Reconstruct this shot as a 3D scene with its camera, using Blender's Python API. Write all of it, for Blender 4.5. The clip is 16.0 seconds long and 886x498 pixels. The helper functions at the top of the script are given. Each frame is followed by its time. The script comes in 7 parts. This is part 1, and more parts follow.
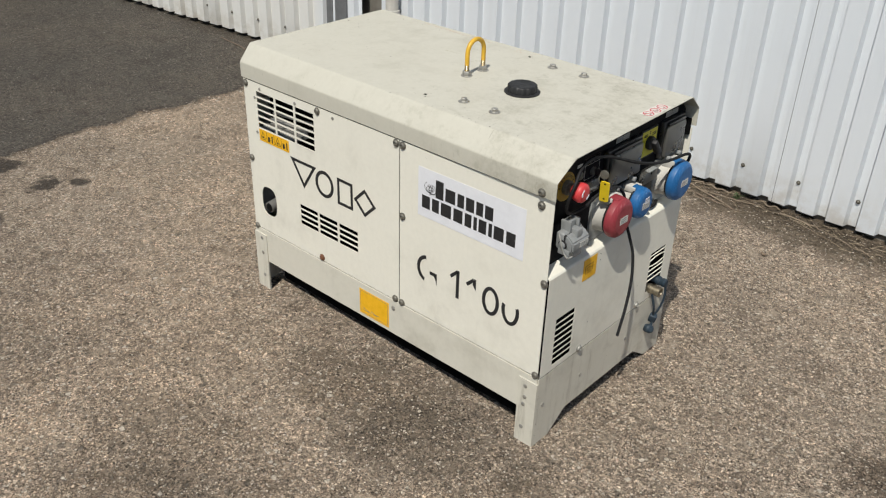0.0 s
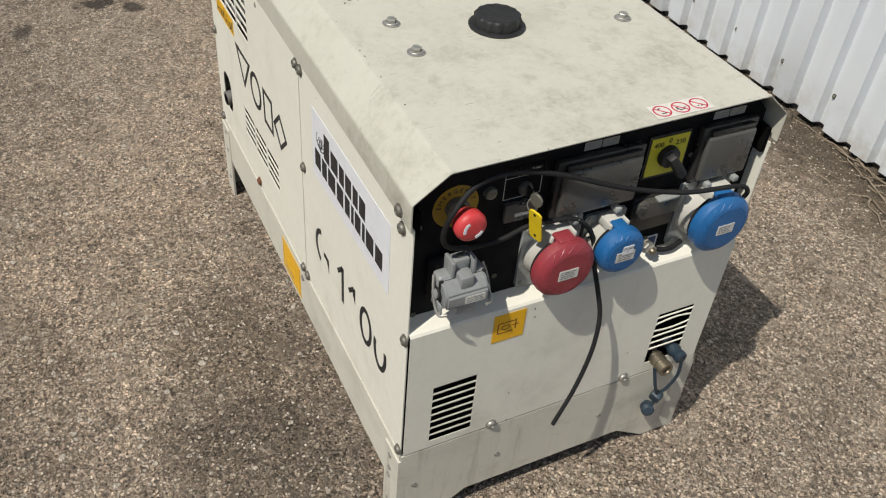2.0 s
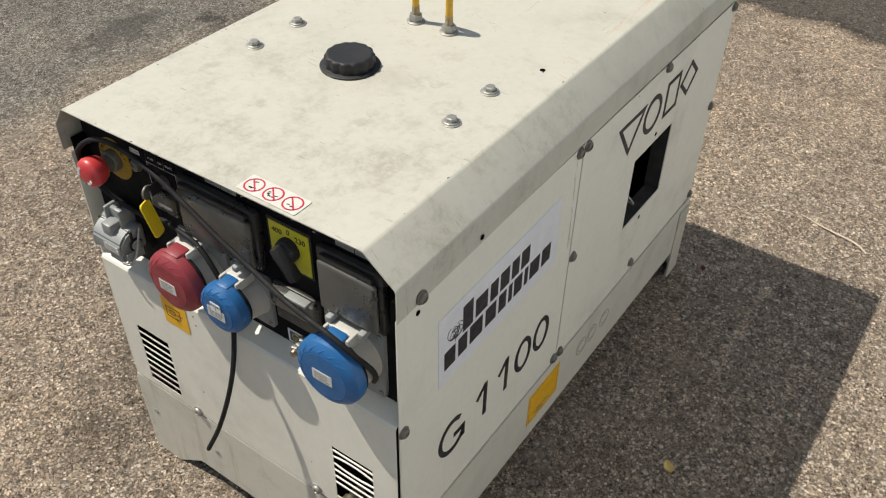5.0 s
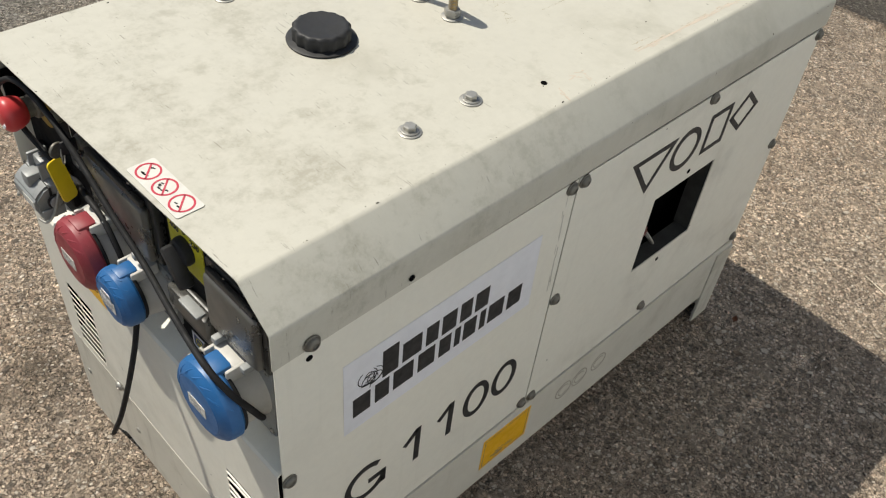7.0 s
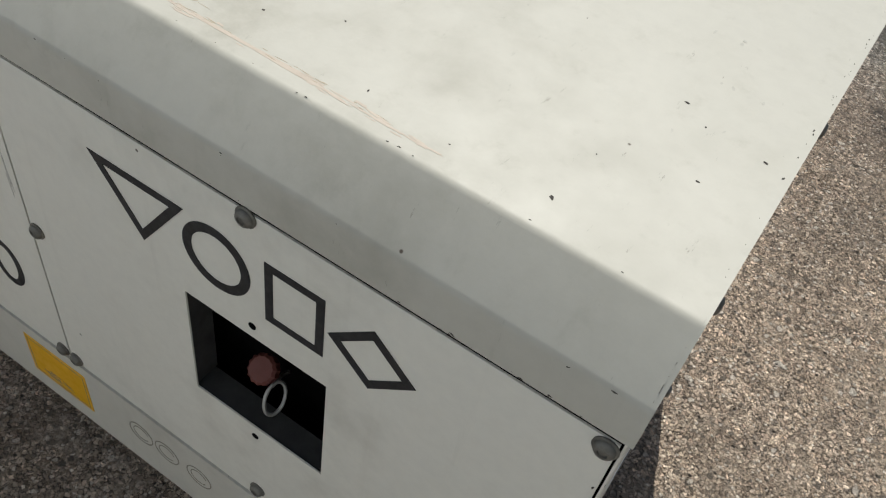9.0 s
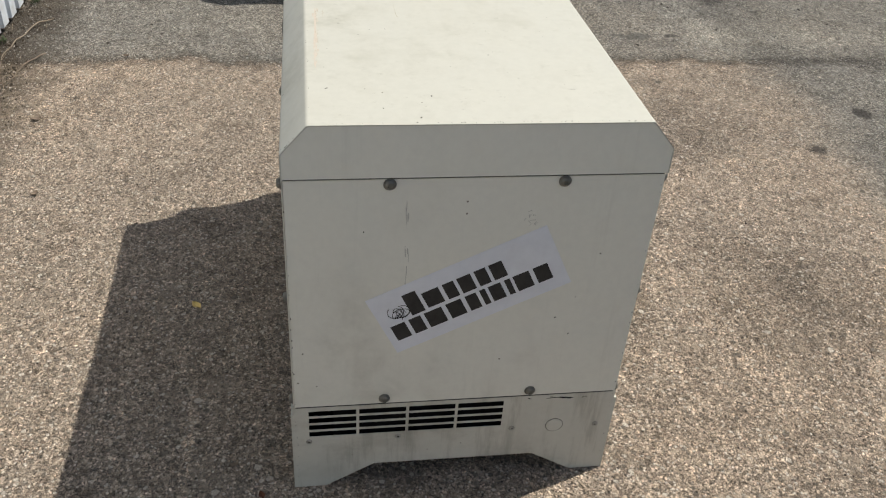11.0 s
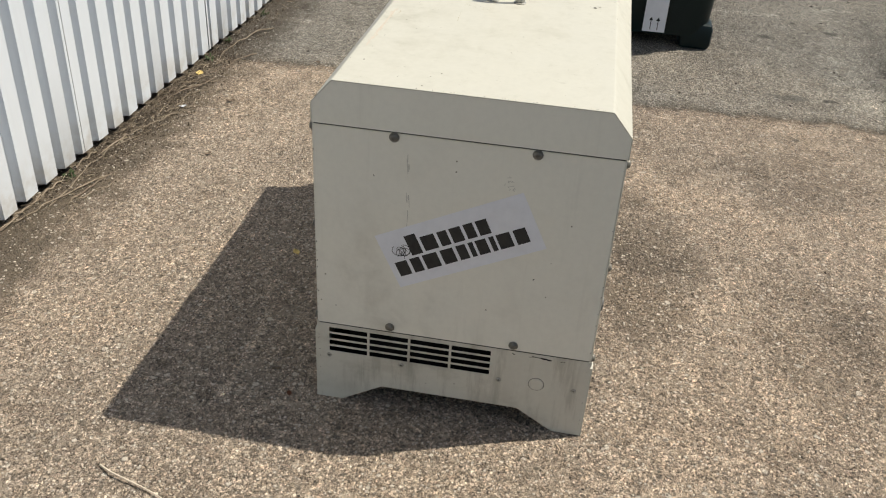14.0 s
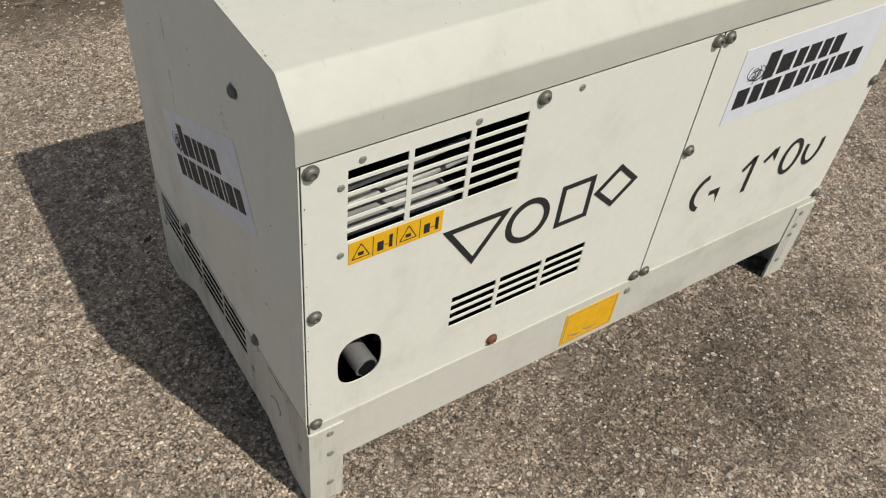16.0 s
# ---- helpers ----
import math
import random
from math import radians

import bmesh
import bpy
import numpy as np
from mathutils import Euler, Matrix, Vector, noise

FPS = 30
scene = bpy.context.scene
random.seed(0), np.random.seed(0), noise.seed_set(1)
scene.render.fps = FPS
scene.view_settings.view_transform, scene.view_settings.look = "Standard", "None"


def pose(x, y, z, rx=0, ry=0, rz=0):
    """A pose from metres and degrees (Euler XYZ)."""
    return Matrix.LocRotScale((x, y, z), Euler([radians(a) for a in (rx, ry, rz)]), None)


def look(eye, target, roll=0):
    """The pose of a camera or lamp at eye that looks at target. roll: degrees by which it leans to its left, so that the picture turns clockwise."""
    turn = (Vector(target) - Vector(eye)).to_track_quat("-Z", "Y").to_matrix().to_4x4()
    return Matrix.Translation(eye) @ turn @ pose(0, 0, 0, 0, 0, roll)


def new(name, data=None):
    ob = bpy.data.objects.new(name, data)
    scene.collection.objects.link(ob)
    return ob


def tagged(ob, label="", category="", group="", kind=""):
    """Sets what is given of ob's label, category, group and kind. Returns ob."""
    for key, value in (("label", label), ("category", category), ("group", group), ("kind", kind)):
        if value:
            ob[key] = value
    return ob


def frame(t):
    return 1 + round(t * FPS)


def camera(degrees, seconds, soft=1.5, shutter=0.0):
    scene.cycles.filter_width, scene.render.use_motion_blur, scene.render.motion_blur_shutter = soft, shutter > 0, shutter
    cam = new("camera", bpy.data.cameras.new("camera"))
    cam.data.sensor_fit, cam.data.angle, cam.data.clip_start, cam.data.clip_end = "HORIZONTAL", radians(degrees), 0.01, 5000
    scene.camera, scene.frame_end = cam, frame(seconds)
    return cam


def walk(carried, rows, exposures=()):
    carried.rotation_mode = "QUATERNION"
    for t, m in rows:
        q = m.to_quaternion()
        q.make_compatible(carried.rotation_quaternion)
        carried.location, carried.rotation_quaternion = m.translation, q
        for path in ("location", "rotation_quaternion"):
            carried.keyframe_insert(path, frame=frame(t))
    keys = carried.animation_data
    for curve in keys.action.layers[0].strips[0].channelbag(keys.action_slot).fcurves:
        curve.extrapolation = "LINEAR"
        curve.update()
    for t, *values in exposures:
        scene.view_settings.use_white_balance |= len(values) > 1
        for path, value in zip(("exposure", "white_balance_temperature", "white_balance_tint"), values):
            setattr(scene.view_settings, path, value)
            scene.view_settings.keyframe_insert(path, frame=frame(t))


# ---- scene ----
cam = camera(53.5, 16.0, soft=1.15)
PATH = [
    (0, (2.118, -1.479, 1.604), (0.974, -0.18, 0.603), 1.8),
    (0.5, (2.094, -1.409, 1.591), (0.928, -0.151, 0.562), 2.1),
    (1, (2.076, -1.13, 1.553), (0.867, 0.026, 0.457), 2.9),
    (1.5, (2.054, -0.79, 1.504), (0.791, 0.19, 0.303), 4.3),
    (2, (1.96, -0.404, 1.476), (0.633, 0.33, 0.171), 5.2),
    (2.5, (1.946, 0.008, 1.438), (0.541, 0.425, 0.077), 4.8),
    (3, (1.877, 0.382, 1.404), (0.423, 0.42, 0.031), 3.5),
    (3.5, (1.826, 0.723, 1.444), (0.413, 0.366, 0.075), 2.1),
    (4, (1.791, 0.95, 1.46), (0.474, 0.274, 0.116), 1.2),
    (4.2, (1.737, 0.977, 1.455), (0.457, 0.222, 0.117), 1.3),
    (6.3, (1.748, 1.281, 1.555), (0.525, 0.353, 0.273), 0.8),
    (6.5, (1.682, 1.247, 1.514), (0.495, 0.325, 0.194), 1.8),
    (7, (1.446, 1.11, 1.442), (0.374, 0.152, 0.052), 6.6),
    (7.5, (1.085, 1.082, 1.372), (0.214, -0.021, -0.051), 11.8),
    (8, (0.681, 1.027, 1.288), (0.144, -0.197, -0.2), 15.7),
    (8.5, (0.295, 1.041, 1.251), (0.274, -0.251, -0.276), 14.3),
    (9, (-0.005, 0.981, 1.227), (0.577, -0.239, -0.246), 11.3),
    (9.5, (-0.324, 0.872, 1.274), (0.739, -0.077, -0.13), 8.1),
    (9.7, (-0.45, 0.821, 1.299), (0.752, 0.01, -0.077), 7.0),
    (11.8, (-1.511, 0.531, 1.497), (0.186, 0.336, 0.457), 3.7),
    (12, (-1.563, 0.535, 1.509), (0.153, 0.342, 0.5), 3.6),
    (12.5, (-1.62, 0.534, 1.521), (0.119, 0.364, 0.548), 3.4),
    (13, (-1.583, 0.492, 1.518), (0.158, 0.395, 0.538), 3.4),
    (13.5, (-1.531, 0.339, 1.499), (0.192, 0.388, 0.485), 3.6),
    (14, (-1.564, 0.124, 1.458), (0.113, 0.364, 0.394), 3.5),
    (14.5, (-1.442, -0.142, 1.44), (0.156, 0.288, 0.317), 2.8),
    (15, (-1.166, -0.383, 1.423), (0.274, 0.276, 0.201), 5.6),
    (15.5, (-0.746, -0.498, 1.406), (0.491, 0.372, 0.097), 7.4),
    (16, (-0.308, -0.663, 1.337), (0.563, 0.455, -0.074), 7.3),
]
EXPOSURE = [(0, 0.07, 6750, 8), (2, 0.05, 6800, 8), (4, 0.24, 6950, 8), (6.5, 0.28, 6950, 8), (7.0, 0.24, 6950, 8), (7.5, 0.04, 6750, 8), (8.0, 0.0, 6600, 8), (8.5, -0.08, 6500, 8),
            (9.5, 0.1, 6550, 8), (12, 0.36, 6800, 8), (14.5, 0.41, 7000, 8), (15.5, 0.22, 6900, 8), (16, 0.04, 6700, 8)]
walk(cam, [(t, look(eye, target, roll)) for t, eye, target, roll in PATH], EXPOSURE)

# ---- sun and sky ----
SUN = Vector((0.225, -0.615, 1.0)).normalized()
world = bpy.data.worlds.new("world")
scene.world = world
world.use_nodes = True
_nt = world.node_tree
_sky = _nt.nodes.new("ShaderNodeTexSky")
_sky.sky_type = "NISHITA"
_sky.sun_disc = False
_sky.sun_elevation = math.asin(SUN.z)
_sky.sun_rotation = math.atan2(SUN.x, SUN.y)
_nt.links.new(_sky.outputs[0], _nt.nodes["Background"].inputs[0])
_nt.nodes["Background"].inputs[1].default_value = 0.077
sun_data = bpy.data.lights.new("sun", "SUN")
sun_data.energy = 4.25
sun_data.angle = radians(0.55)
sun_data.color = (0.985, 0.955, 0.898)
sun = new("sun", sun_data)
sun.matrix_world = look(SUN * 20, (0, 0, 0))


# ---- materials ----
class Mat:
    def __init__(self, name, base=(0.5, 0.5, 0.5), rough=0.5, metal=0.0, spec=0.5):
        self.mat = bpy.data.materials.new(name)
        self.mat.use_nodes = True
        self.nt = self.mat.node_tree
        self.bsdf = self.nt.nodes["Principled BSDF"]
        self.put("Base Color", (*base, 1))
        self.put("Roughness", rough)
        self.put("Metallic", metal)
        self.put("Specular IOR Level", spec)
        self._co = None

    def put(self, name, value):
        sock = self.bsdf.inputs[name]
        if isinstance(value, bpy.types.NodeSocket):
            self.nt.links.new(value, sock)
        else:
            sock.default_value = value

    def feed(self, node, key, value):
        if isinstance(value, bpy.types.NodeSocket):
            self.nt.links.new(value, node.inputs[key])
        elif value is not None:
            node.inputs[key].default_value = value

    def co(self):
        if self._co is None:
            self._co = self.nt.nodes.new("ShaderNodeTexCoord").outputs["Object"]
        return self._co

    def stretch(self, s, turn=(0, 0, 0)):
        n = self.nt.nodes.new("ShaderNodeMapping")
        self.feed(n, "Vector", self.co())
        n.inputs["Scale"].default_value = s
        n.inputs["Rotation"].default_value = turn
        return n.outputs[0]

    def noise(self, scale, detail=4, rough=0.55, vec=None, warp=0.0):
        n = self.nt.nodes.new("ShaderNodeTexNoise")
        self.feed(n, "Vector", vec or self.co())
        n.inputs["Scale"].default_value = scale
        n.inputs["Detail"].default_value = detail
        n.inputs["Roughness"].default_value = rough
        n.inputs["Distortion"].default_value = warp
        return n.outputs["Fac"]

    def cells(self, scale, vec=None, out="Color", feature="F1", rand=1.0):
        n = self.nt.nodes.new("ShaderNodeTexVoronoi")
        n.feature = feature
        self.feed(n, "Vector", vec or self.co())
        n.inputs["Scale"].default_value = scale
        n.inputs["Randomness"].default_value = rand
        return n.outputs[out]

    def axis(self, i, vec=None):
        n = self.nt.nodes.new("ShaderNodeSeparateXYZ")
        self.feed(n, 0, vec or self.co())
        return n.outputs[i]

    def calc(self, op, a, b=None, c=None, clamp=False):
        n = self.nt.nodes.new("ShaderNodeMath")
        n.operation = op
        n.use_clamp = clamp
        for i, v in enumerate((a, b, c)):
            if v is not None:
                self.feed(n, i, v)
        return n.outputs[0]

    def span(self, v, a, b, lo=0.0, hi=1.0):
        n = self.nt.nodes.new("ShaderNodeMapRange")
        n.interpolation_type = "SMOOTHSTEP"
        self.feed(n, 0, v)
        for i, q in enumerate((a, b, lo, hi)):
            n.inputs[i + 1].default_value = q
        return n.outputs[0]

    def mix(self, f, a, b, how="MIX"):
        n = self.nt.nodes.new("ShaderNodeMix")
        n.data_type = "RGBA"
        n.blend_type = how
        self.feed(n, 0, f)
        for i, v in ((6, a), (7, b)):
            self.feed(n, i, v if isinstance(v, bpy.types.NodeSocket) else (*v, 1))
        return n.outputs[2]

    def ramp(self, v, stops):
        n = self.nt.nodes.new("ShaderNodeValToRGB")
        self.feed(n, 0, v)
        e = n.color_ramp.elements
        while len(e) < len(stops):
            e.new(0.5)
        for el, (p, c) in zip(e, stops):
            el.position = p
            el.color = (*c, 1) if isinstance(c, tuple) else (c, c, c, 1)
        return n.outputs[0]

    def bump(self, height, strength=0.3, dist=0.002):
        n = self.nt.nodes.new("ShaderNodeBump")
        n.inputs["Strength"].default_value = strength
        n.inputs["Distance"].default_value = dist
        self.feed(n, "Height", height)
        old = self.bsdf.inputs["Normal"]
        if old.is_linked:
            self.nt.links.new(old.links[0].from_socket, n.inputs["Normal"])
        self.nt.links.new(n.outputs[0], old)

    def random(self):
        return self.nt.nodes.new("ShaderNodeObjectInfo").outputs["Random"]


def paint(name, base, dirt, amount, top=False, drips=0.0):
    """Sheet-metal paint with grime, stains and orange-peel relief."""
    m = Mat(name, base, 0.5, spec=0.3)
    big = m.noise(2.2, 5, 0.6)
    mid = m.noise(9, 7, 0.66, warp=0.15)
    fine = m.noise(70, 4, 0.6)
    f = m.calc("MULTIPLY", m.span(big, 0.42, 0.72), m.span(mid, 0.4, 0.75))
    if top:
        px = m.axis(0)
        worn = m.span(px, 0.55, 1.05)
        patch = m.calc("MULTIPLY", m.calc("MULTIPLY", worn, m.span(m.noise(7.5, 10, 0.74), 0.46, 0.66)), m.span(m.noise(75, 6, 0.75), 0.36, 0.58, 0.3, 1.0))
        blot = m.calc("MULTIPLY", m.span(m.noise(21, 9, 0.72), 0.5, 0.68), m.span(px, 0.35, 0.95, 0.15, 0.75))
        f = m.calc("MAXIMUM", f, m.calc("MAXIMUM", patch, blot))
    f = m.calc("MULTIPLY", f, amount, clamp=True)
    col = m.mix(f, base, dirt)
    col = m.mix(m.span(fine, 0.25, 0.8, 0.0, 0.16), col, tuple(c * 0.72 for c in base))
    streak = m.noise(1.0, 5, 0.65, vec=m.stretch((38, 38, 2.2)))
    col = m.mix(m.span(streak, 0.55, 0.8, 0.0, 0.14 + 0.5 * max(0.0, amount - 0.45)), col, dirt)
    dots = m.cells(46, out="Distance")
    pick = m.axis(0, m.cells(46))
    spot = m.calc("MULTIPLY", m.span(dots, 0.05, 0.1, 1, 0), m.span(pick, 0.985, 0.99))
    col = m.mix(spot, col, (0.09, 0.07, 0.05))
    if drips:
        run = m.noise(1.0, 6, 0.7, vec=m.stretch((24, 24, 3.2)))
        smear = m.noise(1.0, 6, 0.7, vec=m.stretch((7, 7, 12)))
        col = m.mix(m.span(run, 0.5, 0.66, 0, drips), col, (0.25, 0.225, 0.18))
        col = m.mix(m.span(smear, 0.52, 0.7, 0, drips * 0.8), col, (0.30, 0.27, 0.215))
    if top:
        mark = m.noise(1.0, 5, 0.75, vec=m.stretch((130, 30, 20), (0, 0, 0.12)))
        col = m.mix(m.calc("MULTIPLY", m.span(mark, 0.64, 0.70, 0, 0.6), m.span(mid, 0.45, 0.6)), col, (0.2, 0.18, 0.15))
        for turn_k, thr in ((0.9, 0.665), (-0.7, 0.675), (2.1, 0.67)):
            line = m.noise(1.0, 3, 0.6, vec=m.stretch((300, 32, 20), (0, 0, turn_k)))
            some = m.calc("MULTIPLY", m.span(line, thr, thr + 0.03), m.span(m.noise(13, 4, 0.6, vec=m.stretch((1, 1, 1), (0, 0, turn_k * 3))), 0.5, 0.62))
            col = m.mix(m.calc("MULTIPLY", some, m.span(px, 0.45, 0.95, 0.0, 0.6)), col, (0.17, 0.155, 0.13))
    m.put("Base Color", col)
    m.put("Roughness", m.span(mid, 0.3, 0.8, 0.46, 0.66))
    m.bump(m.noise(160, 3, 0.5), 0.10, 0.001)
    m.bump(m.noise(3.0, 2, 0.4), 0.12, 0.01)
    return m.mat


def plain(name, base, rough=0.5, metal=0.0, var=0.25, scale=40, relief=0.1, spec=0.5):
    m = Mat(name, base, rough, metal, spec)
    a = m.noise(scale, 5, 0.65)
    b = m.noise(scale * 0.13, 4, 0.6)
    col = m.mix(m.span(a, 0.3, 0.8, 0, var), base, tuple(c * 0.45 for c in base))
    col = m.mix(m.span(b, 0.45, 0.8, 0, var), col, tuple(min(1, c * 1.25 + 0.03) for c in base))
    m.put("Base Color", col)
    m.put("Roughness", m.span(a, 0.25, 0.8, max(0.05, rough - 0.1), min(1, rough + 0.15)))
    if relief:
        m.bump(a, relief, 0.001)
    return m.mat


CREAM = (0.72, 0.70, 0.620)
M_PANEL = paint("cream_paint", CREAM, (0.36, 0.335, 0.275), 0.45)
M_LID = paint("worn_cream_paint", (0.495, 0.479, 0.414), (0.28, 0.262, 0.205), 0.66, True)
M_BASE = paint("dirty_cream_paint", (0.565, 0.545, 0.475), (0.27, 0.245, 0.195), 0.6, drips=0.42)
M_RAIL = paint("rail_cream_paint", (0.58, 0.56, 0.49), (0.30, 0.275, 0.22), 0.5)
# near-black standing in for shade inside and underneath; also colours dark chips
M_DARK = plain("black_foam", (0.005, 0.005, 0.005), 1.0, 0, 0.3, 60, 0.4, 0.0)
M_BLACK = plain("black_panel", (0.006, 0.006, 0.007), 0.75, 0, 0.3, 30, 0.1, 0.12)
M_MARK = plain("black_marking", (0.014, 0.014, 0.015), 0.6, 0, 0.3, 60, 0.05)
M_RUBBER = plain("black_rubber", (0.012, 0.012, 0.013), 0.7, 0, 0.3, 50, 0.2, 0.3)
M_CAP = plain("black_plastic", (0.012, 0.012, 0.013), 0.6, 0, 0.25, 50, 0.15)
M_GREY = plain("grey_plastic", (0.28, 0.29, 0.285), 0.5, 0, 0.3, 40, 0.12)
M_PALE = plain("pale_plastic", (0.50, 0.485, 0.45), 0.5, 0, 0.25, 40, 0.12)
M_PLUG = plain("grey_cast_housing", (0.25, 0.26, 0.262), 0.48, 0.1, 0.35, 60, 0.25)
M_RED = plain("red_plastic", (0.27, 0.034, 0.046), 0.5, 0, 0.4, 40, 0.12)
M_STOP = plain("red_button", (0.55, 0.045, 0.05), 0.4, 0, 0.25, 40, 0.08)
M_BLUE = plain("blue_plastic", (0.010, 0.108, 0.30), 0.45, 0, 0.35, 40, 0.12)
M_TEAL = plain("faded_blue_rubber", (0.015, 0.030, 0.046), 0.55, 0, 0.4, 60, 0.2)
M_YELLOW = plain("yellow_plate", (0.62, 0.55, 0.03), 0.45, 0, 0.2, 60, 0.05)
M_TAG = plain("yellow_tag", (0.75, 0.55, 0.02), 0.4, 0, 0.2, 40, 0.05)
M_ORANGE = plain("amber_sticker", (0.78, 0.42, 0.01), 0.45, 0, 0.2, 50, 0.03)
M_DISC = plain("ochre_disc", (0.34, 0.21, 0.012), 0.5, 0, 0.25, 50, 0.05)
M_WHITE = plain("white_vinyl", (0.70, 0.71, 0.75), 0.4, 0, 0.15, 30, 0.03)
M_LABEL = plain("label_paper", (0.58, 0.57, 0.53), 0.5, 0, 0.25, 60, 0.03)
M_INKRED = plain("red_ink", (0.48, 0.03, 0.06), 0.5, 0, 0.2, 60, 0.02)
M_INKGREY = plain("grey_ink", (0.2, 0.2, 0.2), 0.5, 0, 0.3, 60, 0.02)
M_STEEL = plain("zinc_steel", (0.40, 0.39, 0.36), 0.5, 0.7, 0.45, 120, 0.2)
M_GUARD = plain("sooty_guard_steel", (0.42, 0.41, 0.385), 0.6, 0.6, 0.5, 90, 0.3)
M_DULL = plain("dull_bolt_steel", (0.19, 0.18, 0.155), 0.55, 0.6, 0.5, 150, 0.3)
M_BRASS = plain("brass", (0.32, 0.28, 0.21), 0.4, 0.9, 0.45, 100, 0.2)
M_RUST = plain("rusty_steel", (0.17, 0.07, 0.035), 0.8, 0.2, 0.5, 90, 0.4)
M_EYE = plain("yellow_lifting_paint", (0.62, 0.36, 0.03), 0.45, 0, 0.5, 60, 0.25)
M_SCUFF = plain("bare_scuff", (0.40, 0.34, 0.25), 0.7, 0, 0.2, 130, 0.3)
M_FAINT = plain("faint_grey_mark", (0.43, 0.415, 0.36), 0.6, 0, 0.12, 120, 0.1)
M_PIPE = plain("exhaust_pipe_steel", (0.17, 0.165, 0.155), 0.6, 0.3, 0.5, 60, 0.3)
M_BIN = plain("dark_green_plastic", (0.004, 0.013, 0.014), 0.4, 0, 0.3, 14, 0.15, 0.25)
M_TWIG = plain("dry_twig", (0.25, 0.198, 0.142), 0.85, 0, 0.5, 60, 0.4)
M_TWIG2 = plain("old_twig", (0.19, 0.14, 0.10), 0.85, 0, 0.5, 60, 0.4)
M_PALETWIG = plain("bleached_twig", (0.58, 0.50, 0.39), 0.85, 0, 0.3, 60, 0.3)
M_LEAF = plain("dry_leaf", (0.66, 0.48, 0.17), 0.7, 0, 0.25, 80, 0.2)
M_MOSS = plain("weed_green", (0.045, 0.07, 0.022), 0.8, 0, 0.5, 60, 0.4)
M_PLINTH = plain("concrete_plinth", (0.16, 0.15, 0.13), 0.9, 0, 0.5, 20, 0.5)
M_GREYSTEEL = plain("grey_flashing", (0.20, 0.21, 0.22), 0.5, 0.2, 0.3, 20, 0.1)


def smoked():
    m = Mat("smoked_clear_plastic", (0.2, 0.195, 0.18), 0.3)
    m.put("Transmission Weight", 0.6)
    m.put("Roughness", m.span(m.noise(25, 5), 0.3, 0.8, 0.22, 0.5))
    m.put("Base Color", m.mix(m.span(m.noise(12, 6, 0.7), 0.4, 0.7, 0, 0.6), (0.20, 0.195, 0.178), (0.085, 0.082, 0.074)))
    return m.mat


M_CLEAR = smoked()


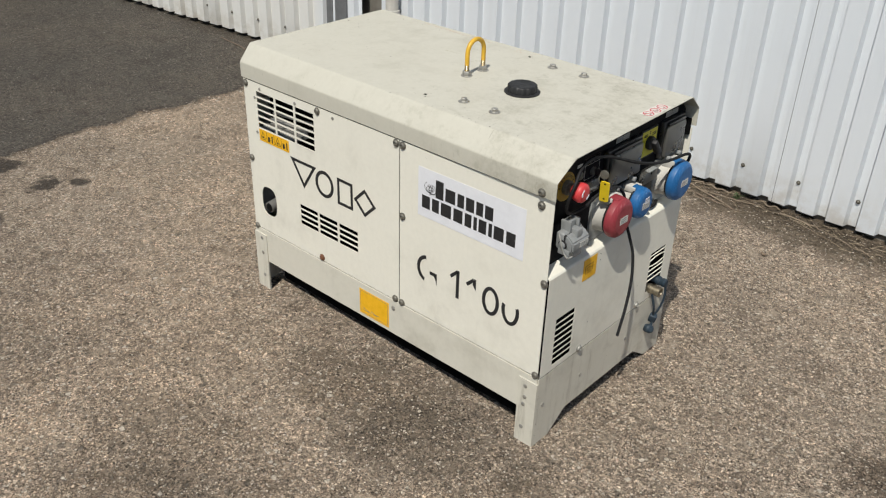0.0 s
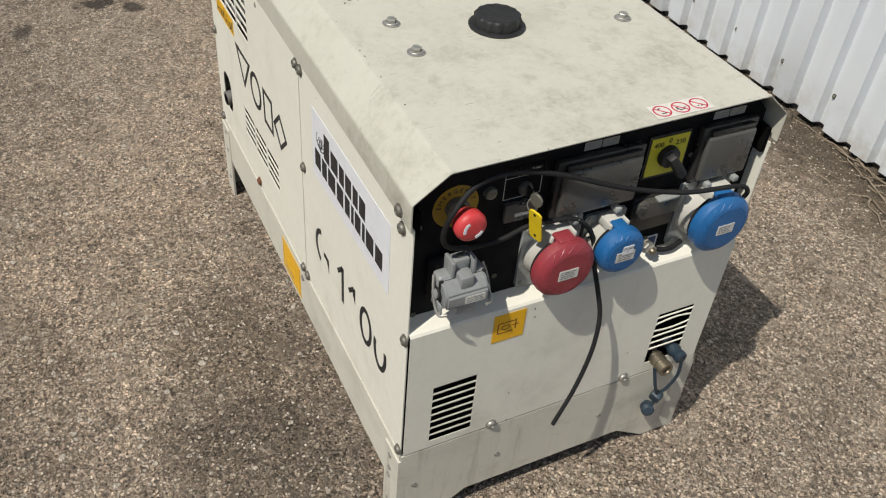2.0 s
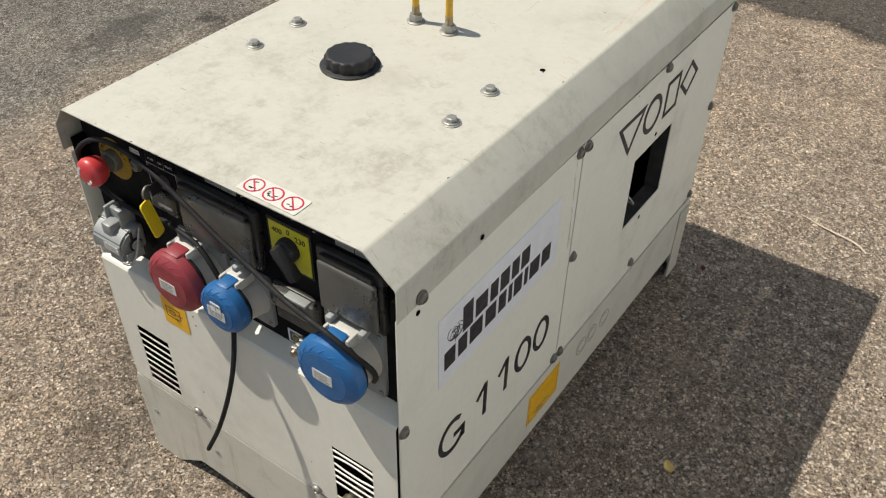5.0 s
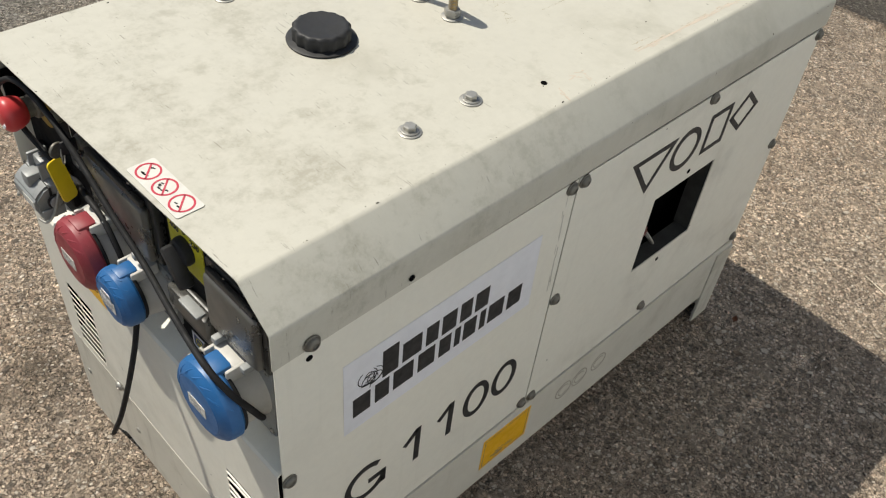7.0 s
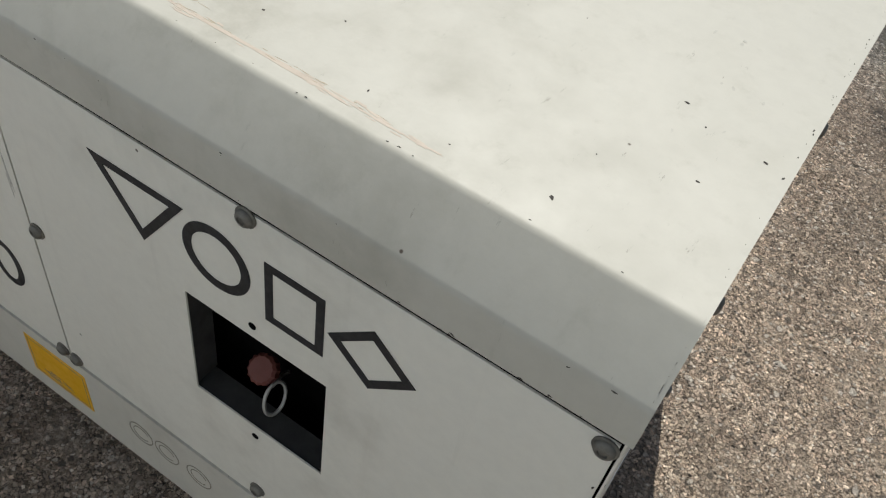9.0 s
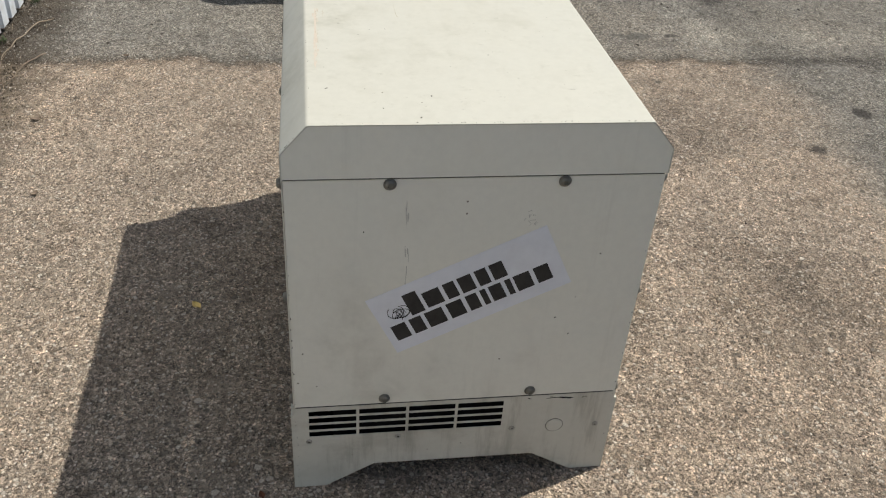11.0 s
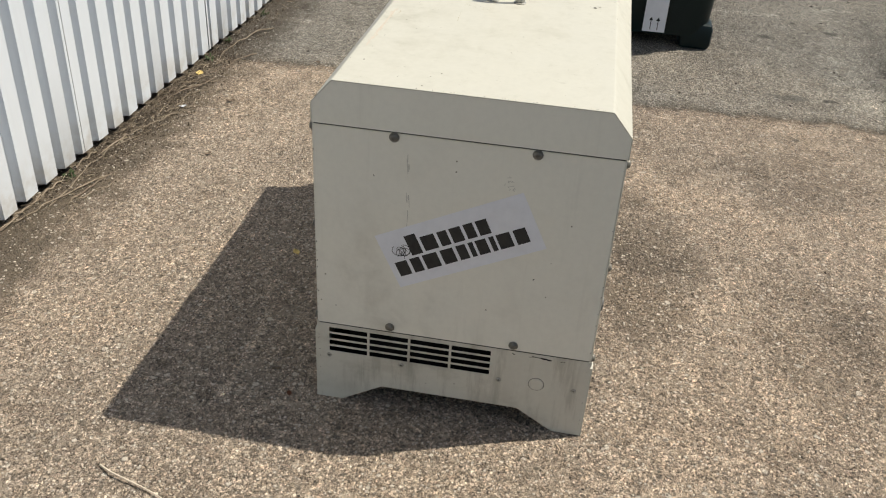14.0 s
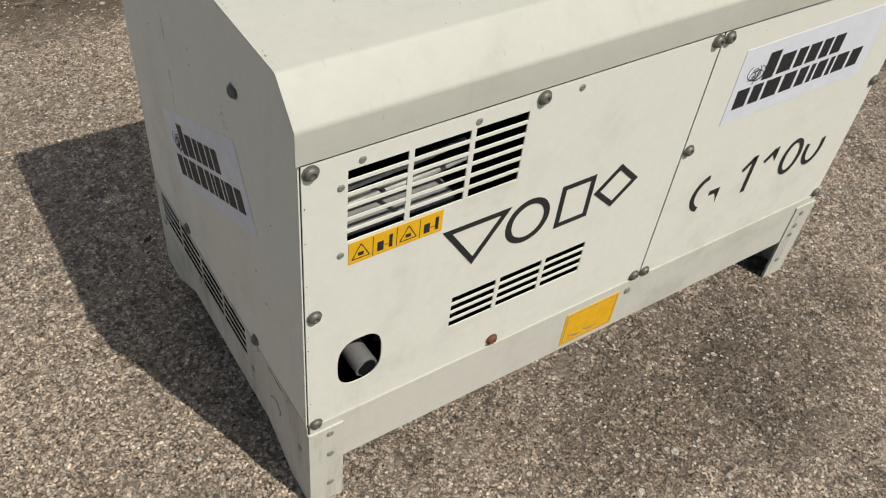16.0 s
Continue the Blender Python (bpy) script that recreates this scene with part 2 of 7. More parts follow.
def asphalt():
    """Worn asphalt: pale stone chips in a dark binder, three strips of different age, tyre traces and oil spots."""
    m = Mat("worn_asphalt", (0.2, 0.18, 0.16), 0.85, spec=0.3)
    px, py = m.axis(0), m.axis(1)
    edge = m.calc("MULTIPLY", m.calc("SUBTRACT", m.noise(3.2, 6, 0.65), 0.5), 0.35)
    wide = m.calc("MULTIPLY", m.calc("SUBTRACT", m.noise(0.8, 4, 0.6), 0.5), 0.5)
    ex = m.calc("ADD", px, edge)
    ey = m.calc("ADD", m.calc("ADD", py, edge), wide)
    old = m.calc("MULTIPLY", m.span(ex, -1.63, -1.60), m.span(ex, 2.10, 2.16, 1, 0))
    old = m.calc("MULTIPLY", old, m.span(ey, -1.5, -1.1))
    rear = m.span(ex, -1.63, -1.60, 1, 0)
    def pushed(scale, far):
        """Ground coordinates pushed about, so that the chips come out as uneven shards."""
        shove = m.nt.nodes.new("ShaderNodeTexNoise")
        m.feed(shove, "Vector", m.co())
        shove.inputs["Scale"].default_value = scale
        shove.inputs["Detail"].default_value = 4
        shove.inputs["Roughness"].default_value = 0.65
        lean = m.nt.nodes.new("ShaderNodeVectorMath")
        lean.operation = "MULTIPLY_ADD"
        m.feed(lean, 0, shove.outputs["Color"])
        lean.inputs[1].default_value = (far, far, 0.0)
        m.feed(lean, 2, m.co())
        flat = m.nt.nodes.new("ShaderNodeVectorMath")
        flat.operation = "MULTIPLY"
        m.feed(flat, 0, lean.outputs[0])
        flat.inputs[1].default_value = (1.0, 1.0, 0.0)
        return flat.outputs[0]

    bent = pushed(85, 0.017)
    chips = m.cells(165, vec=bent, out="Distance", feature="DISTANCE_TO_EDGE")
    hue = m.cells(165, vec=bent)
    tone, tone2 = m.axis(0, hue), m.axis(1, hue)
    small = m.cells(400, vec=bent, out="Distance")
    tone_s = m.axis(0, m.cells(400, vec=bent))
    cloud = m.noise(26, 6, 0.72, warp=0.4)
    blend = m.calc("ADD", m.calc("MULTIPLY", tone, 0.56), m.calc("ADD", m.calc("MULTIPLY", tone_s, 0.24), m.calc("MULTIPLY", m.span(cloud, 0.3, 0.7), 0.20)))
    stone = m.ramp(blend, [(0.10, (0.10, 0.082, 0.068)), (0.32, (0.225, 0.185, 0.151)), (0.55, (0.32, 0.265, 0.217)), (0.75, (0.44, 0.370, 0.306)), (0.90, (0.68, 0.59, 0.50))])
    stone_g = m.ramp(blend, [(0.10, (0.085, 0.079, 0.070)), (0.36, (0.22, 0.207, 0.183)), (0.62, (0.35, 0.33, 0.292)), (0.90, (0.68, 0.64, 0.57))])
    stone_d = m.ramp(blend, [(0.12, (0.055, 0.050, 0.044)), (0.5, (0.128, 0.118, 0.104)), (0.75, (0.17, 0.157, 0.138)), (0.95, (0.32, 0.298, 0.264))])
    col = m.mix(old, m.mix(rear, stone_g, stone_d), stone)
    tint = m.ramp(tone2, [(0.0, (1.06, 0.96, 0.91)), (0.3, (1.0, 0.98, 0.96)), (0.65, (1.04, 0.99, 0.92)), (1.0, (0.96, 0.97, 0.98))])
    col = m.mix(0.8, col, tint, "MULTIPLY")
    # places where the binder still lies smooth between the stones
    smooth_at = m.span(m.noise(10, 8, 0.78, warp=0.7), 0.52, 0.62)
    binder = m.mix(old, m.mix(rear, (0.225, 0.214, 0.192), (0.118, 0.110, 0.098)), (0.235, 0.196, 0.158))
    col = m.mix(m.calc("MULTIPLY", smooth_at, 0.55), col, binder)
    rough_at = m.calc("SUBTRACT", 1.0, m.calc("MULTIPLY", smooth_at, 0.72))
    # broken crevices round the chips, their thin shadows painted into the colour
    gap = m.calc("MULTIPLY", m.span(chips, 0.01, 0.10, 1, 0), m.span(m.noise(95, 5, 0.7), 0.40, 0.52))
    col = m.mix(m.calc("MULTIPLY", m.calc("MULTIPLY", gap, rough_at), 0.95), col, (0.035, 0.029, 0.024))
    # worn clusters
    knot = m.noise(48, 8, 0.8, warp=0.5)
    col = m.mix(m.span(knot, 0.52, 0.66, 0.0, 0.55), col, (0.5, 0.47, 0.44), "MULTIPLY")
    lift = m.noise(31, 7, 0.78, vec=m.stretch((1.0, 1.15, 1.0), (0, 0, 0.7)))
    col = m.mix(m.span(lift, 0.52, 0.68, 0.0, 0.7), col, (1.6, 1.54, 1.47), "MULTIPLY")
    blot = m.noise(1.7, 8, 0.7, warp=0.5)
    col = m.mix(m.span(blot, 0.5, 0.7, 0, 0.55), col, (0.55, 0.56, 0.57), "MULTIPLY")
    patchy = m.noise(7.5, 8, 0.8, warp=0.4)
    col = m.mix(m.span(patchy, 0.5, 0.68, 0, 0.85), col, (0.56, 0.54, 0.52), "MULTIPLY")
    soil = m.calc("MULTIPLY", m.span(m.calc("ADD", py, m.calc("MULTIPLY", m.calc("SUBTRACT", m.noise(7, 6, 0.7), 0.5), 0.5)), 1.46, 1.68), m.span(px, -1.3, -0.2, 0.5, 0.88))
    col = m.mix(soil, col, (0.085, 0.068, 0.05))
    pale = m.noise(0.55, 6, 0.7)
    col = m.mix(m.span(pale, 0.45, 0.7, 0, 0.7), col, (1.45, 1.38, 1.3), "MULTIPLY")
    seam = m.calc("SUBTRACT", 1.0, m.calc("ABSOLUTE", m.calc("MULTIPLY", m.calc("SUBTRACT", ex, 2.13), 14)), clamp=True)
    seam2 = m.calc("SUBTRACT", 1.0, m.calc("ABSOLUTE", m.calc("MULTIPLY", m.calc("SUBTRACT", ex, -1.61), 22)), clamp=True)
    col = m.mix(m.calc("MULTIPLY", m.calc("MAXIMUM", seam, seam2), 0.9), col, (0.45, 0.43, 0.41), "MULTIPLY")
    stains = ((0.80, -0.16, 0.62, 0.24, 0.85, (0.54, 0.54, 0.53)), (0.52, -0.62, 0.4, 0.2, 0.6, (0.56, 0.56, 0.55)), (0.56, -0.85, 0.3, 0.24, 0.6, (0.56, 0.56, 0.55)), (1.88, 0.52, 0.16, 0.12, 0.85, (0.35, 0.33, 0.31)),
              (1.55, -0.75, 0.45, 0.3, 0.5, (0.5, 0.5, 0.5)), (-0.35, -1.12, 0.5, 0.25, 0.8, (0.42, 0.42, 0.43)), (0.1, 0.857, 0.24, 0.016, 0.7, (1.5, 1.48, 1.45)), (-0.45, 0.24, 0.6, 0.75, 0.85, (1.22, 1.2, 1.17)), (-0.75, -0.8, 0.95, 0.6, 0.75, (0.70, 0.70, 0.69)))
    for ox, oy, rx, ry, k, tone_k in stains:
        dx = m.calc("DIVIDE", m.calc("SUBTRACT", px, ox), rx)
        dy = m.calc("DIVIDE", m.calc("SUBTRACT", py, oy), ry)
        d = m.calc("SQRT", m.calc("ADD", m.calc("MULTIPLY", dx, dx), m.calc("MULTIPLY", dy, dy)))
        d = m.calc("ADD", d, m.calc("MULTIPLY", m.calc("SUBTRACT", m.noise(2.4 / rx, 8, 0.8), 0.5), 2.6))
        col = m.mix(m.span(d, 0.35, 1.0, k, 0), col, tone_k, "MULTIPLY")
    # tyre traces and patching on the yard in front
    yard = m.span(ex, 2.0, 2.5)
    track = m.noise(1.0, 4, 0.6, vec=m.stretch((0.3, 2.4, 1), (0, 0, 0.45)))
    col = m.mix(m.calc("MULTIPLY", m.span(track, 0.5, 0.62, 0, 0.3), yard), col, (0.5, 0.51, 0.52), "MULTIPLY")
    lane = m.noise(1.0, 3, 0.5, vec=m.stretch((2.2, 0.35, 1), (0, 0, 0.25)))
    col = m.mix(m.calc("MULTIPLY", m.span(lane, 0.55, 0.63, 0, 0.7), yard), col, (1.45, 1.45, 1.44), "MULTIPLY")
    spots = m.calc("MULTIPLY", m.span(m.calc("ADD", m.cells(1.5, out="Distance"), m.calc("MULTIPLY", m.calc("SUBTRACT", m.noise(9, 5, 0.75), 0.5), 0.22)), 0.07, 0.11, 1, 0), m.span(m.axis(1, m.cells(1.5)), 0.45, 0.5))
    col = m.mix(m.calc("MULTIPLY", spots, m.calc("MULTIPLY", m.span(ey, -1.5, -1.1, 0.75, 0.0), 1.0)), col, (0.035, 0.03, 0.026))
    # single stones of several sizes, with a broken dark rim beside them
    plates = m.calc("MULTIPLY", tone, 0.2)
    for scale_k, far_k, share_k, edge_k, how_k in ((118, 0.010, 0.60, 0.34, 0.8), (62, 0.016, 0.76, 0.30, 0.75), (36, 0.022, 0.90, 0.26, 0.7)):
        lay = pushed(scale_k * 0.9, far_k)
        near_k = m.cells(scale_k, vec=lay, out="Distance")
        hue_k = m.cells(scale_k, vec=lay)
        here_k = m.span(m.axis(1, hue_k), share_k, share_k + 0.01)
        on_k = m.calc("MULTIPLY", m.span(near_k, edge_k - 0.04, edge_k + 0.04, 1, 0), here_k)
        rim_k = m.calc("MULTIPLY", m.calc("MULTIPLY", m.span(near_k, edge_k + 0.03, edge_k + 0.13, 1, 0), here_k), m.span(m.noise(scale_k * 1.5, 3), 0.4, 0.6))
        chip_k = m.ramp(m.axis(2, hue_k), [(0.0, (0.11, 0.092, 0.077)), (0.25, (0.25, 0.211, 0.175)), (0.5, (0.35, 0.298, 0.250)), (0.75, (0.45, 0.392, 0.334)), (1.0, (0.62, 0.56, 0.49))])
        chip_g = m.mix(1.0, chip_k, m.mix(rear, (0.92, 0.97, 1.0), (0.46, 0.47, 0.48)), "MULTIPLY")
        col = m.mix(m.calc("MULTIPLY", rim_k, 0.75), col, (0.05, 0.042, 0.035))
        grain_k = m.span(m.noise(scale_k * 6, 3, 0.7), 0.3, 0.7, 0.75, 1.2)
        col = m.mix(m.calc("MULTIPLY", on_k, how_k), col, m.mix(1.0, m.mix(old, chip_g, chip_k), grain_k, "MULTIPLY"))
        plates = m.calc("MAXIMUM", plates, m.calc("MULTIPLY", on_k, m.span(m.axis(2, hue_k), 0, 1, 0.4, 1.0)))
    # dark pits and pale stones that stand out one by one
    for scale_k, share_k, lo_k, hi_k, how_k, tone_k in ((40, 0.70, 0.08, 0.17, 0.95, (0.022, 0.018, 0.015)), (16, 0.80, 0.04, 0.09, 0.85, (0.03, 0.026, 0.022)), (47, 0.80, 0.10, 0.17, 0.85, (0.68, 0.63, 0.56))):
        turn_v = m.stretch((1.0, 1.3, 0.0), (0, 0, scale_k * 0.37))
        wob = m.calc("MULTIPLY", m.calc("SUBTRACT", m.noise(scale_k * 5.0, 4, 0.7), 0.5), hi_k * 1.5)
        far_k = m.calc("ADD", m.cells(scale_k, vec=turn_v, out="Distance"), wob)
        sure_k = m.span(m.axis(0, m.cells(scale_k, vec=turn_v)), share_k, share_k + 0.02)
        col = m.mix(m.calc("MULTIPLY", m.calc("MULTIPLY", m.span(far_k, lo_k, hi_k, 1, 0), sure_k), how_k), col, tone_k)
    # darker lane on the yard with a pale band beside it
    bend = m.calc("ADD", py, m.calc("MULTIPLY", m.calc("SUBTRACT", m.noise(2.2, 7, 0.7), 0.5), 0.35))
    lean_y = m.calc("ADD", bend, m.calc("MULTIPLY", m.calc("SUBTRACT", px, 2.1), 0.07))
    lane_on = m.calc("MULTIPLY", m.calc("MULTIPLY", m.span(lean_y, -1.36, -1.26, 1, 0), m.span(lean_y, -1.75, -1.5, 0, 1)), m.span(ex, 1.7, 2.1))
    col = m.mix(m.calc("MULTIPLY", lane_on, 0.4), col, (0.55, 0.56, 0.57), "MULTIPLY")
    pale_on = m.calc("MULTIPLY", m.calc("MULTIPLY", m.span(lean_y, -1.27, -1.2, 0, 1), m.span(lean_y, -1.15, -1.0, 1, 0)), m.span(ex, 2.1, 2.4))
    col = m.mix(m.calc("MULTIPLY", pale_on, 0.5), col, (1.3, 1.32, 1.33), "MULTIPLY")
    # the brown strip is the paler, warmer stone
    col = m.mix(old, col, (1.45, 1.44, 1.40), "MULTIPLY")
    # oil spots
    for ox, oy, rx, ry, k, tone_k in ((-1.22, -0.15, 0.10, 0.12, 0.85, (0.03, 0.026, 0.022)), (-1.14, -0.05, 0.06, 0.06, 0.8, (0.03, 0.026, 0.022)), (-1.50, -0.18, 0.12, 0.10, 0.85, (0.03, 0.026, 0.022)), (-1.05, -0.42, 0.09, 0.06, 0.7, (0.035, 0.03, 0.026)),
                                      (1.62, -1.52, 0.07, 0.07, 0.8, (0.03, 0.026, 0.022)), (1.35, -1.2, 0.06, 0.06, 0.8, (0.03, 0.026, 0.022)), (2.05, -1.95, 0.1, 0.1, 0.8, (0.03, 0.026, 0.022)),
                                      (3.27, -0.86, 0.05, 0.06, 0.75, (0.07, 0.065, 0.058)), (3.46, -1.23, 0.05, 0.06, 0.75, (0.07, 0.065, 0.058)), (3.58, -1.04, 0.03, 0.03, 0.7, (0.05, 0.045, 0.04)), (2.83, -0.82, 0.03, 0.03, 0.7, (0.05, 0.045, 0.04)),
                                      (2.40, -0.86, 0.05, 0.16, 0.6, (0.10, 0.095, 0.086)), (2.40, -1.02, 0.03, 0.07, 0.7, (0.05, 0.045, 0.04)), (1.92, -0.80, 0.02, 0.03, 0.7, (0.05, 0.045, 0.04)), (2.81, -1.36, 0.04, 0.06, 0.6, (0.06, 0.055, 0.05)), (2.71, -1.56, 0.03, 0.04, 0.7, (0.05, 0.045, 0.04)),
                                      (-0.35, -1.12, 0.36, 0.16, 0.75, (0.07, 0.066, 0.06)), (-0.02, -1.55, 0.3, 0.14, 0.6, (0.08, 0.075, 0.068))):
        dx = m.calc("DIVIDE", m.calc("SUBTRACT", px, ox), rx)
        dy = m.calc("DIVIDE", m.calc("SUBTRACT", py, oy), ry)
        d = m.calc("SQRT", m.calc("ADD", m.calc("MULTIPLY", dx, dx), m.calc("MULTIPLY", dy, dy)))
        d = m.calc("ADD", d, m.calc("MULTIPLY", m.calc("SUBTRACT", m.noise(14, 7, 0.78), 0.5), 2.6))
        col = m.mix(m.span(d, 0.35, 0.75, k, 0), col, tone_k)
    m.put("Base Color", col)
    rise = m.span(chips, 0.0, 0.15)
    m.bump(m.noise(12, 4, 0.6), 0.35, 0.006)
    m.bump(rise, 1.0, 0.007)
    m.bump(m.calc("SUBTRACT", 1.0, small), 0.5, 0.002)
    m.bump(plates, 1.0, 0.008)
    m.bump(m.noise(60, 7, 0.75, warp=0.5), 0.9, 0.009)
    return m.mat


M_GROUND = asphalt()


def cladding():
    m = Mat("white_coated_cladding", (0.74, 0.77, 0.80), 0.4)
    pz = m.axis(2)
    dirt = m.calc("MULTIPLY", m.span(pz, 0.02, 0.22, 1, 0), m.span(m.noise(9, 6, 0.7), 0.35, 0.7))
    streak = m.noise(1.0, 5, 0.65, vec=m.stretch((22, 22, 1.2)))
    col = m.mix(m.span(streak, 0.5, 0.8, 0, 0.25), (0.62, 0.655, 0.695), (0.47, 0.475, 0.465))
    col = m.mix(m.span(m.axis(0), -1.75, -1.55, 0.55, 0), col, (0.66, 0.63, 0.56))
    col = m.mix(m.calc("MULTIPLY", dirt, 0.55), col, (0.36, 0.31, 0.24))
    m.put("Base Color", col)
    m.bump(m.noise(2.5, 3, 0.5), 0.15, 0.01)
    return m.mat


M_WALL = cladding()


# ---- mesh helpers ----
def part(name, bm, material, parent=None, label="", smooth=38):
    me = bpy.data.meshes.new(name)
    bmesh.ops.recalc_face_normals(bm, faces=bm.faces[:])
    bm.to_mesh(me)
    bm.free()
    me.materials.append(material)
    if smooth:
        me.shade_smooth()
        me.set_sharp_from_angle(angle=radians(smooth))
    ob = new(name, me)
    if parent:
        ob.parent = parent
    if label:
        ob["label"] = label
    return ob


def same(ob, m, parent):
    """Another object on the mesh of ob at the pose m."""
    o = new(ob.name.split(".")[0], ob.data)
    o.parent = parent
    o.matrix_local = m
    if "label" in ob:
        o["label"] = ob["label"]
    return o


def box(bm, x0, x1, y0, y1, z0, z1, bevel=0.0, seg=2):
    r = bmesh.ops.create_cube(bm, size=1.0, matrix=Matrix.Translation(((x0 + x1) / 2, (y0 + y1) / 2, (z0 + z1) / 2)) @ Matrix.Diagonal((abs(x1 - x0), abs(y1 - y0), abs(z1 - z0), 1)))
    if bevel:
        vs = set(r["verts"])
        edges = [e for e in bm.edges if e.verts[0] in vs and e.verts[1] in vs]
        bmesh.ops.bevel(bm, geom=edges, offset=bevel, segments=seg, affect="EDGES", profile=0.5)
    return bm


def boxed(*a, **k):
    return box(bmesh.new(), *a, **k)


def lathe(bm, prof, seg=32, m=Matrix.Identity(4), wave=None):
    """Turns the profile (radius, height) about the local z axis."""
    rings = []
    for r, h in prof:
        ring = []
        for i in range(seg):
            a = 2 * math.pi * i / seg
            rr = r * (wave(a, h) if wave else 1.0)
            ring.append(bm.verts.new(m @ Vector((rr * math.cos(a), rr * math.sin(a), h))))
        rings.append(ring)
    for a, b in zip(rings, rings[1:]):
        for i in range(seg):
            j = (i + 1) % seg
            bm.faces.new((a[i], a[j], b[j], b[i]))
    bm.faces.new(rings[0][::-1])
    bm.faces.new(rings[-1])
    return bm


def smoothed(pts, n=8):
    out = []
    p = [Vector(q) for q in pts]
    p = [2 * p[0] - p[1]] + p + [2 * p[-1] - p[-2]]
    for i in range(1, len(p) - 2):
        a, b, c, d = p[i - 1:i + 3]
        for k in range(n):
            t = k / n
            out.append(0.5 * ((2 * b) + (c - a) * t + (2 * a - 5 * b + 4 * c - d) * t * t + (3 * b - a - 3 * c + d) * t ** 3))
    out.append(p[-2])
    return out


def tube(bm, pts, r, sides=10):
    """A round bar along the points; r is one radius or one for each point."""
    rs = r if isinstance(r, (list, tuple)) else [r] * len(pts)
    up = Vector((0, 0, 1))
    rings = []
    for i, q in enumerate(pts):
        d = (pts[min(i + 1, len(pts) - 1)] - pts[max(i - 1, 0)]).normalized()
        if abs(d.dot(up)) > 0.95:
            up = Vector((1, 0, 0)) if abs(d.x) < 0.9 else Vector((0, 1, 0))
        s = d.cross(up).normalized()
        up = s.cross(d).normalized()
        rings.append([bm.verts.new(q + (s * math.cos(2 * math.pi * k / sides) + up * math.sin(2 * math.pi * k / sides)) * rs[i]) for k in range(sides)])
    for a, b in zip(rings, rings[1:]):
        for k in range(sides):
            j = (k + 1) % sides
            bm.faces.new((a[k], a[j], b[j], b[k]))
    bm.faces.new(rings[0][::-1])
    bm.faces.new(rings[-1])
    return bm


def slab(bm, outline, w0, w1, m):
    """A flat piece with the outline (right, up), from depth w0 to w1 along the face's normal."""
    lo = [bm.verts.new(m @ Vector((u, v, w0))) for u, v in outline]
    hi = [bm.verts.new(m @ Vector((u, v, w1))) for u, v in outline]
    n = len(lo)
    bm.faces.new(lo[::-1])
    bm.faces.new(hi)
    for i in range(n):
        j = (i + 1) % n
        bm.faces.new((lo[i], lo[j], hi[j], hi[i]))
    return bm


def rect(u0, u1, v0, v1):
    return [(u0, v0), (u1, v0), (u1, v1), (u0, v1)]


def rounded(u0, u1, v0, v1, r, n=4):
    out = []
    for cu, cv, a0 in ((u1 - r, v0 + r, -90), (u1 - r, v1 - r, 0), (u0 + r, v1 - r, 90), (u0 + r, v0 + r, 180)):
        for k in range(n + 1):
            a = radians(a0 + 90 * k / n)
            out.append((cu + r * math.cos(a), cv + r * math.sin(a)))
    return out


def bar(p, q, width):
    """The outline of a straight stroke from p to q."""
    d = Vector((q[0] - p[0], q[1] - p[1])).normalized()
    n = Vector((-d.y, d.x)) * width / 2
    return [(p[0] - n.x, p[1] - n.y), (q[0] - n.x, q[1] - n.y), (q[0] + n.x, q[1] + n.y), (p[0] + n.x, p[1] + n.y)]


def arc(bm, cu, cv, ru, rv, a0, a1, width, w0, w1, m, n=28):
    """A curved stroke of an oval, from angle a0 to a1."""
    for k in range(n):
        a, b = radians(a0 + (a1 - a0) * k / n), radians(a0 + (a1 - a0) * (k + 1) / n)
        o, i = width / 2, -width / 2
        slab(bm, [(cu + (ru + i) * math.cos(a), cv + (rv + i) * math.sin(a)), (cu + (ru + o) * math.cos(a), cv + (rv + o) * math.sin(a)),
                  (cu + (ru + o) * math.cos(b), cv + (rv + o) * math.sin(b)), (cu + (ru + i) * math.cos(b), cv + (rv + i) * math.sin(b))], w0, w1, m)
    return bm


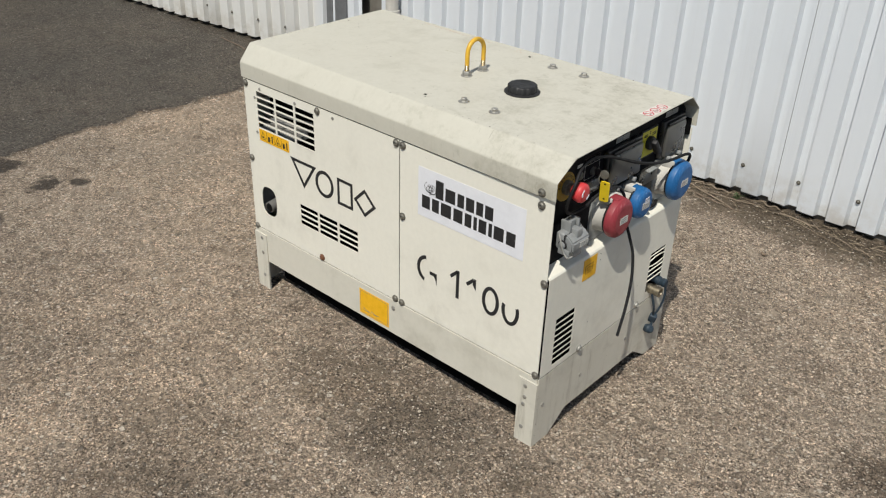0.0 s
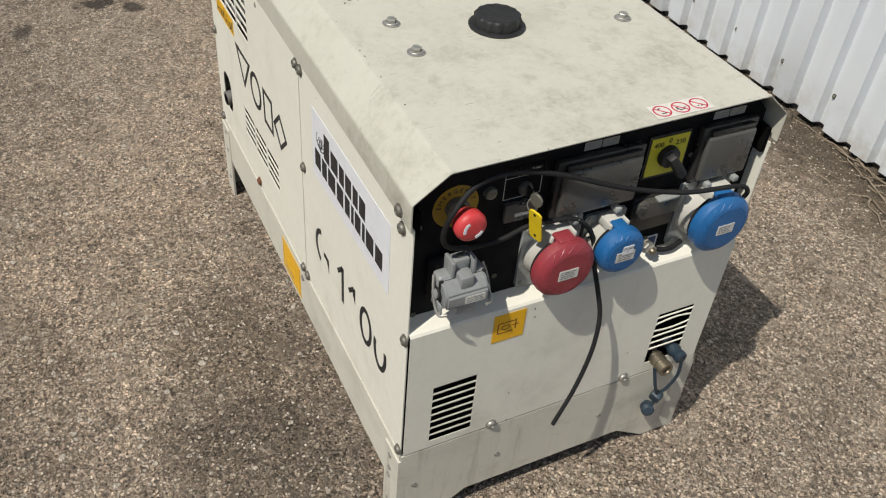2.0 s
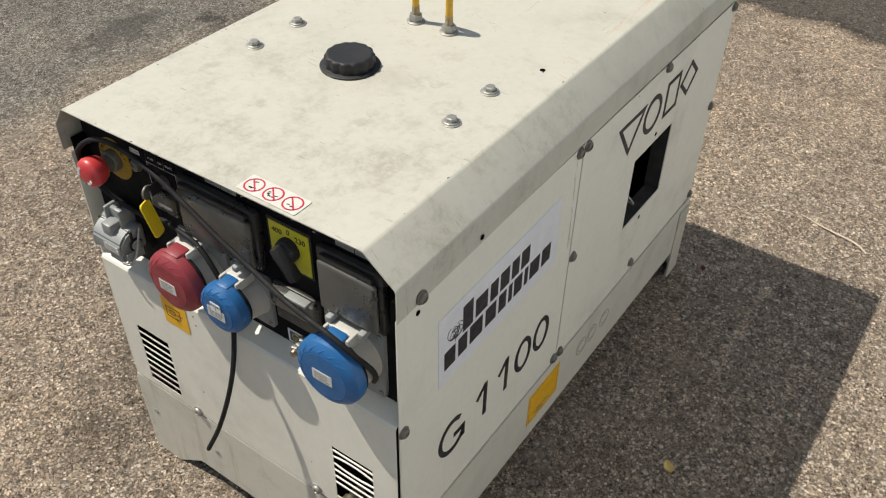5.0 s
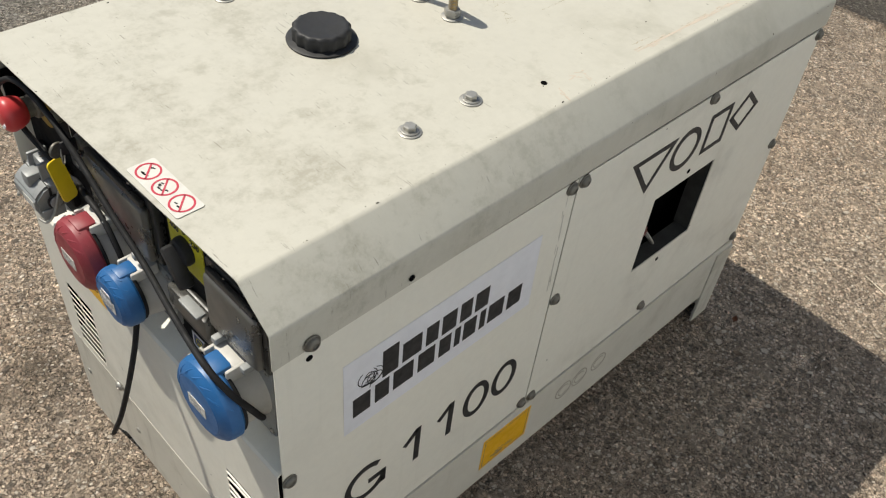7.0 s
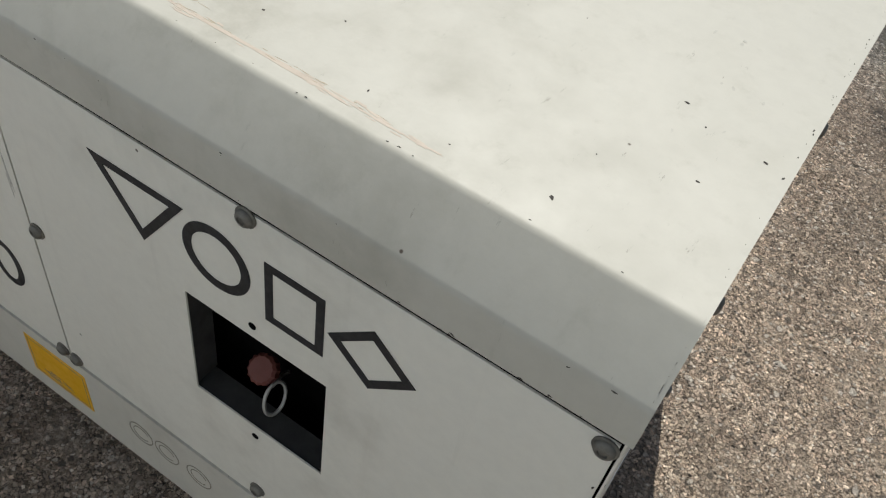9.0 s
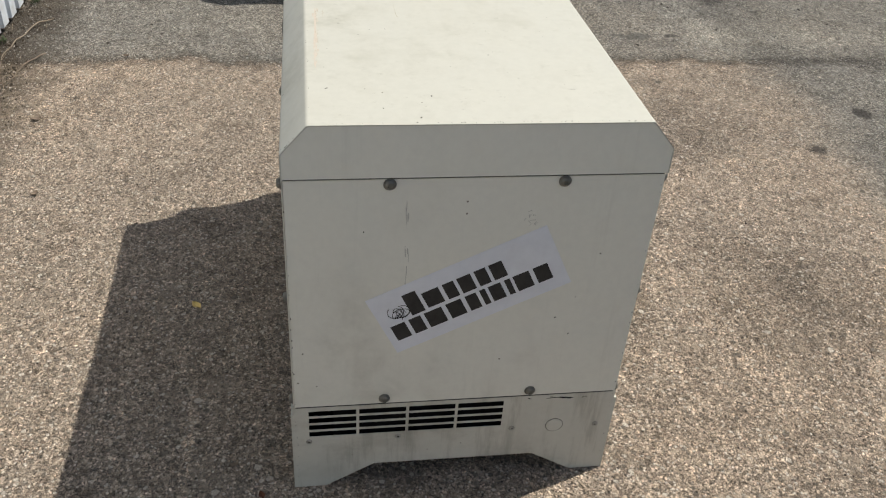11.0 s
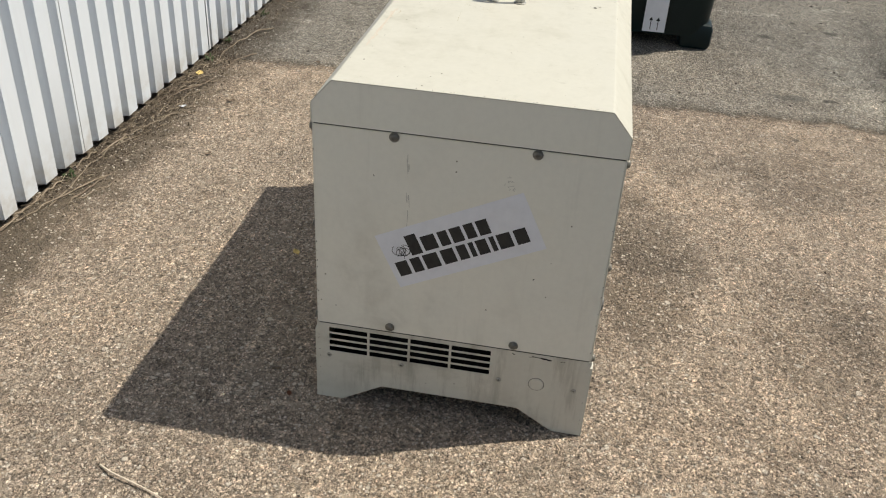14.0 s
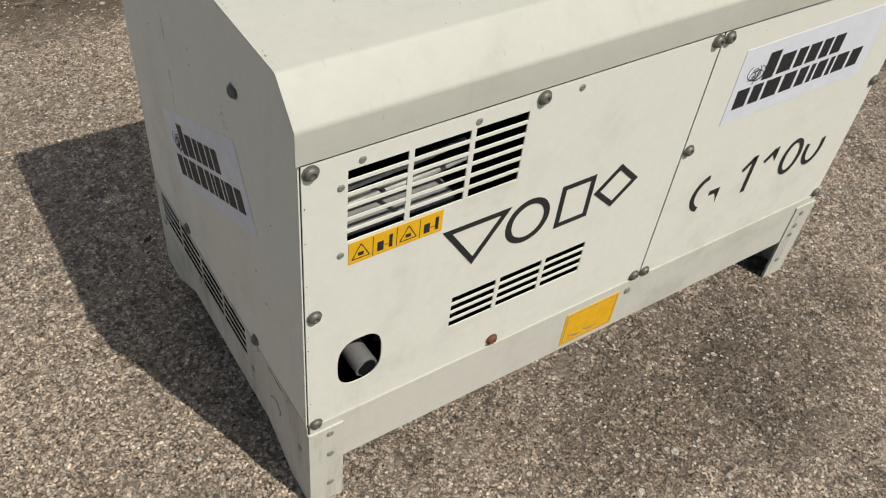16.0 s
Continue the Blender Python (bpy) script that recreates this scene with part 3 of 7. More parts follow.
def plate(bm, m, u0, u1, v0, v1, w0, w1, holes=(), ovals=()):
    """A sheet with rectangular holes (u0, u1, v0, v1) and oval holes inside such a rectangle."""
    cut = list(holes) + list(ovals)
    us = sorted({u0, u1, *[h[0] for h in cut], *[h[1] for h in cut]})
    vs = sorted({v0, v1, *[h[2] for h in cut], *[h[3] for h in cut]})
    full = {}
    for i in range(len(us) - 1):
        for j in range(len(vs) - 1):
            cu, cv = (us[i] + us[i + 1]) / 2, (vs[j] + vs[j + 1]) / 2
            full[i, j] = not any(h[0] < cu < h[1] and h[2] < cv < h[3] for h in cut)
    grid = {}

    def at(i, j, k):
        if (i, j, k) not in grid:
            grid[i, j, k] = bm.verts.new(m @ Vector((us[i], vs[j], (w0, w1)[k])))
        return grid[i, j, k]

    def inside(i, j):
        for h in ovals:
            if (0 <= i < len(us) - 1 and 0 <= j < len(vs) - 1 and h[0] < (us[i] + us[i + 1]) / 2 < h[1] and h[2] < (vs[j] + vs[j + 1]) / 2 < h[3]):
                return True
        return False

    for (i, j), on in full.items():
        if not on:
            continue
        bm.faces.new((at(i, j, 1), at(i + 1, j, 1), at(i + 1, j + 1, 1), at(i, j + 1, 1)))
        bm.faces.new((at(i, j + 1, 0), at(i + 1, j + 1, 0), at(i + 1, j, 0), at(i, j, 0)))
        for di, dj, a, b in ((-1, 0, (0, 0), (0, 1)), (1, 0, (1, 1), (1, 0)), (0, -1, (1, 0), (0, 0)), (0, 1, (0, 1), (1, 1))):
            if not full.get((i + di, j + dj), False) and not inside(i + di, j + dj):
                p, q = (i + a[0], j + a[1]), (i + b[0], j + b[1])
                bm.faces.new((at(*p, 0), at(*q, 0), at(*q, 1), at(*p, 1)))
    for h in ovals:
        cu, cv, ru, rv = (h[0] + h[1]) / 2, (h[2] + h[3]) / 2, (h[1] - h[0]) / 2, (h[3] - h[2]) / 2
        n, inn, out = 40, [], []
        for k in range(n):
            a = 2 * math.pi * k / n
            c, s = math.cos(a), math.sin(a)
            e = 0.72
            pu, pv = abs(c) ** e * (1 if c > 0 else -1) * ru * 0.985, abs(s) ** e * (1 if s > 0 else -1) * rv * 0.985
            g = min(ru / max(abs(c), 1e-6), rv / max(abs(s), 1e-6))
            inn.append([bm.verts.new(m @ Vector((cu + pu, cv + pv, w))) for w in (w0, w1)])
            out.append([bm.verts.new(m @ Vector((cu + c * g, cv + s * g, w))) for w in (w0, w1)])
        for k in range(n):
            l = (k + 1) % n
            for w in (0, 1):
                bm.faces.new((inn[k][w], out[k][w], out[l][w], inn[l][w]))
            bm.faces.new((inn[k][0], inn[l][0], inn[l][1], inn[k][1]))
    return bm


def lettering(body, size, m, align="CENTER", fit_width=None, thick=0.0004):
    """Words as a mesh in the built-in font, centred on the origin of m."""
    cu = bpy.data.curves.new("words", "FONT")
    cu.body = body
    cu.size = size
    cu.align_x = align
    cu.align_y = "CENTER"
    cu.extrude = thick
    cu.resolution_u = 3
    ob = new("words", cu)
    me = bpy.data.meshes.new_from_object(ob)
    bpy.data.objects.remove(ob)
    bm = bmesh.new()
    bm.from_mesh(me)
    bpy.data.meshes.remove(me)
    if fit_width:
        xs = [v.co.x for v in bm.verts]
        k = fit_width / (max(xs) - min(xs))
        bmesh.ops.scale(bm, vec=(k, 1, 1), verts=bm.verts[:])
    bmesh.ops.transform(bm, matrix=m, verts=bm.verts[:])
    return bm


def thing(name, label, category, group="", at=(0, 0, 0)):
    ob = new(name)
    ob.empty_display_size = 0.1
    ob.location = at
    return tagged(ob, label, category, group)


# ---- ground ----
def build_ground():
    bm = bmesh.new()
    xs = [-300, -60, -15, -6] + [-4 + 0.25 * i for i in range(49)] + [12, 30, 80, 300]
    ys = [-300, -60, -15, -8] + [-4 + 0.25 * i for i in range(29)] + [6, 15, 60, 300]
    rows = []
    for x in xs:
        row = []
        for y in ys:
            near = abs(x) < 20 and abs(y) < 20
            far_off = max(0.0, max(-0.3 - x, x - 1.5, -0.3 - y, y - 1.0))
            z = 0.0
            if near and far_off > 0:
                z = min(1.0, far_off) * 0.008 * noise.noise((x * 0.9, y * 0.9, 0))
            row.append(bm.verts.new((x, y, z)))
        rows.append(row)
    for a, b in zip(rows, rows[1:]):
        for j in range(len(ys) - 1):
            bm.faces.new((a[j], b[j], b[j + 1], a[j + 1]))
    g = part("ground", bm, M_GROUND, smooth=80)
    tagged(g, "worn brown and grey asphalt with exposed stone chips", "ground", kind="structure")


build_ground()


# ---- clad wall ----
WALL_Y = 1.79
PITCH = 0.117


def build_wall():
    prof = [(-0.003, 0.029), (0.0295, 0.029), (0.0375, 0.0), (0.106, 0.0)]

    def sheet(name, x0, n, y, top=3.0):
        bm = bmesh.new()
        pts = []
        for i in range(n):
            pts += [(x0 + i * PITCH + a, y + b) for a, b in prof]
        pts.append((x0 + n * PITCH - 0.003, y + 0.029))
        pts.append((x0 + n * PITCH + 0.02, y + 0.029))
        back = [(a, b + 0.0012) for a, b in pts]
        rows = []
        for z in (0.028, 0.4, 1.2, top):
            rows.append([bm.verts.new((a, b, z + (0.004 * math.sin(a * 9) if z < 0.1 else 0))) for a, b in pts] + [bm.verts.new((a, b, z)) for a, b in back[::-1]])
        k = len(rows[0])
        for a, b in zip(rows, rows[1:]):
            for j in range(k):
                l = (j + 1) % k
                bm.faces.new((a[j], a[l], b[l], b[j]))
        for r in (rows[0], rows[-1]):
            for j in range(len(pts) - 1):
                bm.faces.new((r[j], r[j + 1], r[k - 2 - j], r[k - 1 - j]))
        return bm

    def left_set(x):
        """The older stretch stands nearer and slightly askew."""
        return -0.09 + 0.072 * (x + 1.6)

    wall = new("wall_north")
    tagged(wall, "white trapezoidal metal cladding wall, dirty along its foot", "wall", kind="structure")
    for i in range(-4, 9):
        x0 = 1.064 + 10 * PITCH * i
        if x0 < -1.5:
            bm = sheet("cladding_sheet", x0 - 0.1, 10, WALL_Y + (0.0012 if i % 2 else 0))
            for v in bm.verts:
                v.co.y += left_set(v.co.x)
        else:
            bm = sheet("cladding_sheet", x0, 10, WALL_Y - (0.003 if i % 2 else 0))
        part("cladding_sheet", bm, M_WALL, wall, smooth=20)
    for x in (1.0, 2.108, 3.212):
        # grey strip paints in the shade on the lap's sunless edge
        part("lap_edge", boxed(x - 0.0022, x + 0.0003, WALL_Y - 0.0034, WALL_Y - 0.0004, 0.03, 3.0), M_GREYSTEEL, wall, "lapped sheet edge coloured dark for its shaded side", smooth=0)
        part("lap_strip", boxed(x + 0.0004, x + 0.014, WALL_Y - 0.0040, WALL_Y - 0.0004, 0.03, 3.0), M_WALL, wall, "white lapped sheet edge", smooth=0)
    # screws on every second crest
    bm = bmesh.new()
    lathe(bm, [(0.0085, 0), (0.009, 0.0015), (0.0055, 0.002), (0.0055, 0.0055), (0.004, 0.007)], 10)
    s0 = None
    for i in range(-16, 30):
        x = 1.077 + 2 * PITCH * i
        y = WALL_Y + (left_set(x) if x < -1.65 else 0)
        m = Matrix.Translation((x, y + 0.0255, 0.13)) @ Euler((radians(90), 0, 0)).to_matrix().to_4x4()
        if s0 is None:
            s0 = part("screw", bm, M_DULL, wall)
            s0.matrix_local = m
        else:
            same(s0, m, wall)
    plinth = part("plinth", boxed(-12, 14, 1.835, 2.0, -0.2, 3.0, bevel=0), M_PLINTH)
    tagged(plinth, "dark concrete plinth behind the cladding foot", "plinth", kind="structure")
    # grey posts and white drainpipe between the two stretches of wall
    bm = bmesh.new()
    for x0, x1 in ((-1.592, -1.542), (-1.522, -1.432)):
        box(bm, x0, x1, 1.70, 1.785, 0.0, 3.0, bevel=0.004)
    box(bm, -1.542, -1.522, 1.76, 1.785, 0.0, 3.0)
    t = part("wall_trim", bm, M_GREYSTEEL)
    tagged(t, "grey folded steel flashing at the wall joint", "trim", kind="structure")
    bm = bmesh.new()
    tube(bm, [Vector((-1.12, 1.74, 0.02)), Vector((-1.12, 1.74, 1.5)), Vector((-1.12, 1.74, 3.0))], 0.034, 20)
    pipe = thing("drainpipe", "white round drainpipe on the clad wall", "drainpipe", at=(0, 0, 0))
    part("pipe", bm, M_PALE, pipe)
    bm = bmesh.new()
    lathe(bm, [(0.039, 0), (0.039, 0.03), (0.035, 0.031)], 20, Matrix.Translation((-1.12, 1.74, 0.36)))
    part("collar", bm, M_PALE, pipe)
    box_bm = boxed(-1.14, -1.10, 1.76, 1.789, 0.37, 0.385)
    part("bracket", box_bm, M_GREYSTEEL, pipe)


build_wall()


# ---- generator ----
L, W, H = 1.15, 0.63, 0.818
SEAM, BASE_TOP = 0.724, 0.222
NEAR = Matrix(((1, 0, 0, 0), (0, 0, -1, 0), (0, 1, 0, 0), (0, 0, 0, 1)))
FAR = Matrix(((-1, 0, 0, 0), (0, 0, 1, W), (0, 1, 0, 0), (0, 0, 0, 1)))
REAR = Matrix(((0, 0, -1, 0), (-1, 0, 0, 0), (0, 1, 0, 0), (0, 0, 0, 1)))
FRONT = Matrix(((0, 0, 1, L), (1, 0, 0, 0), (0, 1, 0, 0), (0, 0, 0, 1)))
TOP = Matrix(((0, -1, 0, 0), (1, 0, 0, 0), (0, 0, 1, H), (0, 0, 0, 1)))
PANEL_X = 1.118
PANEL = Matrix(((0, 0, 1, PANEL_X), (1, 0, 0, 0), (0, 1, 0, 0), (0, 0, 0, 1)))

gen = thing("generator", "cream sheet-metal diesel generator with worn paint, standing on asphalt", "generator", at=(0, 0, 0))


def slots(u0, u1, v0, v1, rows, cols, gap_v=0.0055, gap_u=0.0075):
    out = []
    h = (v1 - v0 - gap_v * (rows - 1)) / rows
    w = (u1 - u0 - gap_u * (cols - 1)) / cols
    for i in range(rows):
        for j in range(cols):
            out.append((u0 + j * (w + gap_u), u0 + j * (w + gap_u) + w, v0 + i * (h + gap_v), v0 + i * (h + gap_v) + h))
    return out


T = 0.002
# side doors, near side
bm = plate(bmesh.new(), NEAR, 0.0028, 0.655, BASE_TOP + 0.0035, SEAM - 0.0045, -T, 0.0,
           slots(0.061, 0.318, 0.581, 0.694, 6, 3, 0.0048) + slots(0.237, 0.490, 0.318, 0.385, 4, 3, 0.0048), [(0.049, 0.121, 0.286, 0.386)])
part("side_door", bm, M_PANEL, gen, "cream side door with louvre slots and an exhaust opening", smooth=0)
bm = plate(bmesh.new(), NEAR, 0.6583, 1.1445, BASE_TOP + 0.0035, SEAM - 0.0045, -T, 0.0)
part("side_door", bm, M_PANEL, gen, "cream side door with a sticker", smooth=0)
# side doors, far side
bm = plate(bmesh.new(), FAR, -0.655, -0.004, BASE_TOP + 0.0035, SEAM - 0.0045, -T, 0.0, [(-0.420, -0.249, 0.389, 0.554)])
part("side_door", bm, M_PANEL, gen, "cream side door with a square opening", smooth=0)
bm = plate(bmesh.new(), FAR, -1.1445, -0.6583, BASE_TOP + 0.0035, SEAM - 0.0045, -T, 0.0)
part("side_door", bm, M_PANEL, gen, "cream side door with a sticker", smooth=0)
# rear panel
bm = plate(bmesh.new(), REAR, -W + 0.003, -0.003, BASE_TOP + 0.003, SEAM - 0.0042, -T, 0.0)
part("rear_panel", bm, M_PANEL, gen, "plain cream rear panel", smooth=0)


def lid():
    """Folded cover: flat top, bevelled shoulders, upright flanges; closed behind, open in front."""
    def fold(off, r):
        pts = [(off - 0.0018, SEAM), (off - 0.0018, 0.769), (0.040 + off * 0.6, H - off), (W - 0.043 - off * 0.6, H - off), (W - off, 0.768), (W - off, SEAM)]
        out = [pts[0]]
        for i in range(1, 5):
            p, q, s = Vector(pts[i - 1]), Vector(pts[i]), Vector(pts[i + 1])
            a, b = (p - q).normalized() * r, (s - q).normalized() * r
            for k in range(5):
                t = k / 4
                v = (1 - t) ** 2 * (q + a) + 2 * t * (1 - t) * q + t * t * (q + b)
                out.append((v.x, v.y))
        out.append(pts[-1])
        return out

    bm = bmesh.new()
    outer, inner = fold(0.0, 0.0042), fold(0.002, 0.0035)
    loops = []
    for x in [0.0, 0.004] + [0.08 * i for i in range(1, 14)] + [1.1, 1.13, 1.163]:
        row = []
        for ring, s in ((outer, 1), (inner[::-1], 1)):
            for y, z in ring:
                far_side = min(1.0, max(0.0, y / W))
                open_k = max(0.0, (x - 0.45) / 0.7) ** 1.5
                low = min(1.0, max(0.0, (H - z) / 0.05))
                side = -1 if y < W / 2 else 1
                dx = -0.013 * far_side - min(H - z, 0.05) * 0.24 * (1 - far_side) if x > 1.15 else 0.0
                dx = -0.004 if x < 0.001 else dx
                row.append(bm.verts.new((x + dx, y + side * 0.006 * open_k * low, z + 0.008 * open_k * low * far_side * (1 if z > 0.74 else 0))))
        loops.append(row)
    k = len(loops[0])
    for a, b in zip(loops, loops[1:]):
        for j in range(k):
            l = (j + 1) % k
            bm.faces.new((a[j], a[l], b[l], b[j]))
    n = len(outer)
    for r in (loops[0], loops[-1]):
        for j in range(n - 1):
            bm.faces.new((r[j], r[j + 1], r[k - 2 - j], r[k - 1 - j]))
    return bm, fold(0.0006, 0.0036)


lid_bm, lid_end = lid()
part("lid_end", slab(bmesh.new(), [(-y, z) for y, z in lid_end][::-1], -0.0005, 0.0032, REAR), M_PANEL, gen, "cream folded end of the lid", smooth=0)
part("lid", lid_bm, M_LID, gen, "cream folded lid with grime, scratches and stains", smooth=50)

# base: end plates with cut-out feet, side rails, corner legs, floor pan
FOOT_F = [(0.0, 0.0), (0.066, 0.0), (0.137, 0.052), (0.484, 0.052), (0.556, 0.004), (W, 0.004), (W, 0.13), (0.0, 0.13)]
bm = slab(bmesh.new(), FOOT_F, -0.003, 0.0, FRONT)
plate(bm, FRONT, 0.0, W, 0.13, BASE_TOP - 0.003, -0.003, 0.0)
part("end_plate", bm, M_BASE, gen, "dirty cream base plate with cut-out feet", smooth=0)
FOOT_R = [(-W, 0.0), (-0.572, 0.0), (-0.476, 0.057), (-0.152, 0.057), (-0.064, 0.002), (0.0, 0.002), (0.0, 0.136), (-W, 0.136)]
bm = slab(bmesh.new(), FOOT_R, -0.003, 0.0, REAR)
plate(bm, REAR, -W, 0.0, 0.136, BASE_TOP, -0.0009, 0.0, slots(-0.602, -0.224, 0.144, 0.212, 4, 4, 0.0052, 0.0055))
part("end_plate", bm, M_BASE, gen, "dirty cream base plate with vent slots and cut-out feet", smooth=0)
for m, s in ((NEAR, 1), (FAR, -1)):
    u0, u1 = (0.004, 1.146) if s > 0 else (-1.146, -0.004)
    part("side_rail", plate(bmesh.new(), m, u0, u1, 0.108 if s > 0 else 0.079, BASE_TOP, -0.003, 0.0022), M_RAIL, gen, smooth=0)
    for a, b in ((0.0, 0.058), (1.092, 1.1495)):
        u = (a, b) if s > 0 else (-b, -a)
        bm = slab(bmesh.new(), rect(u[0], u[1], 0.0, 0.205), 0.0001, 0.0052, m)
        part("leg", bm, M_BASE, gen, "scuffed cream corner leg", smooth=0)
# unseen black floor sheet, widened to stop sunlight falling through the base
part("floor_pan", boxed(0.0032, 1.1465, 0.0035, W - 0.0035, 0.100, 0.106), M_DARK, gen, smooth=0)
# added black block that deepens the shade below the side rails
part("lower_pan", boxed(0.06, 1.09, 0.056, W - 0.056, 0.022, 0.0998), M_DARK, gen, "black block added for the shade under the base", smooth=0)
# added black block: makes the inside look unlit through slots and openings
part("inner_lining", boxed(0.010, 1.085, 0.085, W - 0.075, 0.11, 0.80), M_DARK, gen, "unseen black block added to keep the inside dark", smooth=0)
# added black strips that block light behind the seams, so gaps read dark
bm = bmesh.new()
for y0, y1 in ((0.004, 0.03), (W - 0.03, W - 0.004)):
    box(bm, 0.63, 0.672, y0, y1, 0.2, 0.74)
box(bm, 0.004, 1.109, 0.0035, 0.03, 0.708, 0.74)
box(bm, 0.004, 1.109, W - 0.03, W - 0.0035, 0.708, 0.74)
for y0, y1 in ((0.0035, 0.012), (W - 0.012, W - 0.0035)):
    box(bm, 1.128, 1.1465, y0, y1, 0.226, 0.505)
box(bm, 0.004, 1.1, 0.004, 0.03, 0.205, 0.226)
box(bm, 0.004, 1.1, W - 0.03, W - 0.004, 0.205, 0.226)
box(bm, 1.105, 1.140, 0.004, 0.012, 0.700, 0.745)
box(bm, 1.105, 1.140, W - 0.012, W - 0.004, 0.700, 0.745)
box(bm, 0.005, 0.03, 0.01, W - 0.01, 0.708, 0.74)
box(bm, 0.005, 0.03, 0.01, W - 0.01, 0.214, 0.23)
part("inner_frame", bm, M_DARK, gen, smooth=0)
# things behind the openings
bm = bmesh.new()
tube(bm, [Vector((0.080, 0.20, 0.335)), Vector((0.086, 0.08, 0.328)), Vector((0.092, -0.008, 0.322))], 0.0175, 24)
pipe = part("exhaust_pipe", bm, M_PIPE, gen, "dark steel exhaust pipe")
# black disc on the pipe end paints the dark of its bore
bm = bmesh.new()
lathe(bm, [(0.0145, 0), (0.0145, 0.0008)], 24, Matrix.Translation((0.092, -0.0084, 0.322)) @ Euler((radians(90), 0, 0)).to_matrix().to_4x4())
part("bore", bm, M_DARK, pipe)
bm = bmesh.new()
for z, y in ((0.604, 0.040), (0.622, 0.052)):
    tube(bm, [Vector((0.07, y, z - 0.006)), Vector((0.2, y, z + 0.002)), Vector((0.262, y, z + 0.010))], 0.0045, 8)
box(bm, 0.068, 0.225, 0.012, 0.050, 0.577, 0.585)
box(bm, 0.068, 0.225, 0.050, 0.054, 0.577, 0.600)
part("silencer_guard", bm, M_GUARD, gen, "bare metal guard behind the louvres")
bm = bmesh.new()
for i in range(5):
    box(bm, 0.135, 0.16, 0.04, 0.046, 0.30 + i * 0.012, 0.308 + i * 0.012)
part("silencer_fins", bm, M_PIPE, gen)
# recess behind the square opening; its inner darkness is put into the sheet colour
M_RECESS_SHADE = plain("sooty_sheet", (0.03, 0.029, 0.027), 0.8, 0, 0.5, 30, 0.2)
part("recess_side", boxed(0.236, 0.247, W - 0.034, W - 0.003, 0.388, 0.565), M_RECESS_SHADE, gen, "sheet-metal recess coloured dark for the shade inside", smooth=0)
part("recess_side", boxed(0.423, 0.433, W - 0.034, W - 0.003, 0.388, 0.565), M_RECESS_SHADE, gen, "sheet-metal recess coloured dark for the shade inside", smooth=0)
part("recess_floor", boxed(0.236, 0.433, W - 0.032, W - 0.003, 0.375, 0.387), M_RECESS_SHADE, gen, "sheet-metal recess floor coloured dark for the shade inside", smooth=0)
bm = bmesh.new()
lathe(bm, [(0.016, 0), (0.017, 0.003), (0.017, 0.012), (0.014, 0.015), (0.0, 0.015)], 28, Matrix.Translation((0.361, W - 0.046, 0.424)) @ Euler((radians(-42), 0, 0)).to_matrix().to_4x4(), wave=lambda a, h: 1 + 0.05 * math.cos(14 * a))
part("oil_cap", bm, plain("faded_red_plastic", (0.13, 0.035, 0.025), 0.6, 0, 0.3, 40, 0.1), gen, "dull red knurled oil cap")
bm = bmesh.new()
ring = [Vector((0.338 + 0.0075 * math.cos(a), W - 0.032 + 0.015 * math.sin(a), 0.406 - 0.008 * math.sin(a) + 0.012 * math.cos(a))) for a in [2 * math.pi * k / 24 for k in range(25)]]
tube(bm, ring, 0.0022, 8)
tube(bm, [Vector((0.345, W - 0.036, 0.418)), Vector((0.352, W - 0.06, 0.405)), Vector((0.355, W - 0.076, 0.39))], 0.0022, 8)
part("dipstick_ring", bm, M_STEEL, gen, "pale wire dipstick ring")

# front lower panel with bent shelf
bm = plate(bmesh.new(), FRONT, 0.003, W - 0.003, BASE_TOP + 0.001, 0.512, -0.001, 0.0,
           slots(0.050, 0.130, 0.240, 0.379, 8, 1, 0.0036) + [(0.500, 0.580, 0.250, 0.380)])
v = [(L, 0.512), (L - 0.003, 0.516), (PANEL_X - 0.002, 0.527), (PANEL_X - 0.002, 0.5245), (L - 0.004, 0.5135), (L - 0.002, 0.511)]
a = [bm.verts.new((x, 0.003, z)) for x, z in v]
b = [bm.verts.new((x, W - 0.003, z)) for x, z in v]
for i in range(len(v)):
    j = (i + 1) % len(v)
    bm.faces.new((a[i], a[j], b[j], b[i]))
bm.faces.new(a)
bm.faces.new(b[::-1])
part("front_panel", bm, M_PANEL, gen, "cream front panel with a bent shelf and louvre slots", smooth=30)
# added black sheet: stops stray sunlight showing through the front slots
part("vent_backing", boxed(1.120, 1.124, 0.0045, W - 0.0045, 0.226, 0.50), M_DARK, gen, "black sheet added to darken the front vents", smooth=0)
# bent slats of the right-hand vent
for i in range(6):
    z = 0.375 - i * 0.0165
    dip = (0.0, 0.0055, -0.0045, 0.0, 0.0, 0.0)[i]
    bm = bmesh.new()
    prev = None
    for k in range(9):
        y = 0.4985 + (0.083) * k / 8
        q = z + dip * math.sin(math.pi * k / 8) - 0.006
        ring = [bm.verts.new((L + x, y, q + h)) for x, h in ((-0.0015, 0), (0.0006, 0.0004), (0.0006, 0.0026), (-0.0015, 0.003))]
        if prev:
            for j in range(4):
                l = (j + 1) % 4
                bm.faces.new((prev[j], prev[l], ring[l], ring[j]))
        else:
            bm.faces.new(ring)
        prev = ring
    bm.faces.new(prev[::-1])
    part("vent_slat", bm, M_PANEL, gen, smooth=0)

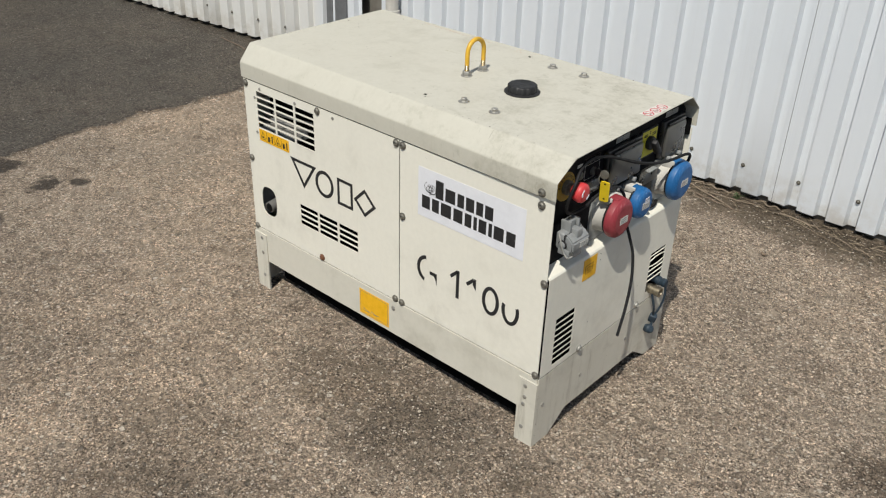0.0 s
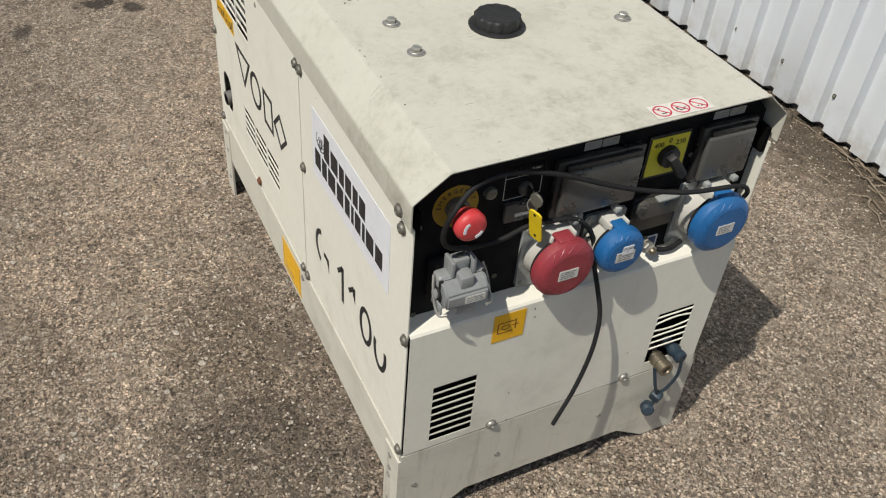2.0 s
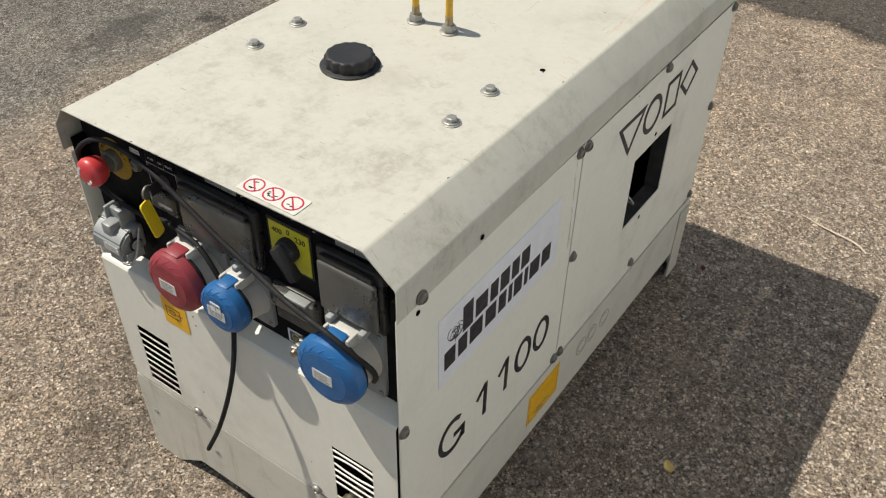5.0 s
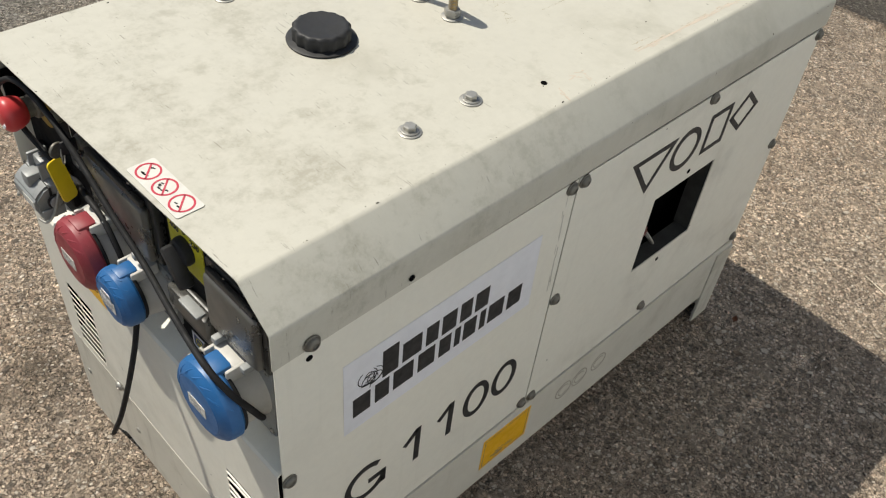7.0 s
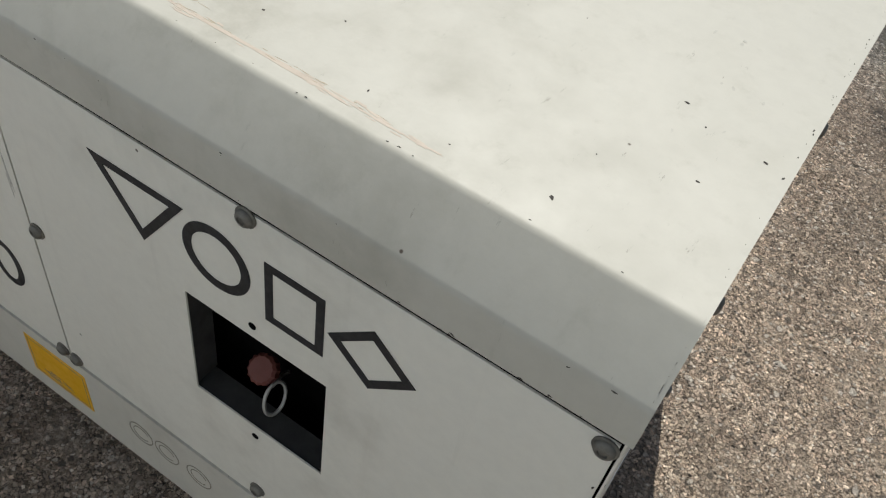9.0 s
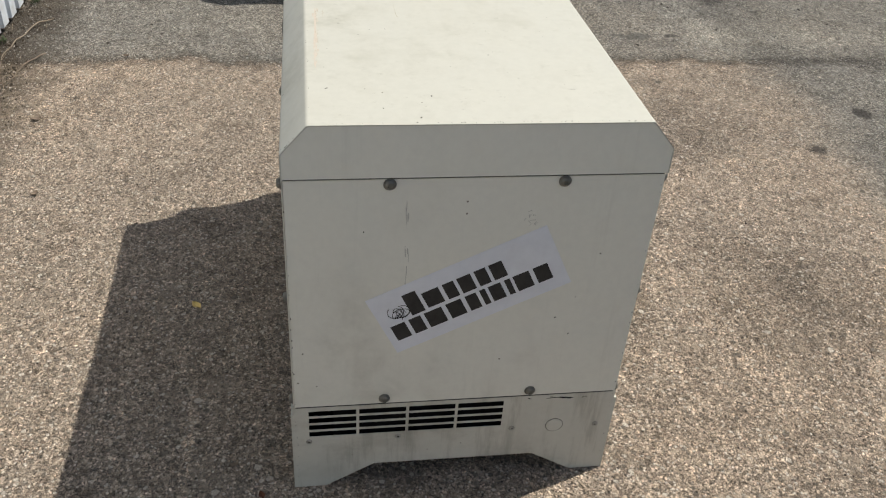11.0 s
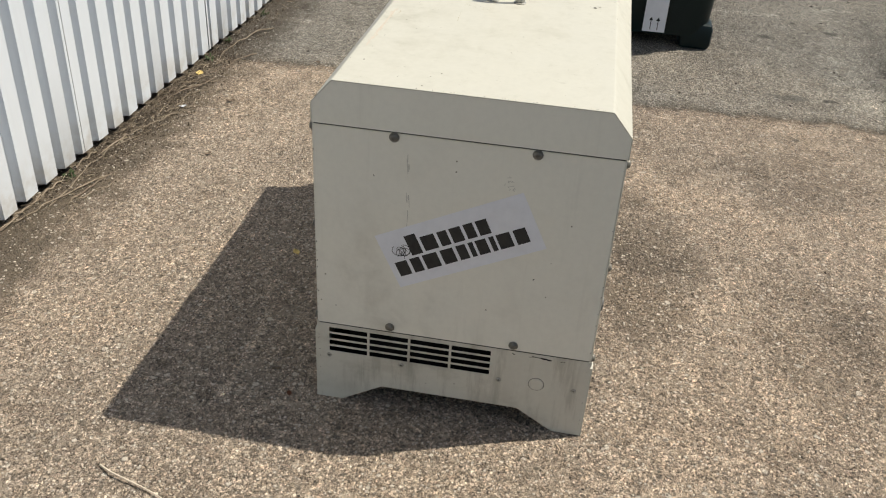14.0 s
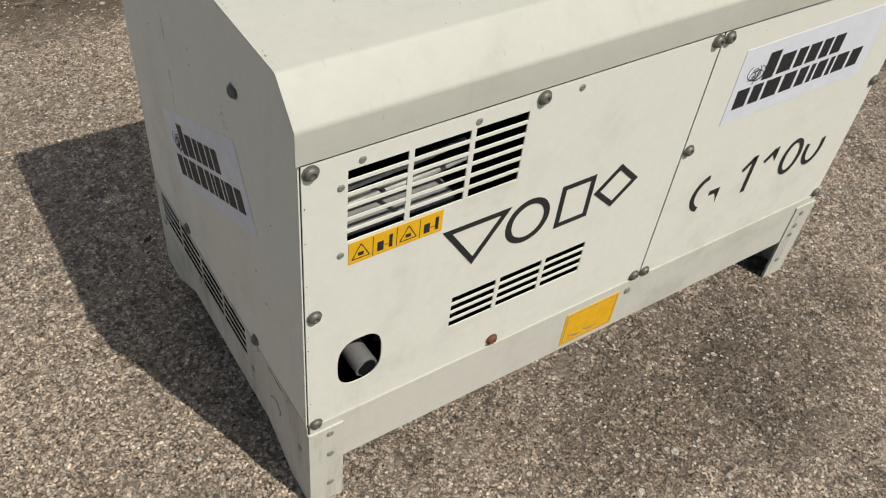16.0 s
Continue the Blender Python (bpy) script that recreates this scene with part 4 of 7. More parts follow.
# black control panel
outline = [(0.006, 0.505), (W - 0.006, 0.505), (W - 0.006, 0.768), (W - 0.05, 0.812), (0.05, 0.812), (0.006, 0.768)]
part("control_panel", slab(bmesh.new(), outline, -0.003, 0.0, PANEL), M_BLACK, gen, "black control panel", smooth=0)


# ---- bolts, rivets ----
def bolt_mesh():
    bm = bmesh.new()
    lathe(bm, [(0.0105, 0.0), (0.0108, 0.0016), (0.0095, 0.002), (0.0088, 0.0022), (0.0085, 0.0045), (0.0068, 0.0064), (0.004, 0.0072), (0.0036, 0.0056), (0.0012, 0.0054)], 20)
    return bm


def hex_mesh():
    bm = bmesh.new()
    lathe(bm, [(0.0145, 0), (0.0148, 0.0012), (0.0135, 0.0018)], 24)
    lathe(bm, [(0.0115, 0.0018), (0.0117, 0.003), (0.0105, 0.004)], 24)
    lathe(bm, [(0.0082, 0.0038), (0.0084, 0.0090), (0.0070, 0.0102)], 6)
    return bm


def rivet_mesh():
    bm = bmesh.new()
    lathe(bm, [(0.0050, 0), (0.0050, 0.0008), (0.0036, 0.0018), (0.0016, 0.0019), (0.0014, 0.0010), (0.0004, 0.0010)], 14)
    return bm


def on(m, u, v, w=0.0, turn=0.0, scale=1.0):
    return m @ Matrix.Translation((u, v, w)) @ Matrix.Rotation(turn, 4, "Z") @ Matrix.Scale(scale, 4)


rng = random.Random(5)


def spread(name, make, mat, places, label=""):
    first = None
    for m in places:
        if first is None:
            first = part(name, make(), mat, gen, label)
            first.matrix_local = m
        else:
            same(first, m, gen)
    return first


def turned(m, pts, scale=1.0):
    def proud(u, v):
        if v < SEAM or m is TOP or m is REAR:
            return 0.0
        return 0.001 + 0.006 * max(0.0, (abs(u) - 0.45) / 0.7) ** 1.5
    return [on(m, u, v, proud(u, v), rng.random() * 6.3, scale) for u, v in pts]


bolts = turned(NEAR, [(0.014, 0.709), (0.337, 0.709), (0.645, 0.709), (0.669, 0.709), (1.110, 0.699), (1.112, 0.734), (1.138, 0.500), (1.138, 0.229), (0.669, 0.505), (0.642, 0.232), (0.668, 0.230), (0.015, 0.467), (0.014, 0.226)])
bolts += turned(FAR, [(-0.012, 0.710), (-0.336, 0.714), (-0.644, 0.710), (-0.671, 0.711), (-0.645, 0.478), (-0.644, 0.235), (-0.669, 0.236), (-0.338, 0.248), (-0.014, 0.236), (-0.016, 0.478), (-1.101, 0.733), (-1.136, 0.496)])
bolts += turned(REAR, [(-0.459, 0.711), (-0.172, 0.711), (-0.459, 0.238), (-0.176, 0.238)])
spread("bolt", bolt_mesh, M_DULL, bolts, "weathered round-headed bolt with washer")
spread("panel_bolt", bolt_mesh, M_STEEL, turned(FRONT, [(0.172, 0.229), (0.456, 0.231)]), "bright round-headed bolt")
spread("rusty_bolt", bolt_mesh, M_RUST, turned(NEAR, [(0.330, 0.237)]), "rusty brown bolt")
spread("hex_bolt", hex_mesh, M_STEEL, turned(TOP, [(0.127, -0.858), (0.128, -0.758), (0.510, -0.755), (0.512, -0.859)]), "zinc hex bolt with washers")
spread("rivet", rivet_mesh, M_STEEL,
       turned(NEAR, [(0.079, 0.704), (0.052, 0.672), (0.052, 0.562), (0.239, 0.704), (0.40, 0.705)]) +
       turned(FRONT, [(0.197, 0.127), (0.028, 0.125), (0.424, 0.130)], 1.2) +
       [on(NEAR, u, v, 0.0052, 0, 1.2) for u, v in ((1.115, 0.185), (1.115, 0.150), (0.035, 0.190), (0.035, 0.135), (0.035, 0.05), (1.112, 0.125), (1.112, 0.05))] +
       [on(NEAR, 0.636, 0.196, 0.0022, 0, 1.5)], "small aluminium rivet")
REAR_RIVETS = [(-0.603, 0.131), (-0.430, 0.132), (-0.201, 0.134), (-0.028, 0.133)]
spread("rivet", rivet_mesh, M_STEEL, turned(REAR, REAR_RIVETS, 1.2), "small dull metal rivet")
def rim_mesh():
    return lathe_of([(0.0062, 0.0001), (0.0060, 0.0003), (0.0, 0.0003)])


def pin_mesh():
    return lathe_of([(0.0019, 0.0009), (0.0018, 0.0014), (0.0, 0.0014)])


def lathe_of(prof):
    bm = bmesh.new()
    lathe(bm, prof, 14)
    return bm


spread("rivet_rim", rim_mesh, M_DULL, turned(REAR, REAR_RIVETS), "dark ring round a rivet")
spread("rivet_pin", pin_mesh, M_DARK, turned(REAR, REAR_RIVETS, 1.15), "dark rivet pin")
# drilled holes, as flat discs coloured black for the dark inside
def hole_mesh():
    bm = bmesh.new()
    lathe(bm, [(0.0044, 0), (0.0044, 0.0006)], 14)
    return bm


spread("drilled_hole", hole_mesh, M_DARK, turned(FAR, [(-0.960, 0.735), (-1.100, 0.701), (-0.335, 0.571), (-0.338, 0.371)]) + turned(TOP, [(0.540, -0.651), (0.095, -0.655)]) + turned(NEAR, [(0.975, 0.736)]) + turned(FRONT, [(0.222, 0.497), (0.224, 0.478)], 0.35), "small drilled hole")
# plastic plug in the rear base plate
bm = bmesh.new()
lathe(bm, [(0.0165, 0), (0.017, 0.0008), (0.0155, 0.0022), (0.004, 0.0026)], 28, on(REAR, -0.114, 0.137))
part("plug_gap", arc(bmesh.new(), -0.114, 0.137, 0.0174, 0.0174, 0, 360, 0.0020, 0.0001, 0.0005, REAR, 30), M_DULL, gen)
part("blind_plug", bm, M_BASE, gen, "cream round blanking plug")

# fuel cap and lifting eye
fc = Matrix.Translation((0.8165, 0.291, H))
bm = bmesh.new()
lathe(bm, [(0.047, 0.0), (0.0475, 0.0025), (0.044, 0.004)], 48, fc)
cap = part("fuel_cap", bm, M_CAP, gen, "black fluted plastic fuel cap")
bm = bmesh.new()
lathe(bm, [(0.0385, 0.004), (0.0385, 0.018), (0.0365, 0.0212), (0.034, 0.0222), (0.031, 0.0217)], 96, fc,
      wave=lambda a, h: 1 + 0.032 * math.cos(14 * a) * (1.0 if h < 0.02 else 0.7))
part("grip", bm, M_CAP, cap)

eye_y0, eye_y1, eye_x = 0.282, 0.350, 0.633
mid, rad = (eye_y0 + eye_y1) / 2, (eye_y1 - eye_y0) / 2
pts = [Vector((eye_x, eye_y0, H + z)) for z in (0.004, 0.02, 0.04, 0.056)]
pts += [Vector((eye_x, mid - rad * math.cos(a), H + 0.06 + rad * math.sin(a))) for a in [math.pi * k / 14 for k in range(1, 14)]]
pts += [Vector((eye_x, eye_y1, H + z)) for z in (0.056, 0.04, 0.02, 0.004)]
eye = part("lifting_eye", tube(bmesh.new(), pts, 0.0062, 16), M_EYE, gen, "yellow painted U-shaped lifting eye, worn at the threads")
for y in (eye_y0, eye_y1):
    bm = bmesh.new()
    m = Matrix.Translation((eye_x, y, H))
    lathe(bm, [(0.0155, 0), (0.0158, 0.0018), (0.0148, 0.0025)], 24, m)
    lathe(bm, [(0.0115, 0.0025), (0.0120, 0.004), (0.0120, 0.0125), (0.0108, 0.014)], 6, m @ Matrix.Rotation(rng.random(), 4, "Z"))
    part("nut", bm, M_STEEL, eye, "zinc hex nut and washer")
    bm = bmesh.new()
    for k in range(7):
        lathe(bm, [(0.0060, 0.014 + k * 0.0022), (0.0068, 0.0151 + k * 0.0022), (0.0060, 0.0162 + k * 0.0022)], 16, m)
    part("thread", bm, M_BRASS, eye)


# ---- stickers and markings ----
def company_sticker(m, u0, v0, width, height, turn):
    """White vinyl with a small drawn mark and two rows of heavy black blocks in place of the firm's name."""
    f = m @ Matrix.Translation((u0, v0, 0)) @ Matrix.Rotation(turn, 4, "Z")
    s = part("sticker", slab(bmesh.new(), rect(0, width, 0, height), 0.0002, 0.0007, f), M_WHITE, gen, "white vinyl sticker with two rows of black blocks", smooth=0)
    k = width / 0.345
    h = height / 0.138
    x = 0.061 * k
    for w, hh, z in ((0.029, 0.050, 0.068), (0.036, 0.036, 0.070), (0.024, 0.036, 0.070), (0.029, 0.036, 0.070), (0.024, 0.036, 0.070), (0.028, 0.036, 0.070)):
        lo, hi, q = z * h, (z + hh) * h, w * k
        part("black_block", slab(bmesh.new(), rect(x, x + q * 0.9, lo, hi), 0.0007, 0.0011, f), M_MARK, s, smooth=0)
        x += q + 0.004 * k
    x = 0.014 * k
    for w in (0.031, 0.026, 0.038, 0.033, 0.024, 0.012, 0.027, 0.012, 0.034, 0.031):
        lo, hi, q = 0.026 * h, 0.062 * h, w * k
        part("black_block", slab(bmesh.new(), rect(x, x + q * 0.9, lo, hi), 0.0007, 0.0011, f), M_MARK, s, smooth=0)
        x += q + 0.0045 * k
    bm = bmesh.new()
    r2 = random.Random(3)
    cx, cy = 0.040 * k, 0.082 * h
    for i in range(11):
        a = r2.random() * 6.3
        arc(bm, cx + r2.uniform(-0.007, 0.007), cy + r2.uniform(-0.008, 0.010), 0.006 + r2.random() * 0.011, 0.005 + r2.random() * 0.010, math.degrees(a), math.degrees(a) + 90 + 130 * r2.random(), 0.0011, 0.0007, 0.0011, f, 8)
    part("drawn_mark", bm, M_MARK, s, "thin black scribbled mark", smooth=0)


company_sticker(NEAR, 0.725, 0.534, 0.345, 0.138, radians(0.1))
company_sticker(FAR, -1.052, 0.508, 0.340, 0.139, radians(1.0))
company_sticker(REAR, -0.437, 0.352, 0.340, 0.137, math.atan2(0.149, 0.305))


def frame_of(bm, pts, width, w0, w1, m):
    """A mitred outline of even width round a polygon."""
    n = len(pts)
    area = sum(pts[i][0] * pts[(i + 1) % n][1] - pts[(i + 1) % n][0] * pts[i][1] for i in range(n))
    sign = 1 if area > 0 else -1
    rings = []
    for off in (-width / 2, width / 2):
        ring = []
        for i in range(n):
            p, q, r = Vector(pts[i - 1]), Vector(pts[i]), Vector(pts[(i + 1) % n])
            a, b = (q - p).normalized(), (r - q).normalized()
            na, nb = Vector((a.y, -a.x)) * sign, Vector((b.y, -b.x)) * sign
            k = (na + nb) / max(0.2, 1 + na.dot(nb))
            ring.append(q + k * off)
        rings.append(ring)
    for i in range(n):
        j = (i + 1) % n
        slab(bm, [tuple(v) for v in (rings[0][i], rings[0][j], rings[1][j], rings[1][i])], w0, w1, m)


def brand_marks(m, u0, u1, v0, v1):
    """Four thin black outlines in place of the maker's name."""
    k = (u1 - u0) / 0.346
    t = 0.0105
    for shape in range(4):
        bm = bmesh.new()
        if shape == 0:
            loop_pts = [(u0 + 0.006, v1 - t / 2), (u0 + 0.104 * k, v1 - t / 2), (u0 + 0.055 * k, v0 + t / 2)]
        elif shape == 2:
            loop_pts = [(u0 + 0.207 * k, v0 + t / 2), (u0 + 0.262 * k, v0 + t / 2), (u0 + 0.262 * k, v1 - t / 2), (u0 + 0.207 * k, v1 - t / 2)]
        else:
            loop_pts = [(u0 + 0.277 * k, (v0 + v1) / 2), (u0 + 0.315 * k, v0 + t / 2), (u0 + 0.353 * k, (v0 + v1) / 2), (u0 + 0.315 * k, v1 - t / 2)]
        if shape == 1:
            arc(bm, u0 + 0.147 * k, (v0 + v1) / 2, 0.034 * k, (v1 - v0) / 2 - t / 2, 0, 360, t, 0.0002, 0.0007, m, 40)
        else:
            frame_of(bm, loop_pts, t * 0.85, 0.0002, 0.0007, m)
        bmesh.ops.remove_doubles(bm, verts=bm.verts[:], dist=1e-5)
        part("painted_mark", bm, M_MARK, gen, ("black painted triangle outline", "thin black painted ring", "black painted rectangle outline", "black painted diamond outline")[shape], smooth=0)


brand_marks(NEAR, 0.207, 0.553, 0.448, 0.532)
brand_marks(FAR, -0.521, -0.175, 0.595, 0.674)


def model_number(m, u, v0, v1, pitch, worn):
    """G 1100 in thin black paint; on one side flakes are missing from it."""
    t = 0.0105
    c = (v0 + v1) / 2
    r = (v1 - v0) / 2 - t / 2
    w0, w1 = 0.0002, 0.0007

    def glyph(bm):
        part("painted_character", bm, M_MARK, gen, "chipped black painted character" if worn else "black painted character", smooth=0)

    bm = bmesh.new()
    x = u + 0.036
    if worn:
        arc(bm, x, c, 0.033, r, 100, 250, t, w0, w1, m)
        slab(bm, bar((x + 0.008, c - 0.006), (x + 0.034, c - 0.006), t), w0, w1, m)
        slab(bm, [(x + 0.023, c - 0.010), (x + 0.034, c - 0.010), (x + 0.034, c - 0.036), (x + 0.030, c - 0.022)], w0, w1, m)
    else:
        arc(bm, x, c, 0.033, r, 50, 330, t, w0, w1, m)
        slab(bm, bar((x + 0.004, c - 0.004), (x + 0.036, c - 0.004), t), w0, w1, m)
        slab(bm, bar((x + 0.0305, c - 0.004), (x + 0.0305, c - 0.030), t), w0, w1, m)
    glyph(bm)
    for i in (0, 1):
        x = u + pitch[0] + i * pitch[1]
        bm = bmesh.new()
        if worn and i:
            slab(bm, [(x + 0.006, v1), (x + 0.0115, v1 - 0.001), (x + 0.0115, v1 - 0.034), (x + 0.0005, v1 - 0.018)], w0, w1, m)
        else:
            slab(bm, bar((x + 0.006, v0), (x + 0.006, v1), t), w0, w1, m)
        slab(bm, bar((x + 0.004, v1 - 0.004), (x - 0.019, v1 - 0.026), t * 0.9), w0, w1, m)
        glyph(bm)
    for i in (0, 1):
        x = u + pitch[2] + i * pitch[3]
        bm = bmesh.new()
        if worn and i:
            arc(bm, x, c, 0.0225, r, 158, 385, t, w0, w1, m)
        else:
            arc(bm, x, c, 0.0225, r, 0, 360, t, w0, w1, m, 40)
        glyph(bm)


model_number(NEAR, 0.727, 0.337, 0.421, (0.137, 0.056, 0.254, 0.064), True)
model_number(FAR, -1.048, 0.319, 0.399, (0.125, 0.066, 0.252, 0.062), False)


def yellow_plate(m, u0, u1, v0, v1, wear):
    s = part("warning_plate", slab(bmesh.new(), rect(u0, u1, v0, v1), 0.0022, 0.0030, m), M_ORANGE, gen, "faded yellow warning plate", smooth=0)
    bm = bmesh.new()
    e = 0.005
    for p, q in (((u0 + e, v0 + e), (u1 - e, v0 + e)), ((u1 - e, v0 + e), (u1 - e, v1 - e)), ((u1 - e, v1 - e), (u0 + e, v1 - e)), ((u0 + e, v1 - e), (u0 + e, v0 + e))):
        slab(bm, bar(p, q, 0.0008), 0.0030, 0.0033, m)
    if wear:
        for i in range(9):
            x = u0 + 0.012 + rng.random() * 0.05
            slab(bm, bar((x, v0 + 0.012 + rng.random() * 0.012), (x + 0.006 + rng.random() * 0.02, v0 + 0.012 + rng.random() * 0.012), 0.0009), 0.0030, 0.0033, m)
    part("print", bm, M_INKGREY, s, smooth=0)


yellow_plate(NEAR, 0.495, 0.617, 0.119, 0.203, True)
yellow_plate(FAR, -0.754, -0.637, 0.116, 0.201, True)


def hazard_strip():
    """Amber strip under the louvres: two triangles and two plain upright shapes."""
    u0, u1, v0, v1 = 0.063, 0.201, 0.540, 0.577
    s = part("hazard_sticker", slab(bmesh.new(), rect(u0, u1, v0, v1), 0.0004, 0.0010, NEAR), M_ORANGE, gen, "amber hazard sticker with black pictograms", smooth=0)
    bm = bmesh.new()
    w0, w1 = 0.0010, 0.0013
    n = (u1 - u0) / 4
    for i in range(1, 4):
        slab(bm, bar((u0 + n * i, v0 + 0.002), (u0 + n * i, v1 - 0.002), 0.0009), w0, w1, NEAR)
    for i in (0, 2):
        c = u0 + n * (i + 0.5)
        p = [(c - 0.0125, v0 + 0.007), (c + 0.0125, v0 + 0.007), (c, v1 - 0.006)]
        for k in range(3):
            slab(bm, bar(p[k], p[(k + 1) % 3], 0.0013), w0, w1, NEAR)
        slab(bm, rect(c - 0.004, c + 0.004, v0 + 0.011, v0 + 0.017), w0, w1, NEAR)
    for i in (1, 3):
        c = u0 + n * (i + 0.5)
        slab(bm, rect(c - 0.011, c - 0.002, v0 + 0.006, v0 + 0.022), w0, w1, NEAR)
        slab(bm, rect(c + 0.006, c + 0.011, v0 + 0.006, v0 + 0.028), w0, w1, NEAR)
        slab(bm, bar((c - 0.001, v0 + 0.013), (c + 0.005, v0 + 0.013), 0.001), w0, w1, NEAR)
    part("print", bm, M_MARK, s, smooth=0)


hazard_strip()


M_AGED = plain("aged_white_vinyl", (0.62, 0.60, 0.55), 0.5, 0, 0.3, 60, 0.05)


def prohibition_strip():
    u0, u1, v0, v1 = 0.377, 0.478, -1.1485, -1.1145
    s = part("prohibition_sticker", slab(bmesh.new(), rounded(u0, u1, v0, v1, 0.003), 0.0006, 0.0011, TOP), M_AGED, gen, "white sticker with three red prohibition signs", smooth=0)
    red, black = bmesh.new(), bmesh.new()
    for i in range(3):
        c, d = u0 + 0.0175 + i * 0.033, (v0 + v1) / 2
        arc(red, c, d, 0.0132, 0.0132, 0, 360, 0.0024, 0.0011, 0.0014, TOP, 28)
        slab(red, bar((c - 0.0095, d + 0.0095), (c + 0.0095, d - 0.0095), 0.0022), 0.0011, 0.0014, TOP)
        for k in range(7 if i < 2 else 3):
            a = rng.random() * 6.3
            x, y = c + 0.0065 * math.cos(a), d + 0.0065 * math.sin(a)
            slab(black, bar((x - 0.002, y), (x + 0.002, y + 0.0015 * rng.random()), 0.0018), 0.0010, 0.0013, TOP)
    part("red_print", red, M_INKRED, s, smooth=0)
    tagged(part("black_print", black, M_MARK, s, smooth=0), kind="stuff")
    u0, u1, v0, v1 = 0.147, 0.205, 0.446, 0.506
    s = part("fuel_sticker", slab(bmesh.new(), rect(u0, u1, v0, v1), 0.0004, 0.0010, FRONT), M_ORANGE, gen, "amber sticker with a dark outlined symbol", smooth=0)
    bm = bmesh.new()
    f = FRONT
    c, d = (u0 + u1) / 2 - 0.002, (v0 + v1) / 2
    for p, q in (((c - 0.018, d - 0.011), (c + 0.010, d - 0.011)), ((c - 0.018, d + 0.011), (c + 0.014, d + 0.011)), ((c - 0.018, d - 0.011), (c - 0.018, d + 0.011)),
                 ((c + 0.014, d - 0.009), (c + 0.014, d + 0.013)), ((c + 0.008, d + 0.001), (c + 0.02, d + 0.001))):
        slab(bm, bar(p, q, 0.0018), 0.0010, 0.0013, f)
    arc(bm, c - 0.004, d, 0.007, 0.0048, 0, 360, 0.0014, 0.0010, 0.0013, f, 20)
    part("print", bm, plain("brown_ink", (0.12, 0.04, 0.01), 0.6), s, smooth=0)


prohibition_strip()

# three worn-off ring decals on the far rail
M_GHOST = plain("glue_ghost", (0.27, 0.25, 0.20), 0.7, 0, 0.6, 200, 0.3)
for x in (0.540, 0.494, 0.438):
    bm = bmesh.new()
    arc(bm, -x, 0.161, 0.0205, 0.0205, 0, 360, 0.0018, 0.0021, 0.0026, FAR, 30)
    arc(bm, -x, 0.161, 0.0135, 0.0135, 20, 320, 0.0015, 0.0021, 0.0026, FAR, 24)
    part("ring_decal", bm, M_GHOST, gen, "grey ghost of a worn ring decal", smooth=0)


# ---- control panel fittings ----
def label_on(name, m, u0, u1, v0, v1, w, parent, rows=3, mat=None, seed=1, text=""):
    s = part(name, slab(bmesh.new(), rounded(u0, u1, v0, v1, 0.001, 2), w, w + 0.0006, m), mat or M_LABEL, parent, "small printed label", smooth=0)
    r2 = random.Random(seed)
    bm = bmesh.new()
    if text:
        bm.free()
        bm = lettering(text, (v1 - v0) * 0.36, m @ Matrix.Translation(((u0 + u1) / 2, (v0 + v1) / 2, w + 0.0008)), thick=0.0002)
    else:
        for i in range(rows):
            v = v1 - (i + 1) * (v1 - v0) / (rows + 1)
            x = u0 + (u1 - u0) * 0.1
            while x < u1 - (u1 - u0) * 0.2:
                q = min((u1 - u0) * r2.uniform(0.1, 0.3), u1 - (u1 - u0) * 0.08 - x)
                slab(bm, bar((x, v), (x + q, v), (v1 - v0) * 0.09), w + 0.0006, w + 0.0009, m)
                x += q + (u1 - u0) * 0.06
    part("print", bm, M_INKGREY, s, smooth=0)
    return s


